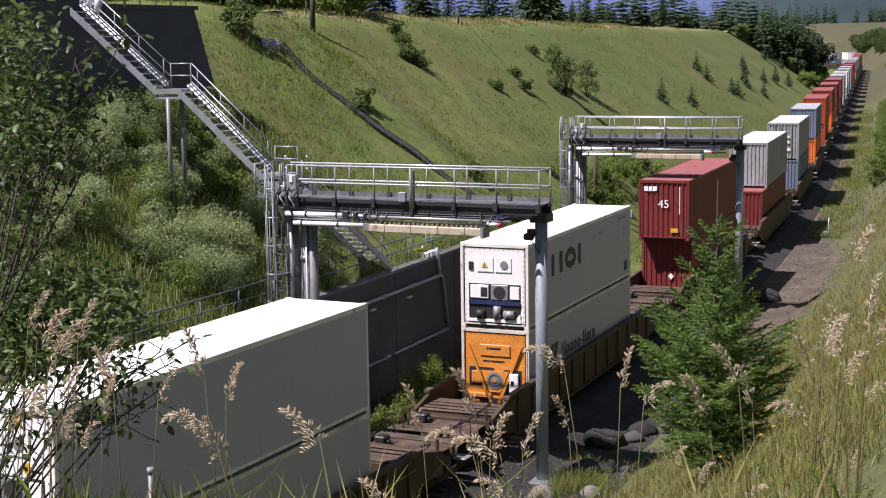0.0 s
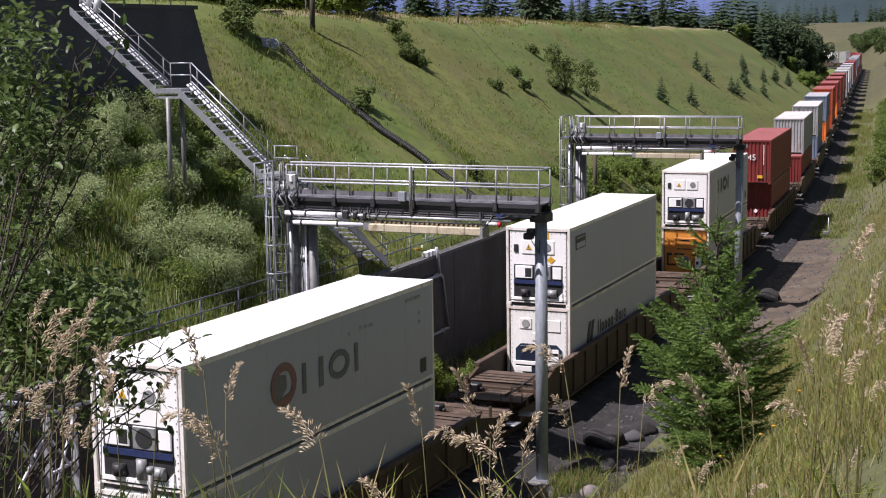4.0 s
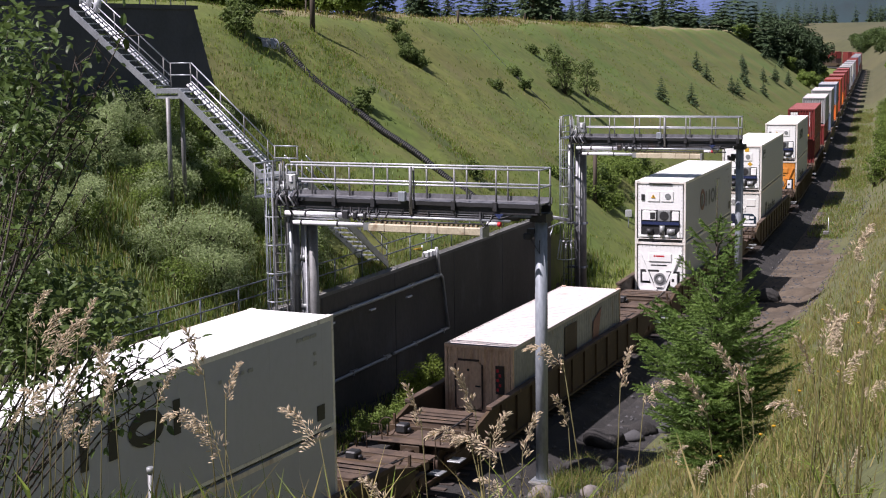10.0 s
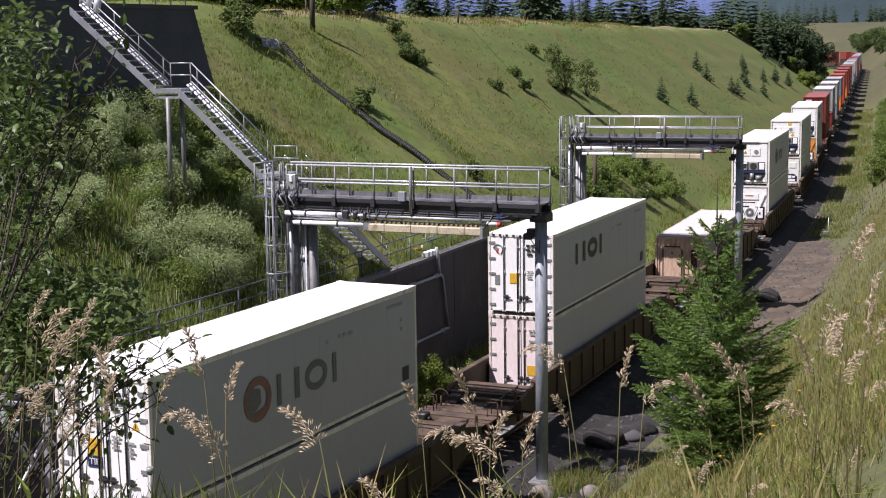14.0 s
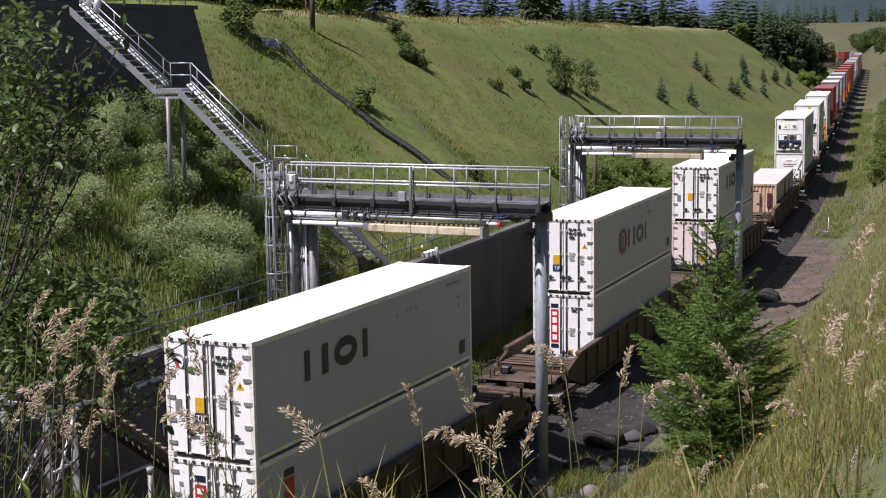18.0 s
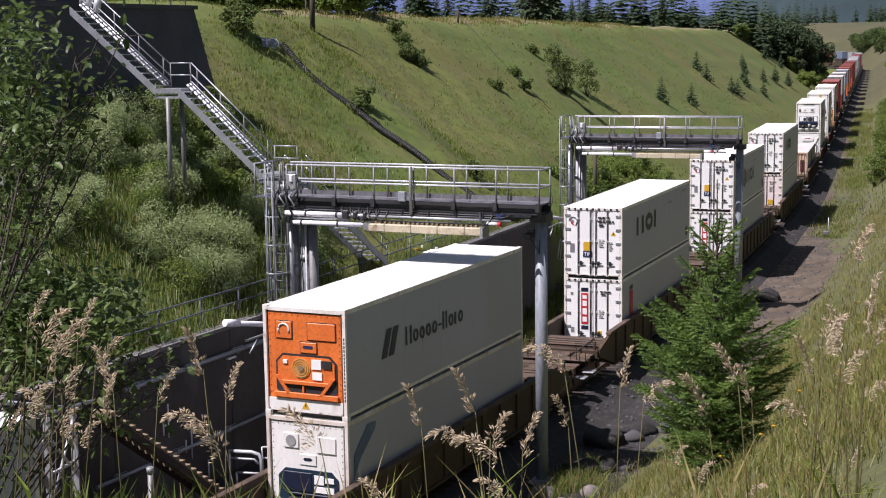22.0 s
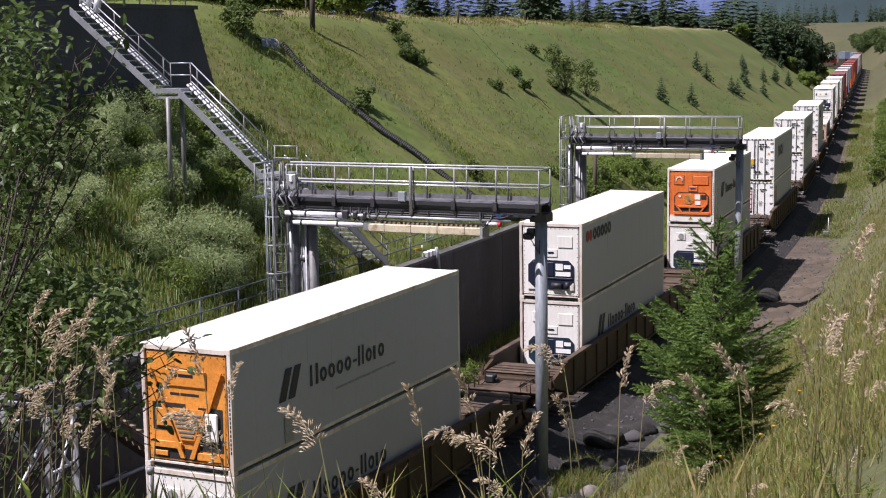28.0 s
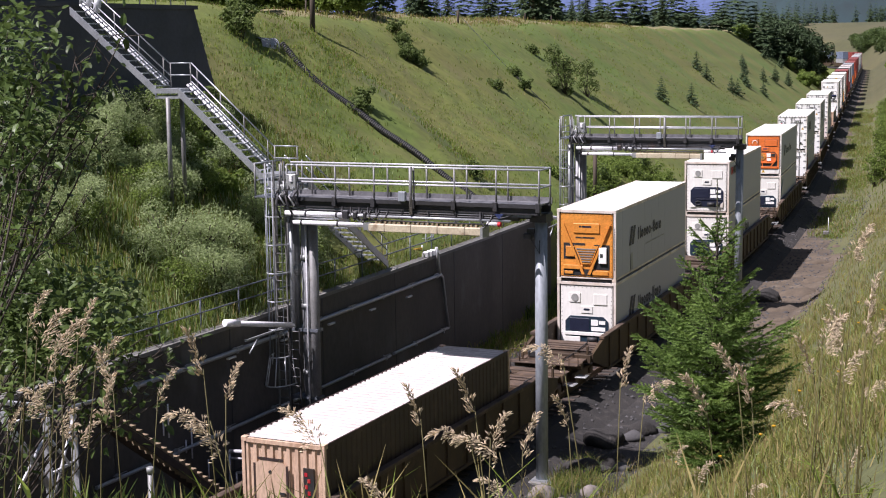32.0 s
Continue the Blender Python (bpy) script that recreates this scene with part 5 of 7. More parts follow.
def door_marks(c, style):
    part("round_emblem", T([[(-0.84 + 0.17 * math.cos(a_), 0.006, 2.3 + 0.19 * math.sin(a_)) for a_ in np.linspace(-0.9, 2.9, 13)]], 0.022, 5), GREYPLATE, c, "dark arc of a round emblem")
    part("emblem_core", prism([(-0.98, 2.36), (-0.9, 2.2), (-0.76, 2.12), (-0.86, 2.26)], 0.0, 0.014), REDMARK, c, "small red crescent")
    part("emblem_bar", prism([(-0.94, 2.42), (-0.8, 2.34), (-0.84, 2.24), (-0.96, 2.34)], 0.0, 0.014), GREYPLATE, c)
    number_bars(c)
    part("sticker", B((-0.4, -0.06, -0.0, 0.014, 1.12, 1.48)), YELLOW, c, "yellow notice")
    part("plate", B((-0.96, -0.78, -0.0, 0.014, 1.05, 1.4)), GREYPLATE, c)
    text_bars(c, 0.24, 1.6, ((0.1, 0.1), (0.2,), (0.16,), (0.2,)), GREYMARK, 0.045)
    text_bars(c, 0.66, 1.5, ((0.16,), (0.1,), (0.16,), (0.12,)), GREYMARK, 0.05)
    if style == "sign":
        sg = part("blue_sign", B((-0.42, -0.04, -0.0, 0.014, 0.86, 1.1)), BLUE, c, "blue plate with white letters")
        lettering("TIR", 0.2, WHITE, sg, pose(-0.23, -0.008, 0.98, 90))
        warn(c, 0.85, 1.85, 0.11, 0.014)


def lower_marks(c):
    for z0, z1, m_ in ((2.35, 2.5, NAVY), (1.0, 2.28, REDMARK), (0.78, 0.94, NAVY)):
        part("marking", B((-0.5, -0.2, 0.004, 0.014, z0, z1)), m_, c, "red and navy name panel")
    part("marking", B(*[(-0.44, -0.26, -0.002, 0.003, z, z + w) for z, w in ((1.1, 0.2), (1.4, 0.26), (1.75, 0.22), (2.05, 0.14))]), WHITE, c)
    text_bars(c, 0.3, 2.4, ((0.12, 0.3), (0.0, 0.2)), BLACKMARK, 0.06)
    text_bars(c, 0.24, 1.6, ((0.1, 0.1), (0.2,), (0.16,), (0.2,)), GREYMARK, 0.045)
    part("plate", B((0.2, 0.36, -0.0, 0.014, 0.55, 0.75)), YELLOW, c)
    part("plate", B((-0.94, -0.84, -0.0, 0.014, 2.2, 2.3)), GREYPLATE, c)
    part("plate", B((-0.94, -0.8, -0.0, 0.014, 0.65, 0.85)), GREYPLATE, c)
    warn(c, 0.82, 0.6, 0.11, 0.014)


def container(kind, k, level, dy=0.0, h=CH, length=CL, body=None, roof=None):
    """One container of a named look on wagon k, on level 0 or 1."""
    LAB = {"square": "white refrigerated container with a square machinery end", "octagon": "white refrigerated container with a dark eight-sided bay",
           "vee_orange": "white refrigerated container with amber V-braced end", "vee_white": "white refrigerated container with white V-braced end",
           "orange": "white refrigerated container with a bright orange machinery end", "doors": "white refrigerated container with closed double doors",
           "doors_pink": "grimy pinkish-white container with closed double doors", "tan": "low container with tan corrugated end and side hatch",
           "dry": "corrugated steel dry container"}
    lab = LAB[kind]
    if kind == "dry":
        lab = {"oxide_red_paint": "oxide red corrugated steel container", "grey_container_paint": "pale grey corrugated steel container", "blue_grey_container_paint": "blue-grey corrugated steel container",
               "bright_red_paint": "bright red corrugated steel container", "dark_brown_container_paint": "dark brown corrugated steel container", "old_white_paint": "off-white corrugated steel container", "vermilion_paint": "vermilion red corrugated steel container", "orange_paint": "orange corrugated steel container"}[body.name]
    lab += " on a wagon" if level == 0 else ", stacked"
    c = empty("container", Matrix(), lab, "container", "containers on the train")
    z = FLOOR + level * (CH + 0.01)
    MOVING.append((c, k, dy, z, length))
    w = {"octagon": WHITE2, "vee_orange": WHITE2}.get(kind, WHITE)
    if kind == "doors_pink":
        w = PINK
    if kind == "tan":
        shell(c, TAN, DIMROOF, body or DARKBROWN, TAN, True, h, CL, DIMROOF if body else DARKBROWN)
        corrugated_end(c, TAN, h)
        part("hatch", octagon(-0.78, 0.1, 0.45, 2.05, 0.12, -0.035, 0.0), TAN, c, "tan hatch door with chamfered corners")
        part("hatch_frame", B((-0.72, 0.04, -0.045, -0.03, 2.05, 2.12), (-0.85, -0.79, -0.045, -0.03, 0.45, 1.95), (0.11, 0.17, -0.045, -0.03, 0.45, 1.95), (-0.8, 0.12, -0.045, -0.03, 0.38, 0.44)), DARKBROWN, c)
        part("handle", B((-0.1, 0.08, -0.07, -0.045, 1.2, 1.25)), DARKSTEEL, c)
        part("peephole", T([[(-0.36, -0.045, 1.75), (-0.36, -0.03, 1.75)]], 0.05, 8), DARKSTEEL, c)
        part("grille", B((0.6, 0.9, -0.02, 0.03, 1.0, 1.95)), DARKSTEEL, c, "dark louvre with red fittings")
        part("fitting", B(*[(0.64 + 0.08 * (i % 2), 0.72 + 0.08 * (i % 2), -0.03, -0.02, 1.1 + i * 0.16, 1.2 + i * 0.16) for i in range(5)]), REDMARK, c)
        part("lower_frame", B((-0.6, 0.05, -0.04, 0.0, 0.18, 0.4), bev=0.02), TAN, c)
        return c
    if kind == "dry":
        shell(c, body, roof or body, body, body, True, h, length)
        corrugated_end(c, body, h)
        return c
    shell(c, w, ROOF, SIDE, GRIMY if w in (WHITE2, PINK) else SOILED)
    if kind == "square":
        unit_square(c, w)
    elif kind == "octagon":
        unit_octagon(c, w, NAVY if level else TEAL, k in (0, 8))
    elif kind == "vee_orange":
        unit_vee(c, w, AMBER, "fan" if level == 0 else "louvre")
    elif kind == "vee_white":
        unit_vee(c, w, WHITE, "fan")
    elif kind == "orange":
        unit_orange(c)
    else:
        doors(c, w)
    if kind in ("orange", "vee_orange"):
        tagged(part("post_marking", B(*[(CW / 2 - 0.07, CW / 2 - 0.035, -0.003, 0.0, z_, z_ + 0.07) for z_ in np.arange(0.5, h - 0.7, 0.1)]), BLACKMARK, c), "small dark bars on the corner post", kind="stuff")
    return c


def wagon(k, full=True):
    g = empty("well_wagon", Matrix(), "rusty brown well wagon carrying containers", "wagon", "wagons of the train")
    MOVING.append((g, k, 0.0, 0.0, CL))
    y0, y1 = -2.0, CL + 2.0

    def p(key, name, build, m, label="", parent=None):
        return shared(("w", key), name, build, m, parent or g, label)
    for sx in (-1, 1):
        a, b = sorted((sx * 1.32, sx * 1.42))
        p(("side", sx), "side_sill", lambda: B((a, b, y0, y1, 0.28, 1.5), bev=0.01), CARBODY, "rusty well side")
        a2, b2 = sorted((sx * 1.28, sx * 1.5))
        p(("chord", sx), "top_chord", lambda: B((a2, b2, y0 - 0.6, y1 + 0.6, 1.5, 1.62), bev=0.015), DECK)
        p(("chordb", sx), "bottom_chord", lambda: B((a2, b2, y0, y1, 0.2, 0.28)), CARBODY)
        for y in np.linspace(y0 + 0.3, y1 - 0.3, 12):
            if sx > 0 and k < 11:
                p("rib", "side_rib", lambda: B((1.415, 1.485, -0.05, 0.05, 0.28, 1.5)), CARBODY).location.y = y
        for e, ye in ((-1, y0), (1, y1)):
            def slope(ye=ye, e=e, sx=sx):
                bm = bmesh.new()
                q = [bm.verts.new((sx * x, ye + e * d, z)) for x in (1.3, 1.42) for d, z in ((0, 0.3), (0, 1.6), (1.9, 1.18), (1.9, 0.9))]
                for fc in ((0, 1, 2, 3), (7, 6, 5, 4), (0, 4, 5, 1), (1, 5, 6, 2), (2, 6, 7, 3), (3, 7, 4, 0)):
                    bm.faces.new([q[i] for i in fc])
                return bm
            p(("gus", sx, e), "end_gusset", slope, CARBODY)
    p("floor", "floor_frame", lambda: B(*[(-1.3, 1.3, y - 0.15, y + 0.15, 0.2, 0.33) for y in (0.1, 3.1, 6.1, 9.1, 12.1)]), CARBODY)
    for e, ye in ((-1, y0), (1, y1)):
        def D(*bx, bev=0.01, e=e, ye=ye):
            return B(*[(x0, x1, min(ye + e * a, ye + e * b), max(ye + e * a, ye + e * b), z0, z1) for x0, x1, a, b, z0, z1 in bx], bev=bev)
        p(("bulk", e), "bulkhead", lambda: D((-1.3, 1.3, 0.0, 0.08, 0.3, 1.2)), CARBODY)
        p(("deck", e), "end_deck", lambda: D((-1.28, 1.28, 0.08, 0.5, 1.2, 1.26)), DECK, "dusty brown end deck")
        for i_, a_ in enumerate((0.64, 1.0, 1.36)):
            p(("beam", e, i_), "deck_beam", lambda: D((-1.27, 1.27, a_, a_ + 0.17, 1.04, 1.22), (-1.27, 1.27, a_ - 0.03, a_ + 0.2, 1.22, 1.24)), DECK, "brown cross beam")
        # Dark plate laid below the beams so their gaps read as deep shade.
        p(("well", e), "deck_recess", lambda: D((-1.27, 1.27, 0.5, 1.75, 0.72, 0.76)), DARKSTEEL, "dark plate put in for the shade between the deck beams")
        p(("pipe", e), "air_pipe", lambda: T([[(0.75, ye + e * 0.4, 1.3), (0.78, ye + e * 1.4, 1.29), (0.6, ye + e * 2.4, 1.12), (0.45, ye + e * 3.3, 1.0)]], 0.025, 6), DARKSTEEL)
        p(("valve", e), "brake_valve", lambda: D((-0.95, -0.6, 2.1, 2.5, 1.05, 1.32), (-0.62, -0.5, 2.2, 2.4, 1.05, 1.2), bev=0.04), DARKSTEEL, "dark brake valve")
        for sx in (-1, 1):
            p(("stanchion", e, sx), "stanchion", lambda: D((sx * 1.22 - 0.04, sx * 1.22 + 0.04, 1.9, 1.98, 1.16, 1.5)), CARBODY)
        p(("step", e), "deck_plate", lambda: D((-0.4, 0.4, 1.78, 2.9, 1.02, 1.07), (-1.2, -0.48, 1.95, 2.75, 0.98, 1.03), (0.48, 1.2, 1.95, 2.75, 0.98, 1.03)), DECK, "brown end platform plates")
        p(("bolster", e), "body_bolster", lambda: D((-1.35, 1.35, 1.75, 2.0, 0.85, 1.16), (-1.3, 1.3, 2.75, 3.0, 0.8, 1.06), (-0.32, 0.32, 0.1, 3.5, 0.62, 1.0)), CARBODY)
        p(("plat", e), "cross_walk", lambda: D((-1.45, 1.3, 3.05, 3.5, 1.04, 1.08)), DECK, "brown crossover step")
        p(("sstep", e), "side_step", lambda: D((1.2, 1.62, 3.0, 3.5, 0.62, 0.66)), GREYPLATE, "pale grated side step")
        p(("coup", e), "coupler", lambda: D((-0.14, 0.14, 3.5, 3.87, 0.62, 0.92), bev=0.03), RAILSTEEL, "cast steel coupler")
        for x in (-1.3, 0.95):
            p(("grab", e, x), "grab_iron", lambda: T([[(x, ye + e * 3.4, 1.08), (x, ye + e * 3.4, 1.55), (x + 0.35, ye + e * 3.4, 1.55), (x + 0.35, ye + e * 3.4, 1.08)]], 0.018, 5), CARBODY)
        p(("hose", e), "brake_hose", lambda: T([[(0.4, ye + e * 3.3, 0.9), (0.45, ye + e * 3.6, 0.55), (0.35, ye + e * 3.8, 0.45)]], 0.03, 6), DARKSTEEL)
        if full:
            yc = ye + e * 2.0
            for sx in (-1, 1):
                p(("frame", e, sx), "side_frame", lambda: B((sx * 1.02 - 0.08, sx * 1.02 + 0.08, yc - 0.55, yc + 0.55, 0.3, 0.62), (sx * 1.02 - 0.07, sx * 1.02 + 0.07, yc - 1.15, yc + 1.15, 0.52, 0.68), (sx * 1.02 - 0.11, sx * 1.02 + 0.11, yc - 1.08, yc - 0.74, 0.3, 0.58), (sx * 1.02 - 0.11, sx * 1.02 + 0.11, yc + 0.74, yc + 1.08, 0.3, 0.58), bev=0.03), RAILSTEEL, "cast bogie side frame")
            p(("bol", e), "truck_bolster", lambda: B((-1.0, 1.0, yc - 0.2, yc + 0.2, 0.4, 0.7), bev=0.03), RAILSTEEL)
            for d in (-0.9, 0.9):
                ax = link("wheelset", CACHE.get("wheelset") or wheel_mesh(), g, "worn steel wheels on an axle")
                ax.matrix_basis = Matrix.Translation((0, yc + d, 0.42))
                if -2 <= k <= 9:
                    WHEELS.append(ax)
    p("bwheel", "brake_wheel", lambda: T([[(-1.0 + 0.28 * math.cos(a), y0 - 2.9, 1.35 + 0.28 * math.sin(a)) for a in np.linspace(0, 2 * math.pi, 15)]], 0.02, 5, T([[(-1.0, y0 - 2.9, 1.05), (-1.0, y0 - 2.9, 1.4)]], 0.03, 5)), CARBODY)
    return g


WHEELS = []


def wheel_mesh():
    bm = bmesh.new()
    for sx in (-1, 1):
        T([[(sx * 0.69, 0, 0), (sx * 0.72, 0, 0)]], 0.46, 20, bm)
        T([[(sx * 0.72, 0, 0), (sx * 0.82, 0, 0)]], 0.42, 20, bm)
        for a in range(3):
            t = a * 2.094
            T([[(sx * 0.822, 0.2 * math.cos(t), 0.2 * math.sin(t)), (sx * 0.83, 0.2 * math.cos(t), 0.2 * math.sin(t))]], 0.07, 8, bm)
    T([[(-1.05, 0, 0), (1.05, 0, 0)]], 0.08, 10, bm)
    me = bpy.data.meshes.new("wheelset")
    bm.to_mesh(me)
    bm.free()
    me.materials.append(RAILSTEEL)
    CACHE["wheelset"] = me
    return me


SHIFT = {0: 0.24, 1: 0.05, 2: -0.15, 3: -0.22, 4: 0.17, 5: -0.28, 7: -0.06, 8: 0.16, 9: 0.07, 11: 0.0}

FIRST, LAST = -1, 37
for k in range(FIRST, LAST + 1):
    wagon(k, k < 16)

c = container("tan", -1, 0, h=2.591)
c = container("vee_orange", 0, 1)
name_navy(c)
bars_side(c, 4.7, 0.95, 0.05, (0.9, 0.8, 0.7, 0.5), 0.12, GREYMARK)
part("rubbed_patch", side_shape([(2.2, 0.2), (2.6, 0.2), (2.5, 0.9), (2.2, 0.85)]), GREYMARK, c, "grey rubbed patch")
c = container("octagon", 0, 0)
name_navy(c)
c = container("octagon", 1, 1)
word_side(c, "oo", 0.56, 2.12, 0.62, 0.7, REDMARK, 0.11)
word_side(c, "ooooo", 1.4, 2.12, 0.66, 2.38, BLACKMARK, 0.12, gap=0.12)
c = container("octagon", 1, 0)
name_navy(c)
c = container("orange", 2, 1)
name_navy(c)
c = container("octagon", 2, 0)
part("emblem", side_shape([(0.28, 1.3), (0.3, 1.92), (1.08, 2.58), (1.55, 2.56), (1.5, 2.37), (0.62, 1.75)]), FADEDBLUE, c, "faded blue slanted band")
c = container("doors", 3, 1)
name_black(c, 2.3)
small_side_marks(c)
door_marks(c, "sign")
c = container("doors", 3, 0)
lower_marks(c)
for z0, z1, m_ in ((2.3, 2.47, NAVY), (1.1, 2.25, REDMARK), (0.9, 1.06, NAVY)):
    part("marking", side_shape([(1.2, z0), (1.64, z0), (1.64, z1), (1.2, z1)]), m_, c, "red and navy name panel")
c = container("doors", 4, 1)
round_side(c)
name_black(c, 4.88, 1.17, DIMMARK)
small_side_marks(c)
door_marks(c, "sign")
c = container("doors", 4, 0)
lower_marks(c)
c = container("doors", 5, 1)
name_black(c, 2.54)
small_side_marks(c)
door_marks(c, "plain")
c = container("doors_pink", 5, 0)
text_bars(c, 0.3, 2.4, ((0.12, 0.3), (0.0, 0.2), (0.0,), (0.26,), (0.2,), (0.2,)), GREYMARK, 0.07)
part("sticker", B((0.22, 0.56, 0.0, 0.014, 0.75, 1.1)), YELLOW, c, "yellow notice")
c = container("tan", 6, 0, h=2.591, body=GREYBOX)
part("emblem", side_shape([(8.4, 0.8), (9.2, 1.2), (9.6, 2.3), (8.6, 1.9)]), FADEDRED, c, "faded red sail-shaped emblem")
part("dark_panel", side_shape([(5.2, 0.3), (6.6, 0.3), (6.6, 2.3), (5.2, 2.3)]), DARKBROWN, c)
c = container("square", 7, 1)
round_side(c, 4.04, 1.62)
part("grab_bar", B((-0.55, 0.55, -0.03, 0.0, 2.77, 2.8)), BLACKMARK, c, "dark bar under the roof edge")
name_black(c, 4.9, 1.2, DIMMARK)
small_side_marks(c)
container("vee_white", 7, 0)
c = container("square", 8, 1)
part("box_emblem", side_shape([(0.7, 2.02), (1.87, 2.02), (1.87, 2.52), (0.7, 2.52)]), NAVY, c, "dark framed box mark")
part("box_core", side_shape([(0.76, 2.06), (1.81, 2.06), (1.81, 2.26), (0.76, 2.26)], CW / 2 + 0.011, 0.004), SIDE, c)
part("box_band", side_shape([(0.76, 2.4), (1.81, 2.4), (1.81, 2.47), (0.76, 2.47)], CW / 2 + 0.011, 0.004), GREYPLATE, c)
part("caution_sign", B((0.16, 0.42, 0.018, 0.028, 2.48, 2.72)), YELLOW, c, "yellow square notice")
part("caution_diamond", prism([(0.5, 1.58), (0.66, 1.72), (0.5, 1.86), (0.34, 1.72)], 0.018, 0.028), YELLOW, c, "yellow diamond notice")
c = container("octagon", 8, 0)
name_navy(c)
c = container("square", 9, 1)
name_black(c, 2.4)
small_side_marks(c)
c = container("vee_orange", 9, 0)
name_navy(c)
c = container("dry", 10, 1, dy=-0.76, length=13.72, body=RED, roof=REDROOF)
lettering("45", 0.55, WHITE, c, pose(0.0, -0.02, 1.75, 90), "white number")
text_bars(c, -0.95, 2.6, ((0.2, 0.16, 0.2),), WHITE, 0.22)
part("sticker", B((0.35, 0.7, -0.02, -0.01, 0.4, 0.6)), YELLOW, c)
part("marking", B(*[(0.74, 0.79, -0.02, -0.012, z, z + 0.08) for z in np.arange(1.3, 2.6, 0.11)]), WHITE, c)
c = container("dry", 10, 0, body=RED, roof=REDROOF)
part("placard", prism([(0.2, 0.9), (0.34, 1.06), (0.2, 1.22), (0.06, 1.06)], -0.02, -0.01), WHITE, c)
container("dry", 11, 1, dy=1.5, body=GREYBOX, roof=DIMROOF)
container("dry", 11, 0, dy=-0.76, length=13.72, body=RED, roof=REDROOF)
c = container("dry", 12, 1, body=GREYBOX, roof=DIMROOF)
part("door_rod", B(*[(x_, x_ + 0.05, -0.05, -0.02, 0.15, 2.75) for x_ in (-0.65, -0.2, 0.15, 0.6)]), GREYPLATE, c, "grey lock rods")
part("notice", B(*[(x_, x_ + 0.3, -0.04, -0.025, z_, z_ + 0.22) for x_, z_ in ((0.2, 1.7), (0.2, 1.3), (0.25, 0.7), (-0.9, 0.6))]), WHITE2, c, "white notices")
container("dry", 12, 0, body=BLUEBOX)
FAR = [(BLUEBOX, ORANGE), (VERMILION, VERMILION), (BRIGHTRED, ORANGE), (RED, RED), (RED, DARKBROWN), (GREYBOX, GREYBOX), (WHITE2, GREYBOX), (GREYBOX, BLUEBOX), (GREYBOX, GREYBOX), (BRIGHTRED, RED), (BRIGHTRED, RED), (BLUEBOX, GREYBOX), (BLUEBOX, DARKBROWN), (GREYBOX, RED)]
for k in range(13, LAST + 1):
    u, d = FAR[(k - 13) % len(FAR)]
    if k > 20:
        u, d = (RED if u is VERMILION else u), (DARKBROWN if d in (VERMILION, ORANGE) else d)
    container("dry", k, 1, body=u, roof=FARROOF if u in (GREYBOX, WHITE2, BLUEBOX) else REDROOF)
    container("dry", k, 0, body=d)

# ---------------- plants ----------------
RNG = random.Random(7)
NPR = np.random.RandomState(11)


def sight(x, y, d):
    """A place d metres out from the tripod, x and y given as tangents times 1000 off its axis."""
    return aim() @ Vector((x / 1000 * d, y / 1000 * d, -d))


def blades(name, pts, per, h0, h1, w, material, label, cat, spread=0.25, lean=0.35, mats=None):
    """Grass blades round the given feet, joined as one body of growth."""
    n = len(pts) * per
    base = np.repeat(np.asarray(pts, float), per, 0)
    base[:, :2] += NPR.normal(0, spread, (n, 2))
    h = NPR.uniform(h0, h1, n)
    a = NPR.uniform(0, 2 * np.pi, n)
    ln = NPR.uniform(0.1, lean * 2, n) * h
    dx, dy = np.cos(a), np.sin(a)
    b = NPR.uniform(0, 2 * np.pi, n)
    wx, wy = np.cos(b) * w / 2, np.sin(b) * w / 2
    V = np.empty((n, 5, 3))
    z0 = -0.08
    V[:, 0] = base + np.stack([-wx, -wy, np.full(n, z0)], 1)
    V[:, 1] = base + np.stack([wx, wy, np.full(n, z0)], 1)
    V[:, 2] = base + np.stack([wx * 0.8 + dx * ln * 0.35, wy * 0.8 + dy * ln * 0.35, h * 0.62], 1)
    V[:, 3] = base + np.stack([-wx * 0.8 + dx * ln * 0.35, -wy * 0.8 + dy * ln * 0.35, h * 0.62], 1)
    V[:, 4] = base + np.stack([dx * ln, dy * ln, h], 1)
    i = np.arange(n) * 5
    F = np.stack([i, i + 1, i + 2, i + 3], 1).tolist() + np.stack([i + 3, i + 2, i + 4], 1).tolist()
    mi = None
    if isinstance(material, (list, tuple)):
        pick = NPR.choice(len(material), n, p=mats)
        mi = np.concatenate([pick, pick]).tolist()
    return tagged(raw(name, V.reshape(-1, 3), F, material, mats=mi), label, cat, kind="stuff")


def scatter(n, s0, s1, o0, o1, seed):
    r = np.random.RandomState(seed)
    s, o = r.uniform(s0, s1, n), r.uniform(o0, o1, n)
    keep = np.sin(s * 0.31 + 1.7 * np.sin(o * 0.4)) + np.sin(o * 0.53 + s * 0.17) > r.uniform(-2.2, 1.2, n)
    s, o = s[keep], o[keep]
    h = heading(s)
    return np.stack([np.interp(s, TS, TX) + o * np.cos(h), np.interp(s, TS, TY) - o * np.sin(h), hill(s, o) + GRADE * s], 1)


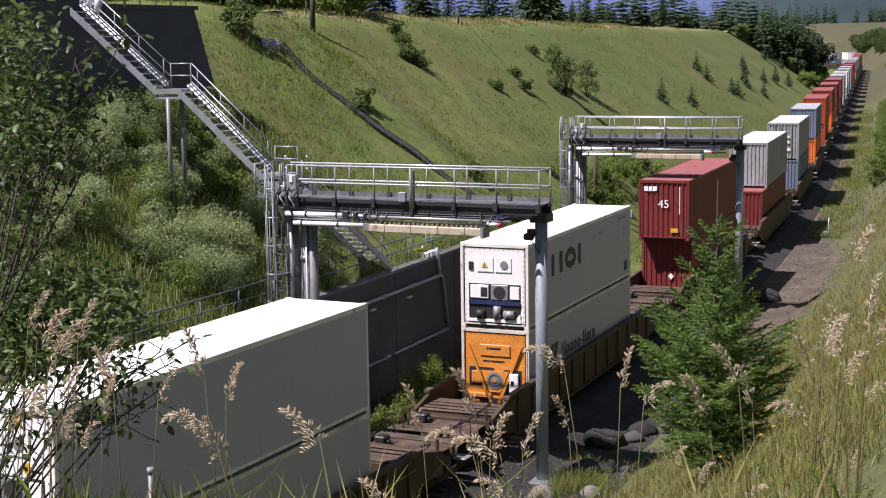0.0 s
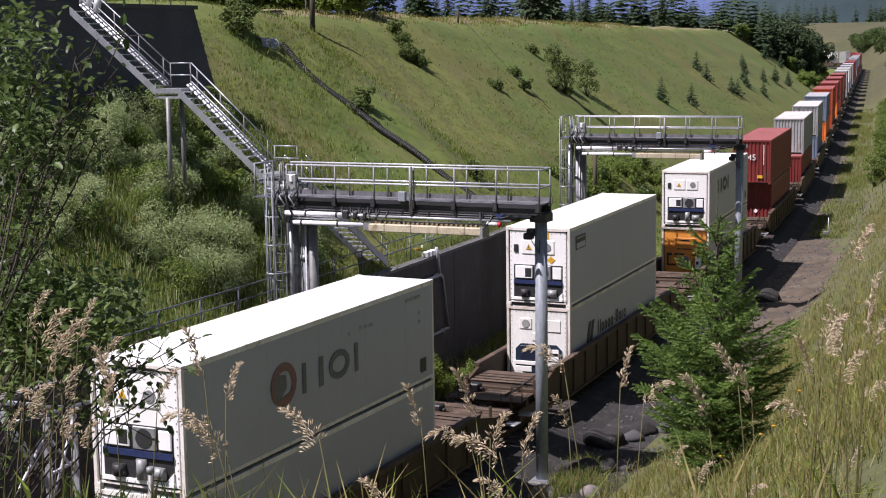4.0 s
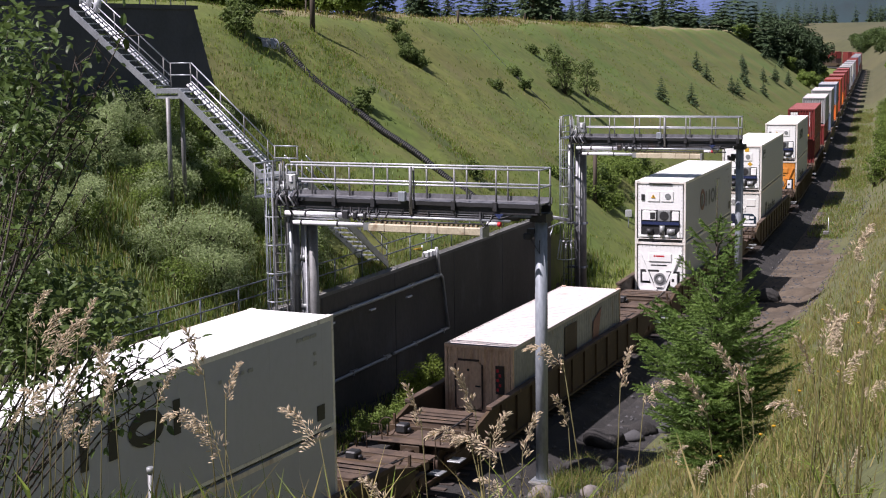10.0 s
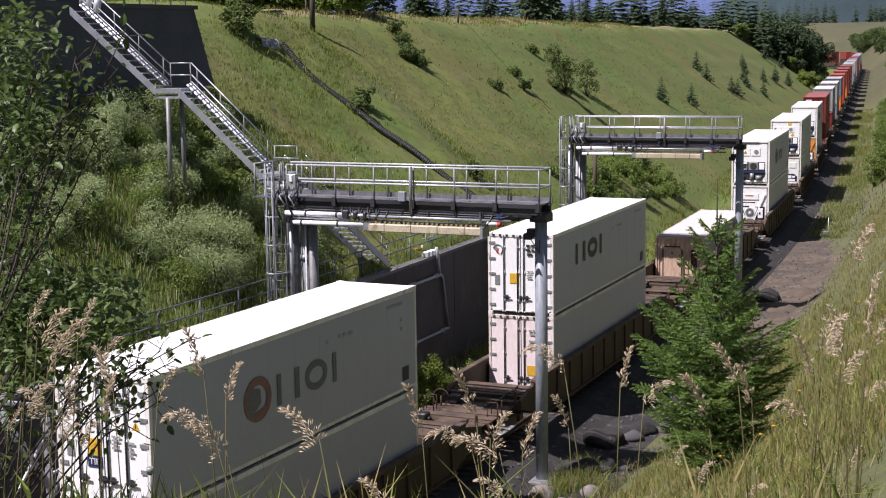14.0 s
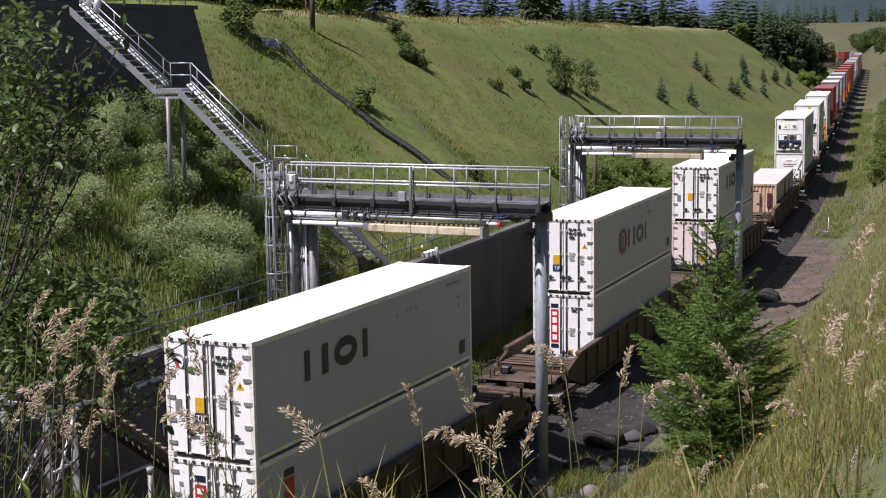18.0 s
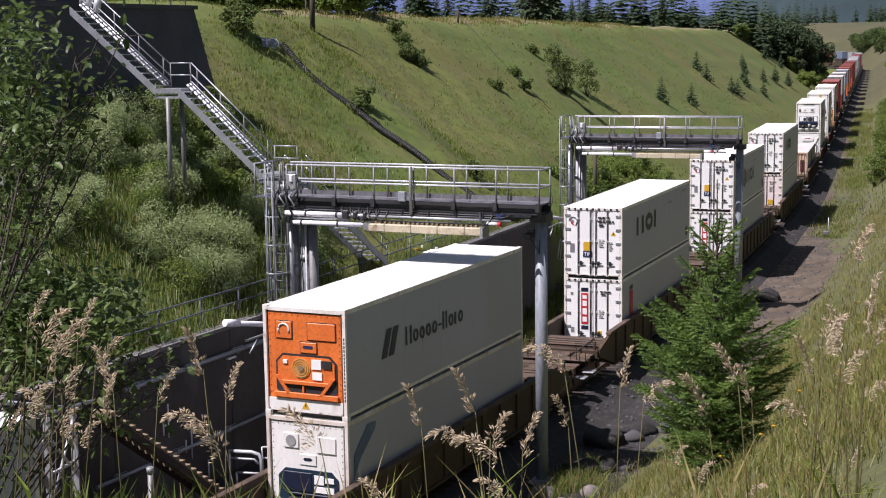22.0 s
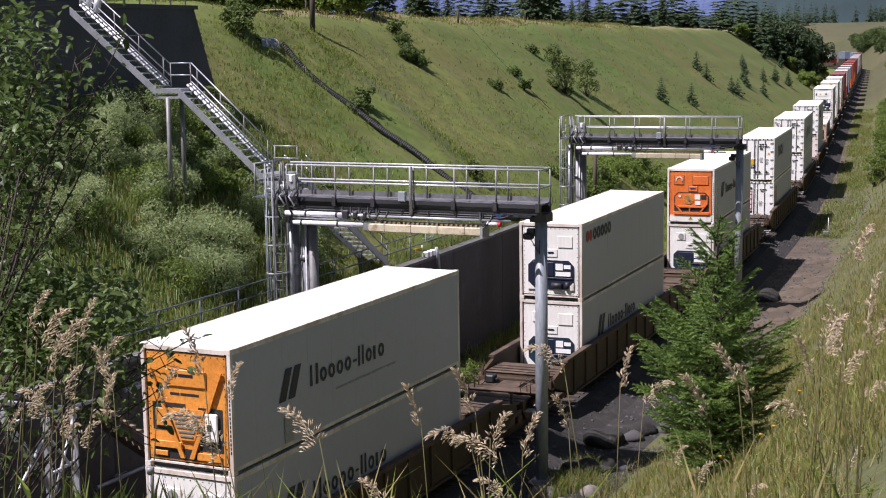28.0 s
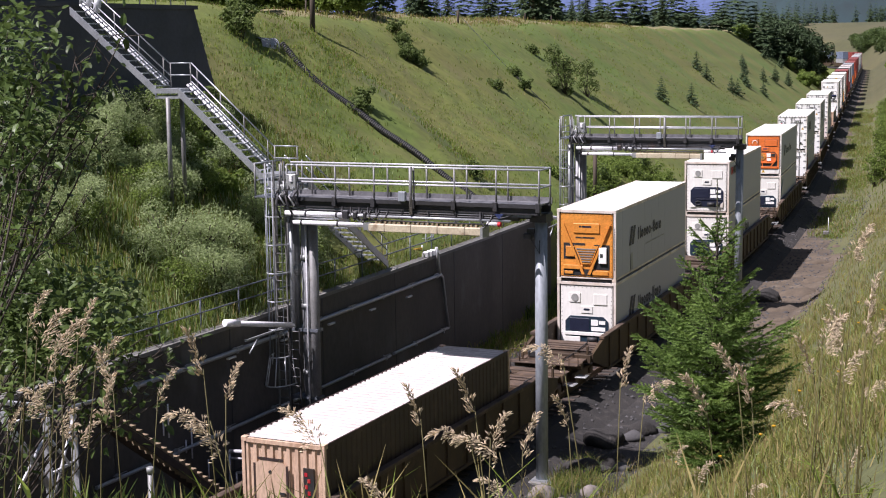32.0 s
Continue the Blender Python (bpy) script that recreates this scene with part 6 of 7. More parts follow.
MIX = [BLADE, DRYBLADE, PALELEAF]
blades("hillside_grass", scatter(9000, -4, 62, -25, -6.9, 1), 6, 0.03, 0.1, 0.03, MIX, "long green and straw-coloured grass on the slope", "grass", lean=0.9, mats=[0.8, 0.12, 0.08])
blades("crest_grass", scatter(2600, 34, 170, -31, -25.8, 31), 6, 0.08, 0.3, 0.05, [DRYBLADE, BLADE], "dry straw-coloured grass along the ridge crest", "grass", 0.3, mats=[0.6, 0.4])
blades("far_hillside_grass", scatter(4500, 58, 190, -27, -5.8, 2), 4, 0.05, 0.13, 0.06, MIX, "summer grass covering the far cutting slope", "grass", 0.4, lean=0.9, mats=[0.85, 0.12, 0.03])
blades("bank_grass", np.concatenate([scatter(7800, -22, 24, 5.3, 17, 3), scatter(6500, 24, 70, 7.0, 17, 33)]), 6, 0.08, 0.26, 0.02, [BANKBLADE, DRYBLADE, PALELEAF], "rough green and dry grass on the near bank", "grass", lean=0.7, mats=[0.5, 0.42, 0.08])
blades("near_bank_grass", np.concatenate([scatter(8000, -24, 8, 8, 17.5, 4), scatter(3500, -20, 2, 8.5, 15.5, 44)]), 8, 0.08, 0.3, 0.013, [BANKBLADE, DRYBLADE, PALELEAF], "rough tall grass on the near bank", "grass", 0.14, lean=0.7, mats=[0.48, 0.44, 0.08])
blades("far_bank_grass", scatter(5000, 66, 220, 5.4, 22, 5), 5, 0.15, 0.4, 0.05, MIX, "summer grass beside the line", "grass", 0.4, mats=[0.66, 0.28, 0.06])
blades("slope_weeds", scatter(9000, -5, 19, -14.8, -6.7, 12), 9, 0.1, 0.34, 0.03, [PALELEAF, MIDLEAF, BLADE, DRYBLADE], "tall pale weeds on the slope above the wall", "weeds", 0.25, mats=[0.3, 0.14, 0.42, 0.14])
blades("stair_side_weeds", scatter(2400, 15, 40, -20, -7, 52), 9, 0.04, 0.15, 0.035, [BLADE, DRYBLADE, MIDLEAF], "patchy weeds and dry stems on the slope beside the stair", "weeds", 0.3, lean=0.6, mats=[0.62, 0.2, 0.18])
blades("wall_foot_weeds", scatter(420, 4, 30, -6.0, -4.0, 6), 14, 0.12, 0.5, 0.03, [BLADE, DRYBLADE], "green and straw-coloured weeds along the wall foot", "weeds", 0.2, mats=[0.6, 0.4])
blades("left_verge_grass", scatter(1500, 36, 130, -6.8, -3.2, 38), 8, 0.12, 0.45, 0.04, MIX, "rough grass between slope and ballast", "grass", 0.3, mats=[0.8, 0.15, 0.05])
blades("verge_weeds", scatter(500, 30, 44, -7.5, -4.6, 8), 10, 0.3, 0.8, 0.05, [LEAF, BLADE], "green weeds beyond the wall end", "weeds", 0.25, mats=[0.6, 0.4])


def leaf_cloud(n, blobs, size, seed, flat=0.5):
    """Leaves scattered through overlapping blobs (x, y, z, r); returns vertices and faces."""
    r = np.random.RandomState(seed)
    w = np.array([b[3] ** 2 for b in blobs])
    pick = r.choice(len(blobs), n, p=w / w.sum())
    d = r.normal(0, 1, (n, 3))
    d /= np.linalg.norm(d, axis=1)[:, None]
    rad = r.uniform(0.25, 1.08, n) ** 0.5
    bl = np.array(blobs)[pick]
    c = bl[:, :3] + d * (rad * bl[:, 3])[:, None] * np.array([1, 1, 0.85])
    nrm = d * 0.6 + r.normal(0, 0.6, (n, 3)) + np.array([0, 0, flat])
    nrm /= np.linalg.norm(nrm, axis=1)[:, None]
    u = np.cross(nrm, r.normal(0, 1, (n, 3)))
    u /= np.linalg.norm(u, axis=1)[:, None]
    v = np.cross(nrm, u)
    s = (size * r.uniform(0.6, 1.3, n))[:, None]
    V = np.stack([c - u * s, c + v * s * 0.45 + nrm * s * 0.12, c + u * s, c - v * s * 0.45 + nrm * s * 0.12], 1).reshape(-1, 3)
    i = np.arange(n) * 4
    return V, np.stack([i, i + 1, i + 2, i + 3], 1).tolist()


def bush_meshes(seed, r, h, n, size):
    q = random.Random(seed)
    bl = [(q.uniform(-r, r) * 0.65, q.uniform(-r, r) * 0.65, h * q.uniform(0.25, 0.85), r * q.uniform(0.3, 0.5)) for _ in range(9)] + [(0, 0, h * 0.45, r * 0.6)]
    return bl, leaf_cloud(n, bl, size, seed)


BUSH = {}


def bush(key, m, leaf, r, h, n, size, label, group, name="shrub", cat="shrub"):
    k = (key, leaf.name)
    if k not in BUSH:
        bl, (V, F) = bush_meshes(key, r, h, n, size)
        g = empty(name, m, label, cat, group)
        tagged(part("stem_growth", T([[(0, 0, -0.2), (b[0] * 0.4, b[1] * 0.4, b[2] * 0.5), (b[0], b[1], b[2])] for b in bl], (0.035 * r, 0.012 * r), 5), BARK, g), kind="stuff")
        raw("foliage", V, F, leaf, g)
        BUSH[k] = g
        return g
    g = copy_thing(BUSH[k], m)
    return g


def turned(p, scale=1.0, tilt=0.0):
    return Matrix.Translation(p) @ Matrix.Rotation(RNG.uniform(0, 6.28), 4, "Z")


# shrubs on the slope between wall and bunker
for i in range(62):
    s, o = RNG.uniform(-4, 14), RNG.uniform(-14.2, -7.6)
    pale = RNG.random() < 0.72
    kk = RNG.randrange(3)
    bush(20 + kk, turned(ground(s, o) - Vector((0, 0, 0.15))), PALELEAF if pale else MIDLEAF, (0.95, 1.25, 0.75)[kk], (1.3, 1.7, 1.0)[kk], (2200, 3000, 1500)[kk], 0.046,
         "pale feathery shrub on the grassy slope" if pale else "dark green leafy shrub on the grassy slope", "slope shrubs")
for i in range(34):
    s = RNG.uniform(52, 76)
    o = RNG.uniform(-12.4, -9.0) + 0.07 * (s - 52)
    bush(31 + i % 2, turned(ground(s, o) - Vector((0, 0, 0.2))), MIDLEAF if i % 5 else LEAF, 1.0, 1.3, 1000, 0.09, "green leafy shrub low on the slope", "lower slope shrubs")
for s, o, kk in ((25.9, -18.9, 41), (26.6, -19.6, 41),  (80.5, -17.4, 44), (83, -18.5, 44), (87.2, -17.0, 44), (66, -19, 43), (88, -22, 43), (13.4, -13.7, 42), (32, -9.5, 43), (17, -10, 43), (59.4, -24.6, 43), (58.5, -23.6, 43), (57.6, -23.3, 43), (57.0, -22.6, 43), (56.4, -22.0, 43), (56.2, -21.4, 43), (55.6, -22.3, 43), (73.6, -19.8, 43), (72.0, -18.7, 43), (30.0, -14.6, 43), (28.6, -14.0, 43), (79.6, -18.0, 43), (81, -17.2, 43)):
    big = {41: (0.85, 2.1, 1100), 42: (0.9, 2.4, 500), 43: (0.7, 1.0, 600), 44: (1.2, 3.4, 1300)}[kk]
    bush(kk, turned(ground(s, o) - Vector((0, 0, 0.1))), SHADELEAF, big[0], big[1], big[2], 0.1, "small dark green bush on the cutting slope", "cutting bushes", "bush", "bush")


def conifer_mesh(seed, h, r, layers, per, broad):
    """Needle sprays in drooping whorls round a thin trunk."""
    q = np.random.RandomState(seed)
    V, F = [], []
    for i in range(layers):
        f = i / (layers - 1)
        z = h * (0.08 + 0.9 * f)
        R = r * (1 - f) ** 0.8 * q.uniform(0.75, 1.15) + 0.12
        for j in range(per):
            a = 2 * math.pi * (j + q.uniform(0, 0.9)) / per
            L = R * q.uniform(0.55, 1.12)
            dx, dy = math.cos(a), math.sin(a)
            drop = L * q.uniform(0.12, 0.4)
            for k in range(4):
                t0 = L * (0.2 + 0.2 * k)
                wd = broad * L * (0.5 - 0.09 * k) * q.uniform(0.7, 1.3)
                c = np.array([dx * t0, dy * t0, z - drop * (t0 / L)])
                n = len(V)
                ln = L * 0.34
                jz = q.normal(0, 0.05 * L)
                V += [c + [-dy * 0.05, dx * 0.05, 0.04], c + [dx * ln * 0.5 - dy * wd, dy * ln * 0.5 + dx * wd, -0.12 * L + jz], c + [dx * ln, dy * ln, -drop * 0.3], c + [dx * ln * 0.5 + dy * wd, dy * ln * 0.5 - dx * wd, -0.12 * L - jz]]
                F.append((n, n + 1, n + 2, n + 3))
    return V, F


CON = []


def conifer(i, m, label, group):
    if i >= len(CON):
        h, r = ((11, 2.0), (9, 1.9), (13, 2.3), (7, 1.6), (3.2, 1.1))[i]
        g = empty("conifer", m, label, "tree", group)
        part("trunk", T([[(0, 0, -0.4), (0.05, 0, h * 0.5), (0, 0, h)]], (0.02 * h, 0.01), 7), BARK, g)
        V, F = conifer_mesh(50 + i, h, r, (34, 28, 38, 24, 16)[i], 9, 0.55)
        raw("crown", V, F, DARKNEEDLE, g)
        CON.append(g)
        return g
    g = copy_thing(CON[i], m)
    return tagged(g, label, "tree", group)


CL_ = "dark green conifer on the ridge above the cutting"
for i in range(5):
    conifer(i, turned(ground(140 + 9 * i, -34 - i)), CL_ if i < 4 else "small dark conifer growing on the cutting slope", "ridge conifers" if i < 4 else "slope conifers")
for i in range(95):
    s = RNG.uniform(40, 330)
    o = -RNG.uniform(38, 120)
    if 76 < s < 104 and RNG.random() < 0.8:
        continue
    conifer(RNG.randrange(4), turned(ground(s, o) - Vector((0, 0, RNG.uniform(0, 3)))), CL_, "ridge conifers")
for s, o in ((116.5, -15.0), (130.2, -13.5), (175, -13.2), (178, -12.6), (198, -13.1), (201, -13.8), (223, -15.6), (206, -11.0), (170, -17.6), (166, -15.8), (291, -16.9), (234, -13.1), (264, -10.3), (230, -16.5), (300, -14), (310, -17), (250, -12)):
    conifer(4, turned(ground(s, o) - Vector((0, 0, 0.7 if s < 240 else 0.0))), "small dark conifer growing on the cutting slope", "slope conifers")
for i in range(26):
    conifer(RNG.randrange(4), turned(ground(RNG.uniform(318, 392), -RNG.uniform(9, 20)) - Vector((0, 0, RNG.uniform(0, 2)))), "dark conifer in a clump beside the far bend", "bend conifers")


def broadleaf(key, m, h, r, leaf, label, group, n=2600):
    k = ("tree", key)
    if k in BUSH:
        return tagged(copy_thing(BUSH[k], m), label, "tree", group)
    q = random.Random(key)
    bl = [(q.uniform(-r, r) * 0.7, q.uniform(-r, r) * 0.7, h * q.uniform(0.3, 0.9), r * q.uniform(0.28, 0.45)) for _ in range(14)]
    g = empty("broadleaf_tree", m, label, "tree", group)
    part("trunk", T([[(0, 0, -0.4), (0.1, 0, h * 0.4), (0, 0.1, h * 0.7)]], (0.025 * h, 0.04), 7), BARK, g)
    tagged(part("limb_growth", T([[(0.05, 0, h * 0.25), (b[0] * 0.5, b[1] * 0.5, b[2] * 0.75), (b[0], b[1], b[2])] for b in bl], (0.06, 0.015), 5), BARK, g), kind="stuff")
    V, F = leaf_cloud(n, bl, 0.2 if h < 6 else 0.38, key)
    raw("crown", V, F, leaf, g)
    BUSH[k] = g
    return g


for i in range(36):
    broadleaf(71 + i % 3, turned(ground(RNG.uniform(30, 70), -RNG.uniform(28, 38)) - Vector((0, 0, 0.5))), 4.2, 2.2, MIDLEAF, "dark leafy tree on the ridge top", "ridge trees")
for i in range(22):
    broadleaf(71 + i % 3, turned(ground(RNG.uniform(300, 400), -RNG.uniform(6.5, 24)) - Vector((0, 0, 1.0))), 4.2, 2.2, MIDLEAF, "dark leafy tree beside the far bend", "bend trees")
for i in range(30):
    s = RNG.uniform(88, 190)
    bush(44, turned(ground(s, 6.6 + 0.012 * (s - 90) + RNG.uniform(0.1, 2.2)) - Vector((0, 0, 0.5))), MIDLEAF, 1.2, 3.4, 1300, 0.1, "dark green bush beside the line", "line bushes", "bush", "bush")
for i in range(13):
    broadleaf(81 + i % 2, turned(ground(RNG.uniform(318, 372), -RNG.uniform(9, 17)) - Vector((0, 0, 1.8))), 11.0, 4.6, DARKNEEDLE, "large dark tree beside the far bend", "bend trees", 3000)
for s, o in ((96, 9.2), (100, 8.6), (104, 9.4), (92, 10.2), (112, 8.8)):
    bush(44, turned(ground(s, o) - Vector((0, 0, 0.3))), MIDLEAF, 1.2, 3.4, 1300, 0.1, "dark green bush beside the line", "line bushes", "bush", "bush")
for i in range(38):
    s = RNG.uniform(88, 420)
    broadleaf(71 + i % 3, turned(ground(s, RNG.uniform(10.5, 18)) - Vector((0, 0, 1.6))), 4.2, 2.2, MIDLEAF, "green leafy bush on the bank beside the line", "bank bushes")
for i in range(44):
    broadleaf(91 + i % 2, turned(ground(RNG.uniform(582, 632), RNG.uniform(14, 60)) - Vector((0, 0, 3.2))), 7.5, 5.0, LEAF, "dark leafy tree on the far meadow edge", "meadow trees")


def far_hills():
    for d, base, seed, up in ((2600, 60, 3, 40), (4200, 215, 5, 38)):
        V, F = [], []
        n = 120
        for i in range(n + 1):
            a = radians(-60 + 130 * i / n)
            hz = base + up * (math.sin(i * 0.21 + seed) + 0.5 * math.sin(i * 0.57 + 2 * seed) + 0.12 * math.sin(i * 2.9))
            if d < 3000:
                hz = 10 + 190 * min(1, max(0, (a - radians(10.5)) / radians(3.5))) + 9 * math.sin(i * 1.9) + 5 * math.sin(i * 4.3)
            V += [(d * math.sin(a), d * math.cos(a), -60), (d * math.sin(a) * 1.1, d * math.cos(a) * 1.1, hz + 60), (d * math.sin(a) * 1.5, d * math.cos(a) * 1.5, -60)]
        for i in range(n):
            F += [(i * 3, i * 3 + 3, i * 3 + 4, i * 3 + 1), (i * 3 + 1, i * 3 + 4, i * 3 + 5, i * 3 + 2)]
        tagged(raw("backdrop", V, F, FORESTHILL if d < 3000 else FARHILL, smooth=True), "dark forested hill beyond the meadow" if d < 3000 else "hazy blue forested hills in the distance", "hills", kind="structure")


far_hills()


def far_forest():
    V, F = [], []
    q = np.random.RandomState(9)
    for i in range(420):
        a, d = radians(q.uniform(-3, 21)), q.uniform(560, 1100)
        if i % 3 == 0:
            a, d = radians(q.uniform(-1, 13.5)), q.uniform(330, 520)
        x, y = d * math.sin(a), d * math.cos(a)
        j = int(np.argmin((TX - x) ** 2 + (TY - y) ** 2))
        h_ = float(heading(TS[j]))
        o = (x - TX[j]) * math.cos(h_) - (y - TY[j]) * math.sin(h_)
        if abs(o) < 14 or (a > radians(14.2) and d < 900):
            continue
        z = max(float(hill(TS[j], o)), 4.0) + GRADE * TS[j]
        v, f = conifer_mesh(900 + i % 7, q.uniform(9, 19), q.uniform(2.6, 4.0), 17, 7, 1.0)
        k = len(V)
        V += [(p[0] + x, p[1] + y, p[2] + z - 1) for p in v]
        F += [tuple(k + e for e in t) for t in f]
    tagged(raw("far_forest", V, F, DARKNEEDLE), "dark conifer forest beyond the cutting", "forest", kind="stuff")


far_forest()

# ---------------- young spruce on the bank ----------------


def spruce(m, h=5.95, r=1.75, seed=5):
    q = np.random.RandomState(seed)
    g = empty("young_spruce", m, "young bright green spruce with open whorled branches on the bank", "tree")
    part("trunk", T([[(0, 0, -0.5), (0.02, 0.01, h * 0.5), (0, 0, h)]], (0.075, 0.008), 8), BARK, g)
    V, F, axes = [], [], []

    def needles(a, b, n, ln):
        a, b = np.array(a), np.array(b)
        d = b - a
        L = np.linalg.norm(d)
        d = d / L
        t = q.uniform(0, 1, n)
        p = a + np.outer(t, b - a)
        rnd = q.normal(0, 1, (n, 3))
        rnd -= np.outer(rnd @ d, d)
        rnd /= np.linalg.norm(rnd, axis=1)[:, None]
        tip = p + (rnd * 0.8 + d * 0.75) * (ln * q.uniform(0.7, 1.2, n))[:, None]
        w = np.cross(rnd, d) * 0.0095
        i0 = sum(len(x) for x in V)
        V.append(np.stack([p - w, p + w, tip], 1).reshape(-1, 3))
        F.extend((i0 + np.arange(n * 3).reshape(-1, 3)).tolist())
    lv = 26
    for i in range(lv):
        f = (i + q.uniform(-0.2, 0.2)) / lv
        z = 0.15 + 4.9 * f
        R = float(np.interp(z, (0, 0.8, 2.2, 3.0, 3.9, 4.6, 5.1), (1.4, 1.6, 1.38, 1.02, 0.72, 0.5, 0.3)))
        nb = 8 if z < 2.6 else 6 if z < 3.4 else 3
        for j in range(nb):
            a = 2 * math.pi * (j + q.uniform(0, 0.8)) / nb + i
            L = R * q.uniform(0.5, 1.2)
            dx, dy = math.cos(a), math.sin(a)
            rise = 0.68 + 0.4 * f
            pts = [np.array([dx * L * t, dy * L * t, z + L * (rise * t - 0.25 * t * t * (1 - f))]) for t in (0, 0.35, 0.7, 1.0)]
            axes.append([tuple(p) for p in pts])
            needles(pts[2], pts[3], int(110 * L) + 24, 0.05)
            needles(pts[1], pts[2], int(90 * L) + 16, 0.05)
            nt = int(L * 13) + 3
            for k in range(nt):
                t = 0.2 + 0.75 * (k + q.uniform(0, 0.6)) / nt
                seg = min(2, int(t / 0.35))
                lo = (0, 0.35, 0.7)[seg]
                hi = (0.35, 0.7, 1.0)[seg]
                p = pts[seg] + (pts[seg + 1] - pts[seg]) * ((t - lo) / (hi - lo))
                sd = 1 if k % 2 else -1
                tl = L * 0.42 * (1.1 - t) + 0.07
                e = p + np.array([(dx * 0.7 - dy * sd * 0.75) * tl, (dy * 0.7 + dx * sd * 0.75) * tl, tl * q.uniform(-0.05, 0.42)])
                needles(p, e, int(120 * tl) + 14, 0.048)
    for k in range(5):
        needles((0, 0, h * (0.8 + 0.04 * k)), (0, 0, h * (0.84 + 0.04 * k)), 26, 0.04)
    tagged(part("branchwork", T(axes, (0.016, 0.004), 4, cap=False), BARK, g), kind="stuff")
    raw("needles", np.concatenate(V), F, NEEDLE, g)
    return g


spruce(Matrix.Translation(ground(-7.1, 11.9)))

# ---------------- tall grass before the tripod ----------------
SEEDM = {}


def seed_head(v):
    """A nodding plume of small spikelets about 0.2 m long; v picks one of several."""
    if v in SEEDM:
        return SEEDM[v]
    q = np.random.RandomState(200 + v)
    V, F = [], []
    droop = (0.25, 0.6, 1.0, 0.45)[v]
    open_ = (0.14, 0.3, 0.24, 0.1)[v]

    def axis(t):
        return np.array([droop * 0.13 * t * t, 0, 0.2 * t - droop * 0.07 * t * t * t])
    side = q.uniform(-0.5, 0.5)
    for i in range(30):
        t = 0.02 + 0.98 * i / 29
        a = side + q.normal(0, 0.9) + (math.pi if i % 4 == 3 else 0)
        L = 0.2 * open_ * (1.2 - t) * q.uniform(0.6, 1.3) + 0.014
        b = axis(t)
        e = b + np.array([math.cos(a) * L * 0.8 + droop * 0.025, math.sin(a) * L * 0.8, L * (0.55 - 0.5 * droop)])
        for k in range(5):
            f = 0.3 + 0.175 * k
            c = b + (e - b) * f + q.normal(0, 0.003, 3) - np.array([0, 0, 0.25 * L * f * f])
            d = np.array([math.cos(a) * 0.55 + droop * 0.5 * t, math.sin(a) * 0.55, 0.75 - 0.8 * f * droop]) + q.normal(0, 0.12, 3)
            d /= np.linalg.norm(d)
            u = np.cross(d, q.normal(0, 1, 3))
            u /= np.linalg.norm(u)
            w = np.cross(d, u)
            ln, r = q.uniform(0.011, 0.016), q.uniform(0.0023, 0.0033)
            n = len(V)
            V += [c - d * ln, c + u * r, c + w * r, c - u * r, c - w * r, c + d * ln]
            F += [(n, n + 2, n + 1), (n, n + 3, n + 2), (n, n + 4, n + 3), (n, n + 1, n + 4), (n + 5, n + 1, n + 2), (n + 5, n + 2, n + 3), (n + 5, n + 3, n + 4), (n + 5, n + 4, n + 1)]
    me = bpy.data.meshes.new("seed_head")
    me.from_pydata([tuple(p) for p in V], [], F)
    me.materials.append(SEED)
    SEEDM[v] = me
    return me


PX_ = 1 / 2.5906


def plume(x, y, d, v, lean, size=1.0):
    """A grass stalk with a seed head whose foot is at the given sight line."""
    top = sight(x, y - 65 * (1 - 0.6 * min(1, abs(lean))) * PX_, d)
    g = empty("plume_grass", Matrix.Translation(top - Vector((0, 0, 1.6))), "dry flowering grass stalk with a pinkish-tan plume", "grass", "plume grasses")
    bx = -lean * 0.35
    part("stalk", T([[(bx, 0.02, -0.2), (bx * 0.8, 0.01, 0.7), (bx * 0.35, 0, 1.25), (0, 0, 1.62)]], (0.0032, 0.0016), 5), STALK, g)
    hd = link("plume", seed_head(v), g, "pinkish-tan seed plume")
    size *= RNG.uniform(0.6, 0.82)
    hd.matrix_basis = Matrix.LocRotScale((0, 0, 1.6), Euler((RNG.uniform(-0.15, 0.15), abs(lean) * 0.9, RNG.uniform(-0.4, 0.4) + (math.pi if lean < 0 else 0))), (size * 0.8, size * 0.8, size * 1.12))
    bm = bmesh.new()
    for k in range(2):
        a, z = RNG.uniform(0, 6.28), RNG.uniform(0.2, 0.9)
        p0 = Vector((bx * 0.8, 0, z))
        dr = Vector((math.cos(a), math.sin(a), 0))
        sd = Vector((-dr.y, dr.x, 0)) * 0.006
        q = [p0 - sd, p0 + sd, p0 + dr * 0.12 + Vector((0, 0, 0.22)) + sd, p0 + dr * 0.12 + Vector((0, 0, 0.22)) - sd, p0 + dr * 0.3 + Vector((0, 0, 0.25))]
        vs = [bm.verts.new(p) for p in q]
        bm.faces.new(vs[:4])
        bm.faces.new((vs[3], vs[2], vs[4]))
    part("leaf_blade", bm, BLADE, g)


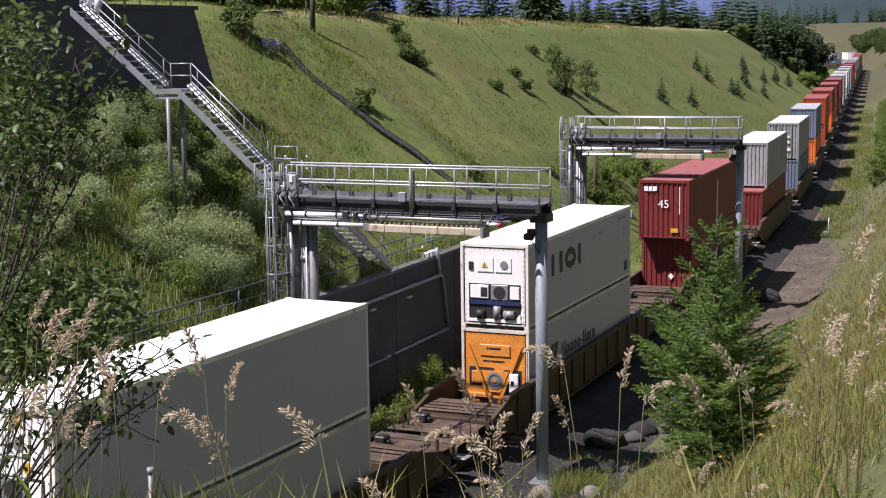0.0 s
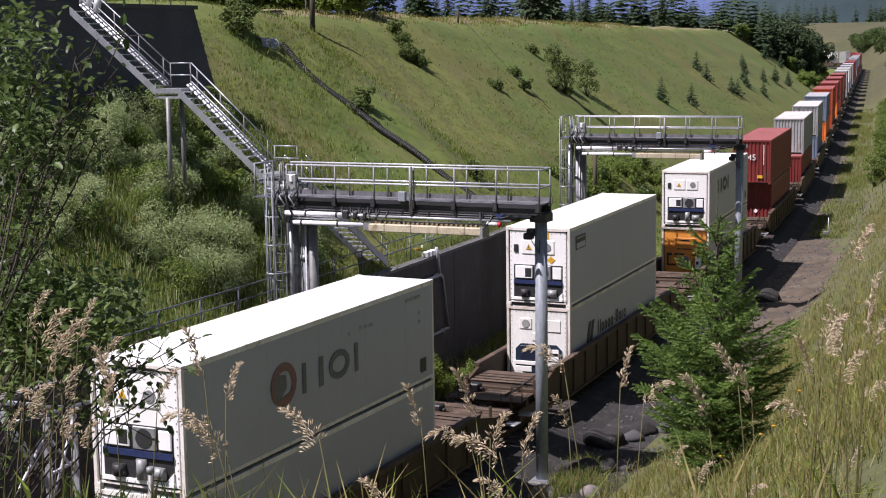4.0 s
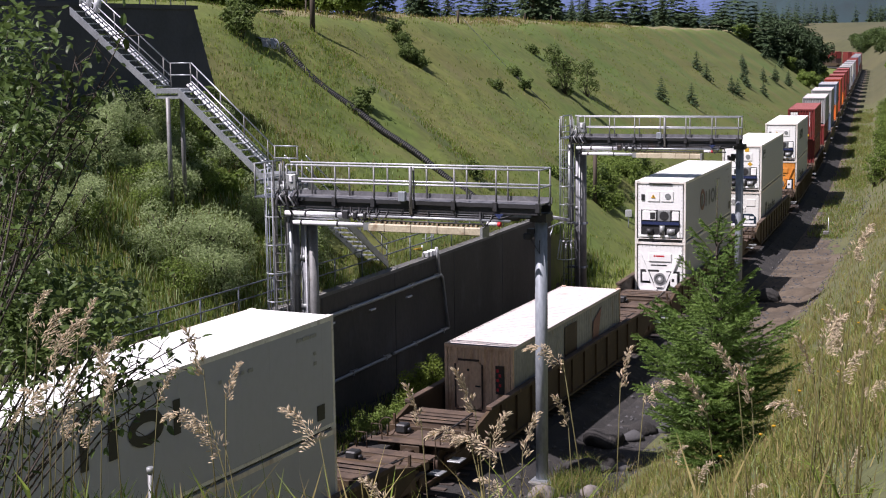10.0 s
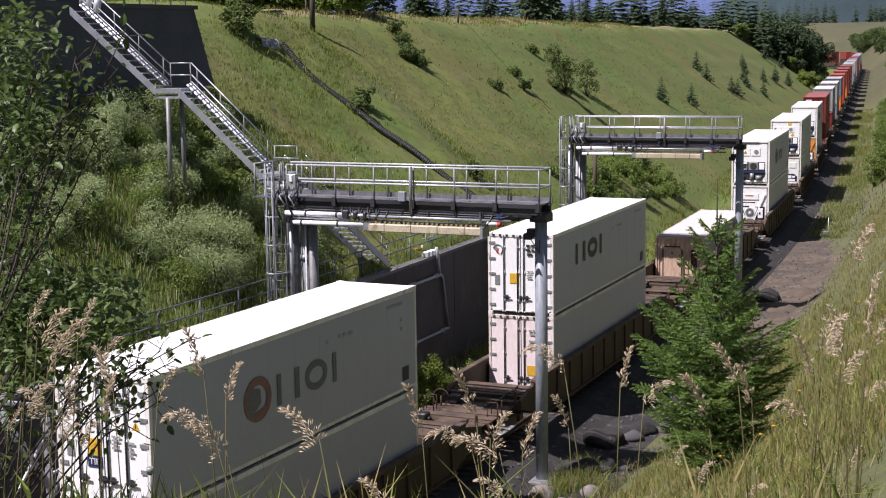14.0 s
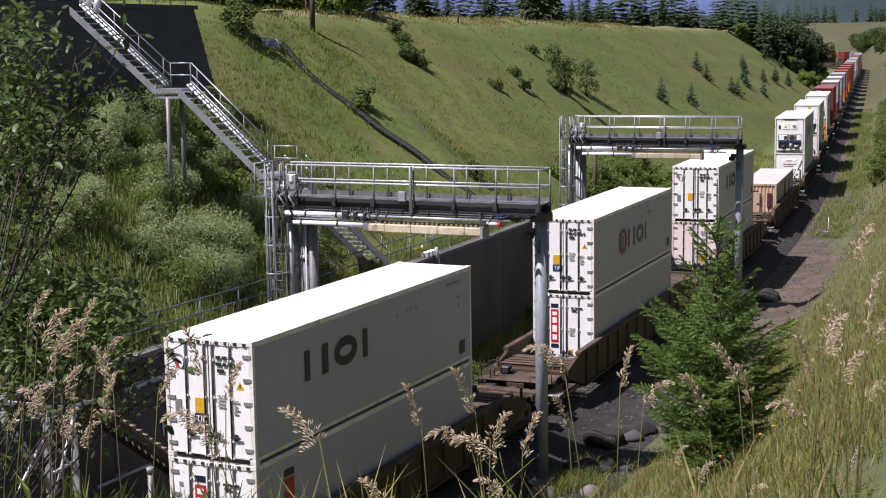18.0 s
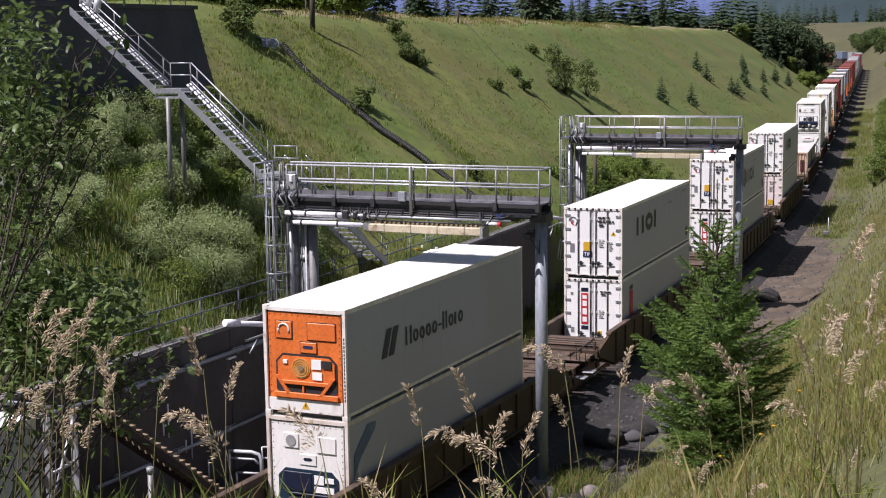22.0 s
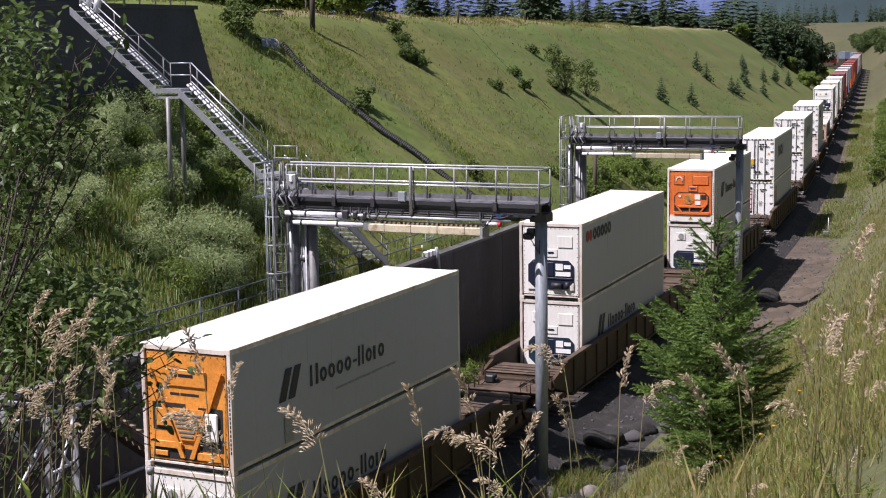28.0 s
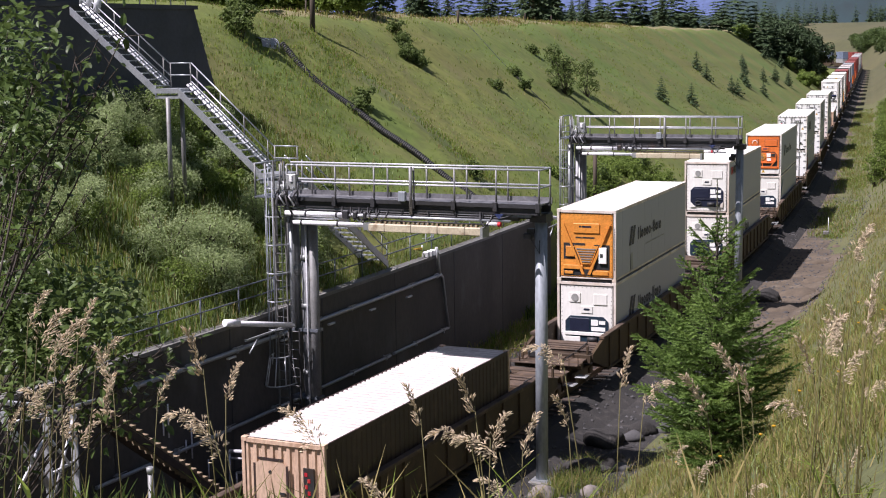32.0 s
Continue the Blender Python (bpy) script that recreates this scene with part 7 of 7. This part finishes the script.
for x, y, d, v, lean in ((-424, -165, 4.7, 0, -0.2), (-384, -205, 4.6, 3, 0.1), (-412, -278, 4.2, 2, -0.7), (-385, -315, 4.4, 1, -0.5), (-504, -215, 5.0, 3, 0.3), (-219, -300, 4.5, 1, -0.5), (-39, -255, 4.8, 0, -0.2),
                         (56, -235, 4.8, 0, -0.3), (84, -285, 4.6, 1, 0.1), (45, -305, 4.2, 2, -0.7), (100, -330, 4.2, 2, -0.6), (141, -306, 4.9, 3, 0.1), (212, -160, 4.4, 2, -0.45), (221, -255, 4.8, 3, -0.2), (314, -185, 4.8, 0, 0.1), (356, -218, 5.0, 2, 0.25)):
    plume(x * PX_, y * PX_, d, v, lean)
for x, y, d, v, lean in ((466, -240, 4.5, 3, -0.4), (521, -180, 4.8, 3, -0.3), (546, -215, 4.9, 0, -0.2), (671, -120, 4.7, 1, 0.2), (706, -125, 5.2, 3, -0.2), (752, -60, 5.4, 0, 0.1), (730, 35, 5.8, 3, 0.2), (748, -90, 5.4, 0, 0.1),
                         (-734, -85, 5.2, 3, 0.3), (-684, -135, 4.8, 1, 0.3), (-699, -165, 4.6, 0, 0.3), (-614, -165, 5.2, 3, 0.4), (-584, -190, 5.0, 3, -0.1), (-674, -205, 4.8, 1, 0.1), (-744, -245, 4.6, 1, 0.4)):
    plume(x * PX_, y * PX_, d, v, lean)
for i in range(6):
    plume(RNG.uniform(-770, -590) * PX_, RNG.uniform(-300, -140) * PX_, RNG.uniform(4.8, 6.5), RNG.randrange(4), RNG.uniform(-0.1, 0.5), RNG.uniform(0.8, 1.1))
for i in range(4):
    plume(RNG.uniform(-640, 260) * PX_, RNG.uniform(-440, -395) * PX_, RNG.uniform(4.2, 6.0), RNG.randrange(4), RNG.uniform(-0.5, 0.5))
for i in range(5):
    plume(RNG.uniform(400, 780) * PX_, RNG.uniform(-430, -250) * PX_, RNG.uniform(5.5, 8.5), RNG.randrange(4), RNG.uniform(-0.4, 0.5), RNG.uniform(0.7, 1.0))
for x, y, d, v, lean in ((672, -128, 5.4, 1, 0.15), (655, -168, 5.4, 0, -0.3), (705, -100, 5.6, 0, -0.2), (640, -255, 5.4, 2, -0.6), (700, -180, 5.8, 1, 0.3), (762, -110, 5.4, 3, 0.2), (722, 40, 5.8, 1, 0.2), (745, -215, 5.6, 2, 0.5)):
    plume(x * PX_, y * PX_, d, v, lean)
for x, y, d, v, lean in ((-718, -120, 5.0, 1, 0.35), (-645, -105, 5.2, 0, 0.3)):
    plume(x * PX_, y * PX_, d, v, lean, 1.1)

# green stems and leaves low before the tripod
pts = [sight(RNG.uniform(-770, -380) * PX_, RNG.uniform(-520, -440) * PX_, RNG.uniform(5.5, 8.0)) - Vector((0, 0, 0.25)) for _ in range(150)]
blades("low_weeds", pts, 9, 0.1, 0.34, 0.018, [LEAF, BLADE, DRYBLADE], "green leafy weeds and grass beside the tripod", "weeds", 0.16, mats=[0.5, 0.3, 0.2])
pts = [sight(RNG.uniform(-380, 700) * PX_, RNG.uniform(-560, -455) * PX_, RNG.uniform(4.2, 6.5)) - Vector((0, 0, 0.2)) for _ in range(70)]
blades("low_grass", pts, 5, 0.15, 0.42, 0.011, [BLADE, DRYBLADE], "thin grass blades before the tripod", "grass", 0.12, lean=0.5, mats=[0.5, 0.5])
for i in range(24):
    p_ = ground(RNG.uniform(-18, 10), RNG.uniform(9, 15))
    fl = empty("yellow_flower", Matrix.Translation(p_), "small yellow wildflower in the bank grass", "flower", "wildflowers")
    part("stem", T([[(0, 0, -0.05), (0.02, 0, 0.55)]], 0.004, 4), STALK, fl)
    part("bloom", T([[(0.02, 0, 0.54), (0.02, 0, 0.565)]], 0.035, 8), FLOWER, fl)


# ---------------- leafy shrub at the tripod's left ----------------
def near_shrub():
    g = empty("near_shrub", Matrix.Translation(sight(-330, -230, 7.5)), "leafy green shrub with glossy oval leaves, close by", "shrub")
    inv = g.matrix_basis.inverted()
    q = random.Random(31)
    V, F, limbs, twigs = [], [], [], []

    def leaf(p, d, n, s):
        u = d.normalized()
        w = u.cross(n).normalized()
        k = len(V)
        nn = w.cross(u)
        V.extend([p, p + u * s * 0.3 + w * s * 0.27 + nn * s * 0.06, p + u * s * 0.75 + w * s * 0.2 + nn * s * 0.02, p + u * s - nn * s * 0.08, p + u * s * 0.75 - w * s * 0.2 + nn * s * 0.02, p + u * s * 0.3 - w * s * 0.27 + nn * s * 0.06, p + u * s * 0.5])
        F.extend([(k, k + 1, k + 6), (k + 1, k + 2, k + 6), (k + 2, k + 3, k + 6), (k + 3, k + 4, k + 6), (k + 4, k + 5, k + 6), (k + 5, k, k + 6)])

    def limb(tx, ty, d, nleaf, fan, sz, bare=0.25):
        tip = sight(tx * PX_, ty * PX_, d)
        root = sight((-830 + (tx + 784) * 0.25) * PX_, (min(ty - 260, -120)) * PX_, d + q.uniform(-0.4, 0.4))
        mid = root.lerp(tip, 0.55) + Vector((q.uniform(-0.1, 0.1), q.uniform(-0.1, 0.1), 0.12))
        limbs.append([inv @ root, inv @ mid, inv @ tip])
        for i in range(nleaf):
            t = q.uniform(bare, 1.0)
            b = root.lerp(mid, t / 0.55) if t < 0.55 else mid.lerp(tip, (t - 0.55) / 0.45)
            e = b + Vector((q.gauss(0, fan), q.gauss(0, fan), q.gauss(0, fan)))
            if i % 3 == 0:
                twigs.append([inv @ b, inv @ e])
            dd = (e - b).normalized() + Vector((q.uniform(-0.6, 0.6), q.uniform(-0.6, 0.6), q.uniform(-0.7, 0.3)))
            leaf(inv @ e, dd, Vector((q.uniform(-0.6, 0.6), q.uniform(-0.6, 0.6), 1)), sz * q.uniform(0.7, 1.25))
    def clump(cx, cy, d, n, r, sz):
        c_ = sight(cx * PX_, cy * PX_, d)
        if q.random() < 0.35:
            limbs.append([inv @ sight((cx - 70) * PX_, (cy - 150) * PX_, d + 0.2), inv @ (c_ + Vector((-0.03, 0, -0.12))), inv @ c_])
        for _ in range(n):
            e = c_ + Vector((q.gauss(0, r), q.gauss(0, r), q.gauss(0, r * 0.7)))
            leaf(inv @ e, Vector((q.uniform(-1, 1), q.uniform(-1, 1), q.uniform(-0.8, 0.4))), Vector((q.uniform(-0.7, 0.7), q.uniform(-0.7, 0.7), 1)), sz * q.uniform(0.7, 1.25))
    for i in range(60):
        clump(q.uniform(-800, -700) + q.random() ** 3 * 80, q.uniform(-200, -70), q.uniform(6.6, 10), 58, 0.14, 0.052)
    for i in range(38):
        clump(q.uniform(-800, -742), q.uniform(150, 410), q.uniform(6.6, 9), 44, 0.13, 0.056)
    for i in range(3):
        clump(q.uniform(-800, -765), q.uniform(20, 150), q.uniform(6.6, 9), 20, 0.12, 0.05)
    for i in range(26):
        clump(q.uniform(-760, -580), q.uniform(-150, -65), q.uniform(6.6, 9), 48, 0.12, 0.05)
    for tx, ty in ((-640, 190), (-660, 240), (-700, 150), (-610, 205), (-720, 60), (-690, 40), (-640, 45), (-720, 290), (-700, 330)):
        limb(tx, ty, q.uniform(6.5, 8), 26, 0.07, 0.052)
    for tx, ty in ((-560, 392), (-610, 372), (-650, 340), (-575, 320), (-690, 370), (-720, 350)):
        limb(tx, ty, 7.2, 46, 0.05, 0.056)
    for tx, ty in ((-445, -160), (-470, -195), (-500, -180), (-540, -200), (-490, -240), (-560, -235), (-600, -215), (-520, -150), (-640, -240), (-500, -268)):
        limb(tx, ty, 6.8, 26, 0.05, 0.048, 0.5)
    for i in range(5):
        limb(q.uniform(-770, -680), q.uniform(-270, -200), 6.9, 30, 0.08, 0.052)
    tagged(part("branchwork", T(limbs, (0.006, 0.0025), 5, cap=False), BARK, g), kind="stuff")
    tagged(part("twig_growth", T(twigs, 0.0025, 3, cap=False), BARK, g), kind="stuff")
    raw("leaves", V, F, LEAF, g)


near_shrub()

# ---------------- stones and small trackside things ----------------


def boulder(p, r, seed, material=ROCK, label="rough grey boulder beside the gantry foot"):
    q = random.Random(seed)
    bm = bmesh.new()
    bmesh.ops.create_icosphere(bm, subdivisions=3, radius=1)
    off = Vector((q.uniform(0, 9), q.uniform(0, 9), 0))
    for v in bm.verts:
        k = 1 + 0.35 * noise.noise(v.co * 1.3 + off) + 0.1 * noise.noise(v.co * 4 + off)
        v.co = Vector((v.co.x * r * k, v.co.y * r * 0.8 * k, v.co.z * r * 0.62 * k))
    for f in bm.faces:
        f.smooth = True
    ob = part("boulder", bm, material)
    ob.matrix_basis = Matrix.Translation(p)
    tagged(ob, label, "rock", "boulders")


for i, (s, o, r) in enumerate(((4.6, 3.6, 0.42), (4.0, 4.5, 0.3), (5.3, 4.9, 0.35), (3.4, 5.3, 0.25), (11.5, 4.3, 0.4), (13.0, 5.2, 0.45), (15, 4.4, 0.3), (8.0, 5.0, 0.3), (31, 5.4, 0.7), (34, 5.6, 0.8), (37, 5.0, 0.6), (40, 5.9, 0.7), (29, 4.6, 0.5), (52, 5.8, 0.5), (60, 5.6, 0.5))):
    boulder(ground(s, o) + Vector((0, 0, r * (-0.2 if s > 25 else 0.12))), r * (0.75 if s > 25 else 1), 300 + i, DIRT if s > 25 else DARKROCK if s > 6 else ROCK, "half-buried stone in the bare earth" if s > 25 else "rough grey boulder beside the gantry foot")
V, F = [], []
for i in range(2600):
    s, o = RNG.uniform(-6, 90), RNG.choice((RNG.uniform(1.9, 6.6), RNG.uniform(3, 6.8)))
    p_ = at(s, o, max(float(hill(s, o)), -0.2 - 0.385 * (abs(o) - 1.75) if abs(o) < 3.1 else -9))
    r = RNG.uniform(0.03, 0.11)
    k = len(V)
    V += [p_ + Vector((RNG.uniform(-1, 1) * r * 0.4 + dx * r, RNG.uniform(-1, 1) * r * 0.4 + dy * r, dz * r * 0.7)) for dx, dy, dz in ((1, 0, 0), (0, 1, 0.1), (-1, 0, 0), (0, -1, 0.1), (0, 0, 1), (0, 0, -1))]
    F += [(k + a, k + b, k + c) for a, b, c in ((0, 1, 4), (1, 2, 4), (2, 3, 4), (3, 0, 4), (1, 0, 5), (2, 1, 5), (3, 2, 5), (0, 3, 5))]
tagged(raw("loose_stones", V, F, DARKROCK), "loose grey stones scattered beside the track", "stones", kind="stuff")
mk = empty("trackside_marker", along(64.8, 4.5, -0.5), "short white marker stake with a white block", "marker")
part("stake", T([[(0.1, 0.6, -0.2), (0.1, 0.6, 1.1)]], 0.03, 6), PALEGALV, mk)
part("block", B((-0.2, 0.2, -0.15, 0.15, 0.0, 0.25), bev=0.03), CAP, mk)
sp = empty("slope_post", Matrix.Translation(ground(55.5, -9.3)), "dark wooden post low on the slope", "post")
part("shaft", T([[(0, 0, -0.4), (0, 0, 3.6)]], 0.13, 8), POLEWOOD, sp)
sb = empty("slope_sign", Matrix.Translation(ground(56.0, -7.2)), "small pale equipment box on a stake", "box")
part("stake", T([[(0, 0, -0.3), (0, 0, 0.9)]], 0.04, 6), GALV, sb)
part("box", B((-0.2, 0.2, -0.12, 0.12, 0.7, 1.15), bev=0.02), PALEGALV, sb)
pp = empty("vent_post", Matrix.Translation(sight(-514 * PX_, -480 * PX_, 15.0)), "short grey pipe post with a cap", "post")
part("pipe", T([[(0, 0, -1.5), (0, 0, 0.52)]], 0.032, 10), POSTSTEEL, pp)
part("cap", T([[(0, 0, 0.5), (0, 0, 0.56)]], 0.04, 10), GREYPLATE, pp)

# tufts at the feet of the columns and along the wagons' verge
blades("column_foot_grass", [tuple(at(5.9 + RNG.gauss(0, 1.1), 3.4 + abs(RNG.gauss(0, 0.9)), -0.68)) for _ in range(160)], 12, 0.15, 0.55, 0.016, [BLADE, DRYBLADE, LEAF], "tufts of rough grass round the gantry foot", "grass", 0.12, lean=0.6, mats=[0.4, 0.3, 0.3])
blades("column_bank_grass", scatter(2600, -4, 12, 5.2, 10.5, 61), 8, 0.1, 0.34, 0.016, [BANKBLADE, DRYBLADE, PALELEAF], "rough grass at the foot of the bank", "grass", 0.16, lean=0.7, mats=[0.55, 0.4, 0.05])
blades("wall_top_grass", [tuple(at(RNG.uniform(-8, 33), RNG.uniform(-7.1, -6.62), 3.98)) for _ in range(900)], 8, 0.12, 0.4, 0.02, MIX, "grass overhanging the wall top", "grass", 0.14, lean=0.6, mats=[0.55, 0.25, 0.2])
blades("verge_grass", scatter(3200, 64, 240, 3.3, 6.2, 21), 9, 0.12, 0.4, 0.035, MIX, "patchy grass along the far verge", "grass", 0.3, lean=0.6, mats=[0.55, 0.3, 0.15])
for s, o, r in ((10.6, 3.6, 0.85), (7.2, 3.9, 0.7), (8.6, 4.6, 0.5), (12.4, 4.4, 0.6), (39.5, 3.9, 0.9)):
    boulder(at(s, o, -0.55), r * 0.85, int(s * 10), GRAVEL, "large dark flat boulder beside the track")
for s, o, r in ((41.5, 5.2, 1.5), (37.0, 5.0, 1.2), (46.0, 5.6, 1.1), (33.0, 5.6, 1.0), (53.0, 5.0, 0.9)):
    boulder(ground(s, o) - Vector((0, 0, 0.42 * r)), r, int(s * 7), DIRT, "low mound of bare brown earth beside the track")
for s, o in ((7.6, -4.0), (8.4, -3.8), (9.2, -4.0), (10.0, -3.7), (10.8, -3.9), (11.6, -3.7), (12.6, -3.9), (13.6, -3.7), (14.6, -3.9), (15.8, -3.7), (17.0, -3.8)):
    bush(46, turned(at(s, o, -0.6)), MIDLEAF, 0.5, 1.15, 700, 0.05, "bright green leafy weed clump at the wall foot", "wall foot shrubs")
for s, o in ((10.6, -3.7), (11.3, -3.4), (11.9, -3.8), (12.6, -3.5), (13.4, -3.9)):
    bush(47, turned(at(s, o, -0.6)), BLADE, 0.62, 2.15, 1300, 0.055, "tall bright green leafy weed at the wall foot", "wall foot shrubs")
for i in range(9):
    s, o = RNG.uniform(5.5, 10.5), RNG.uniform(-12.8, -8.6)
    bush(20 + i % 3, turned(ground(s, o) - Vector((0, 0, 0.15))), PALELEAF, 0.95, 1.3, 2200, 0.046, "pale feathery shrub on the grassy slope", "slope shrubs")
for i in range(16):
    bush(20 + i % 2, turned(ground(RNG.uniform(0, 13.5), RNG.uniform(-14.9, -13.2)) - Vector((0, 0, 0.1))), PALELEAF if i % 3 else MIDLEAF, 0.95, 1.3, 2200, 0.046, "pale feathery shrub on the grassy slope", "slope shrubs")
for i in range(12):
    bush(43, turned(ground(RNG.uniform(9.5, 15.5), RNG.uniform(-14.0, -8.5)) - Vector((0, 0, 0.1))), MIDLEAF, 0.7, 1.0, 600, 0.1, "small dark green bush on the cutting slope", "cutting bushes", "bush", "bush")


# ---------------- the train rolls ----------------
def chord(s, length, z):
    a, b = at(s), at(s + length)
    f = (b - a).normalized()
    r = f.cross(Vector((0, 0, 1))).normalized()
    u = r.cross(f)
    m = Matrix((r, f, u)).transposed().to_4x4()
    m.translation = a + u * z
    return m


def motions():
    for ob, k, dy, z, length in MOVING:
        s = PITCH * (k - 3) - SPEED * 19 + SHIFT.get(k, 0.0) + dy
        walk(ob, [(t, chord(s + SPEED * t, length, z)) for t in range(33)])
    for ax in WHEELS:
        p_ = ax.matrix_basis.translation.copy()
        n = 384
        walk(ax, [(32.0 * i / n, Matrix.Translation(p_) @ Matrix.Rotation(-SPEED * 32.0 * i / n / 0.42, 4, "X")) for i in range(n + 1)])


motions()
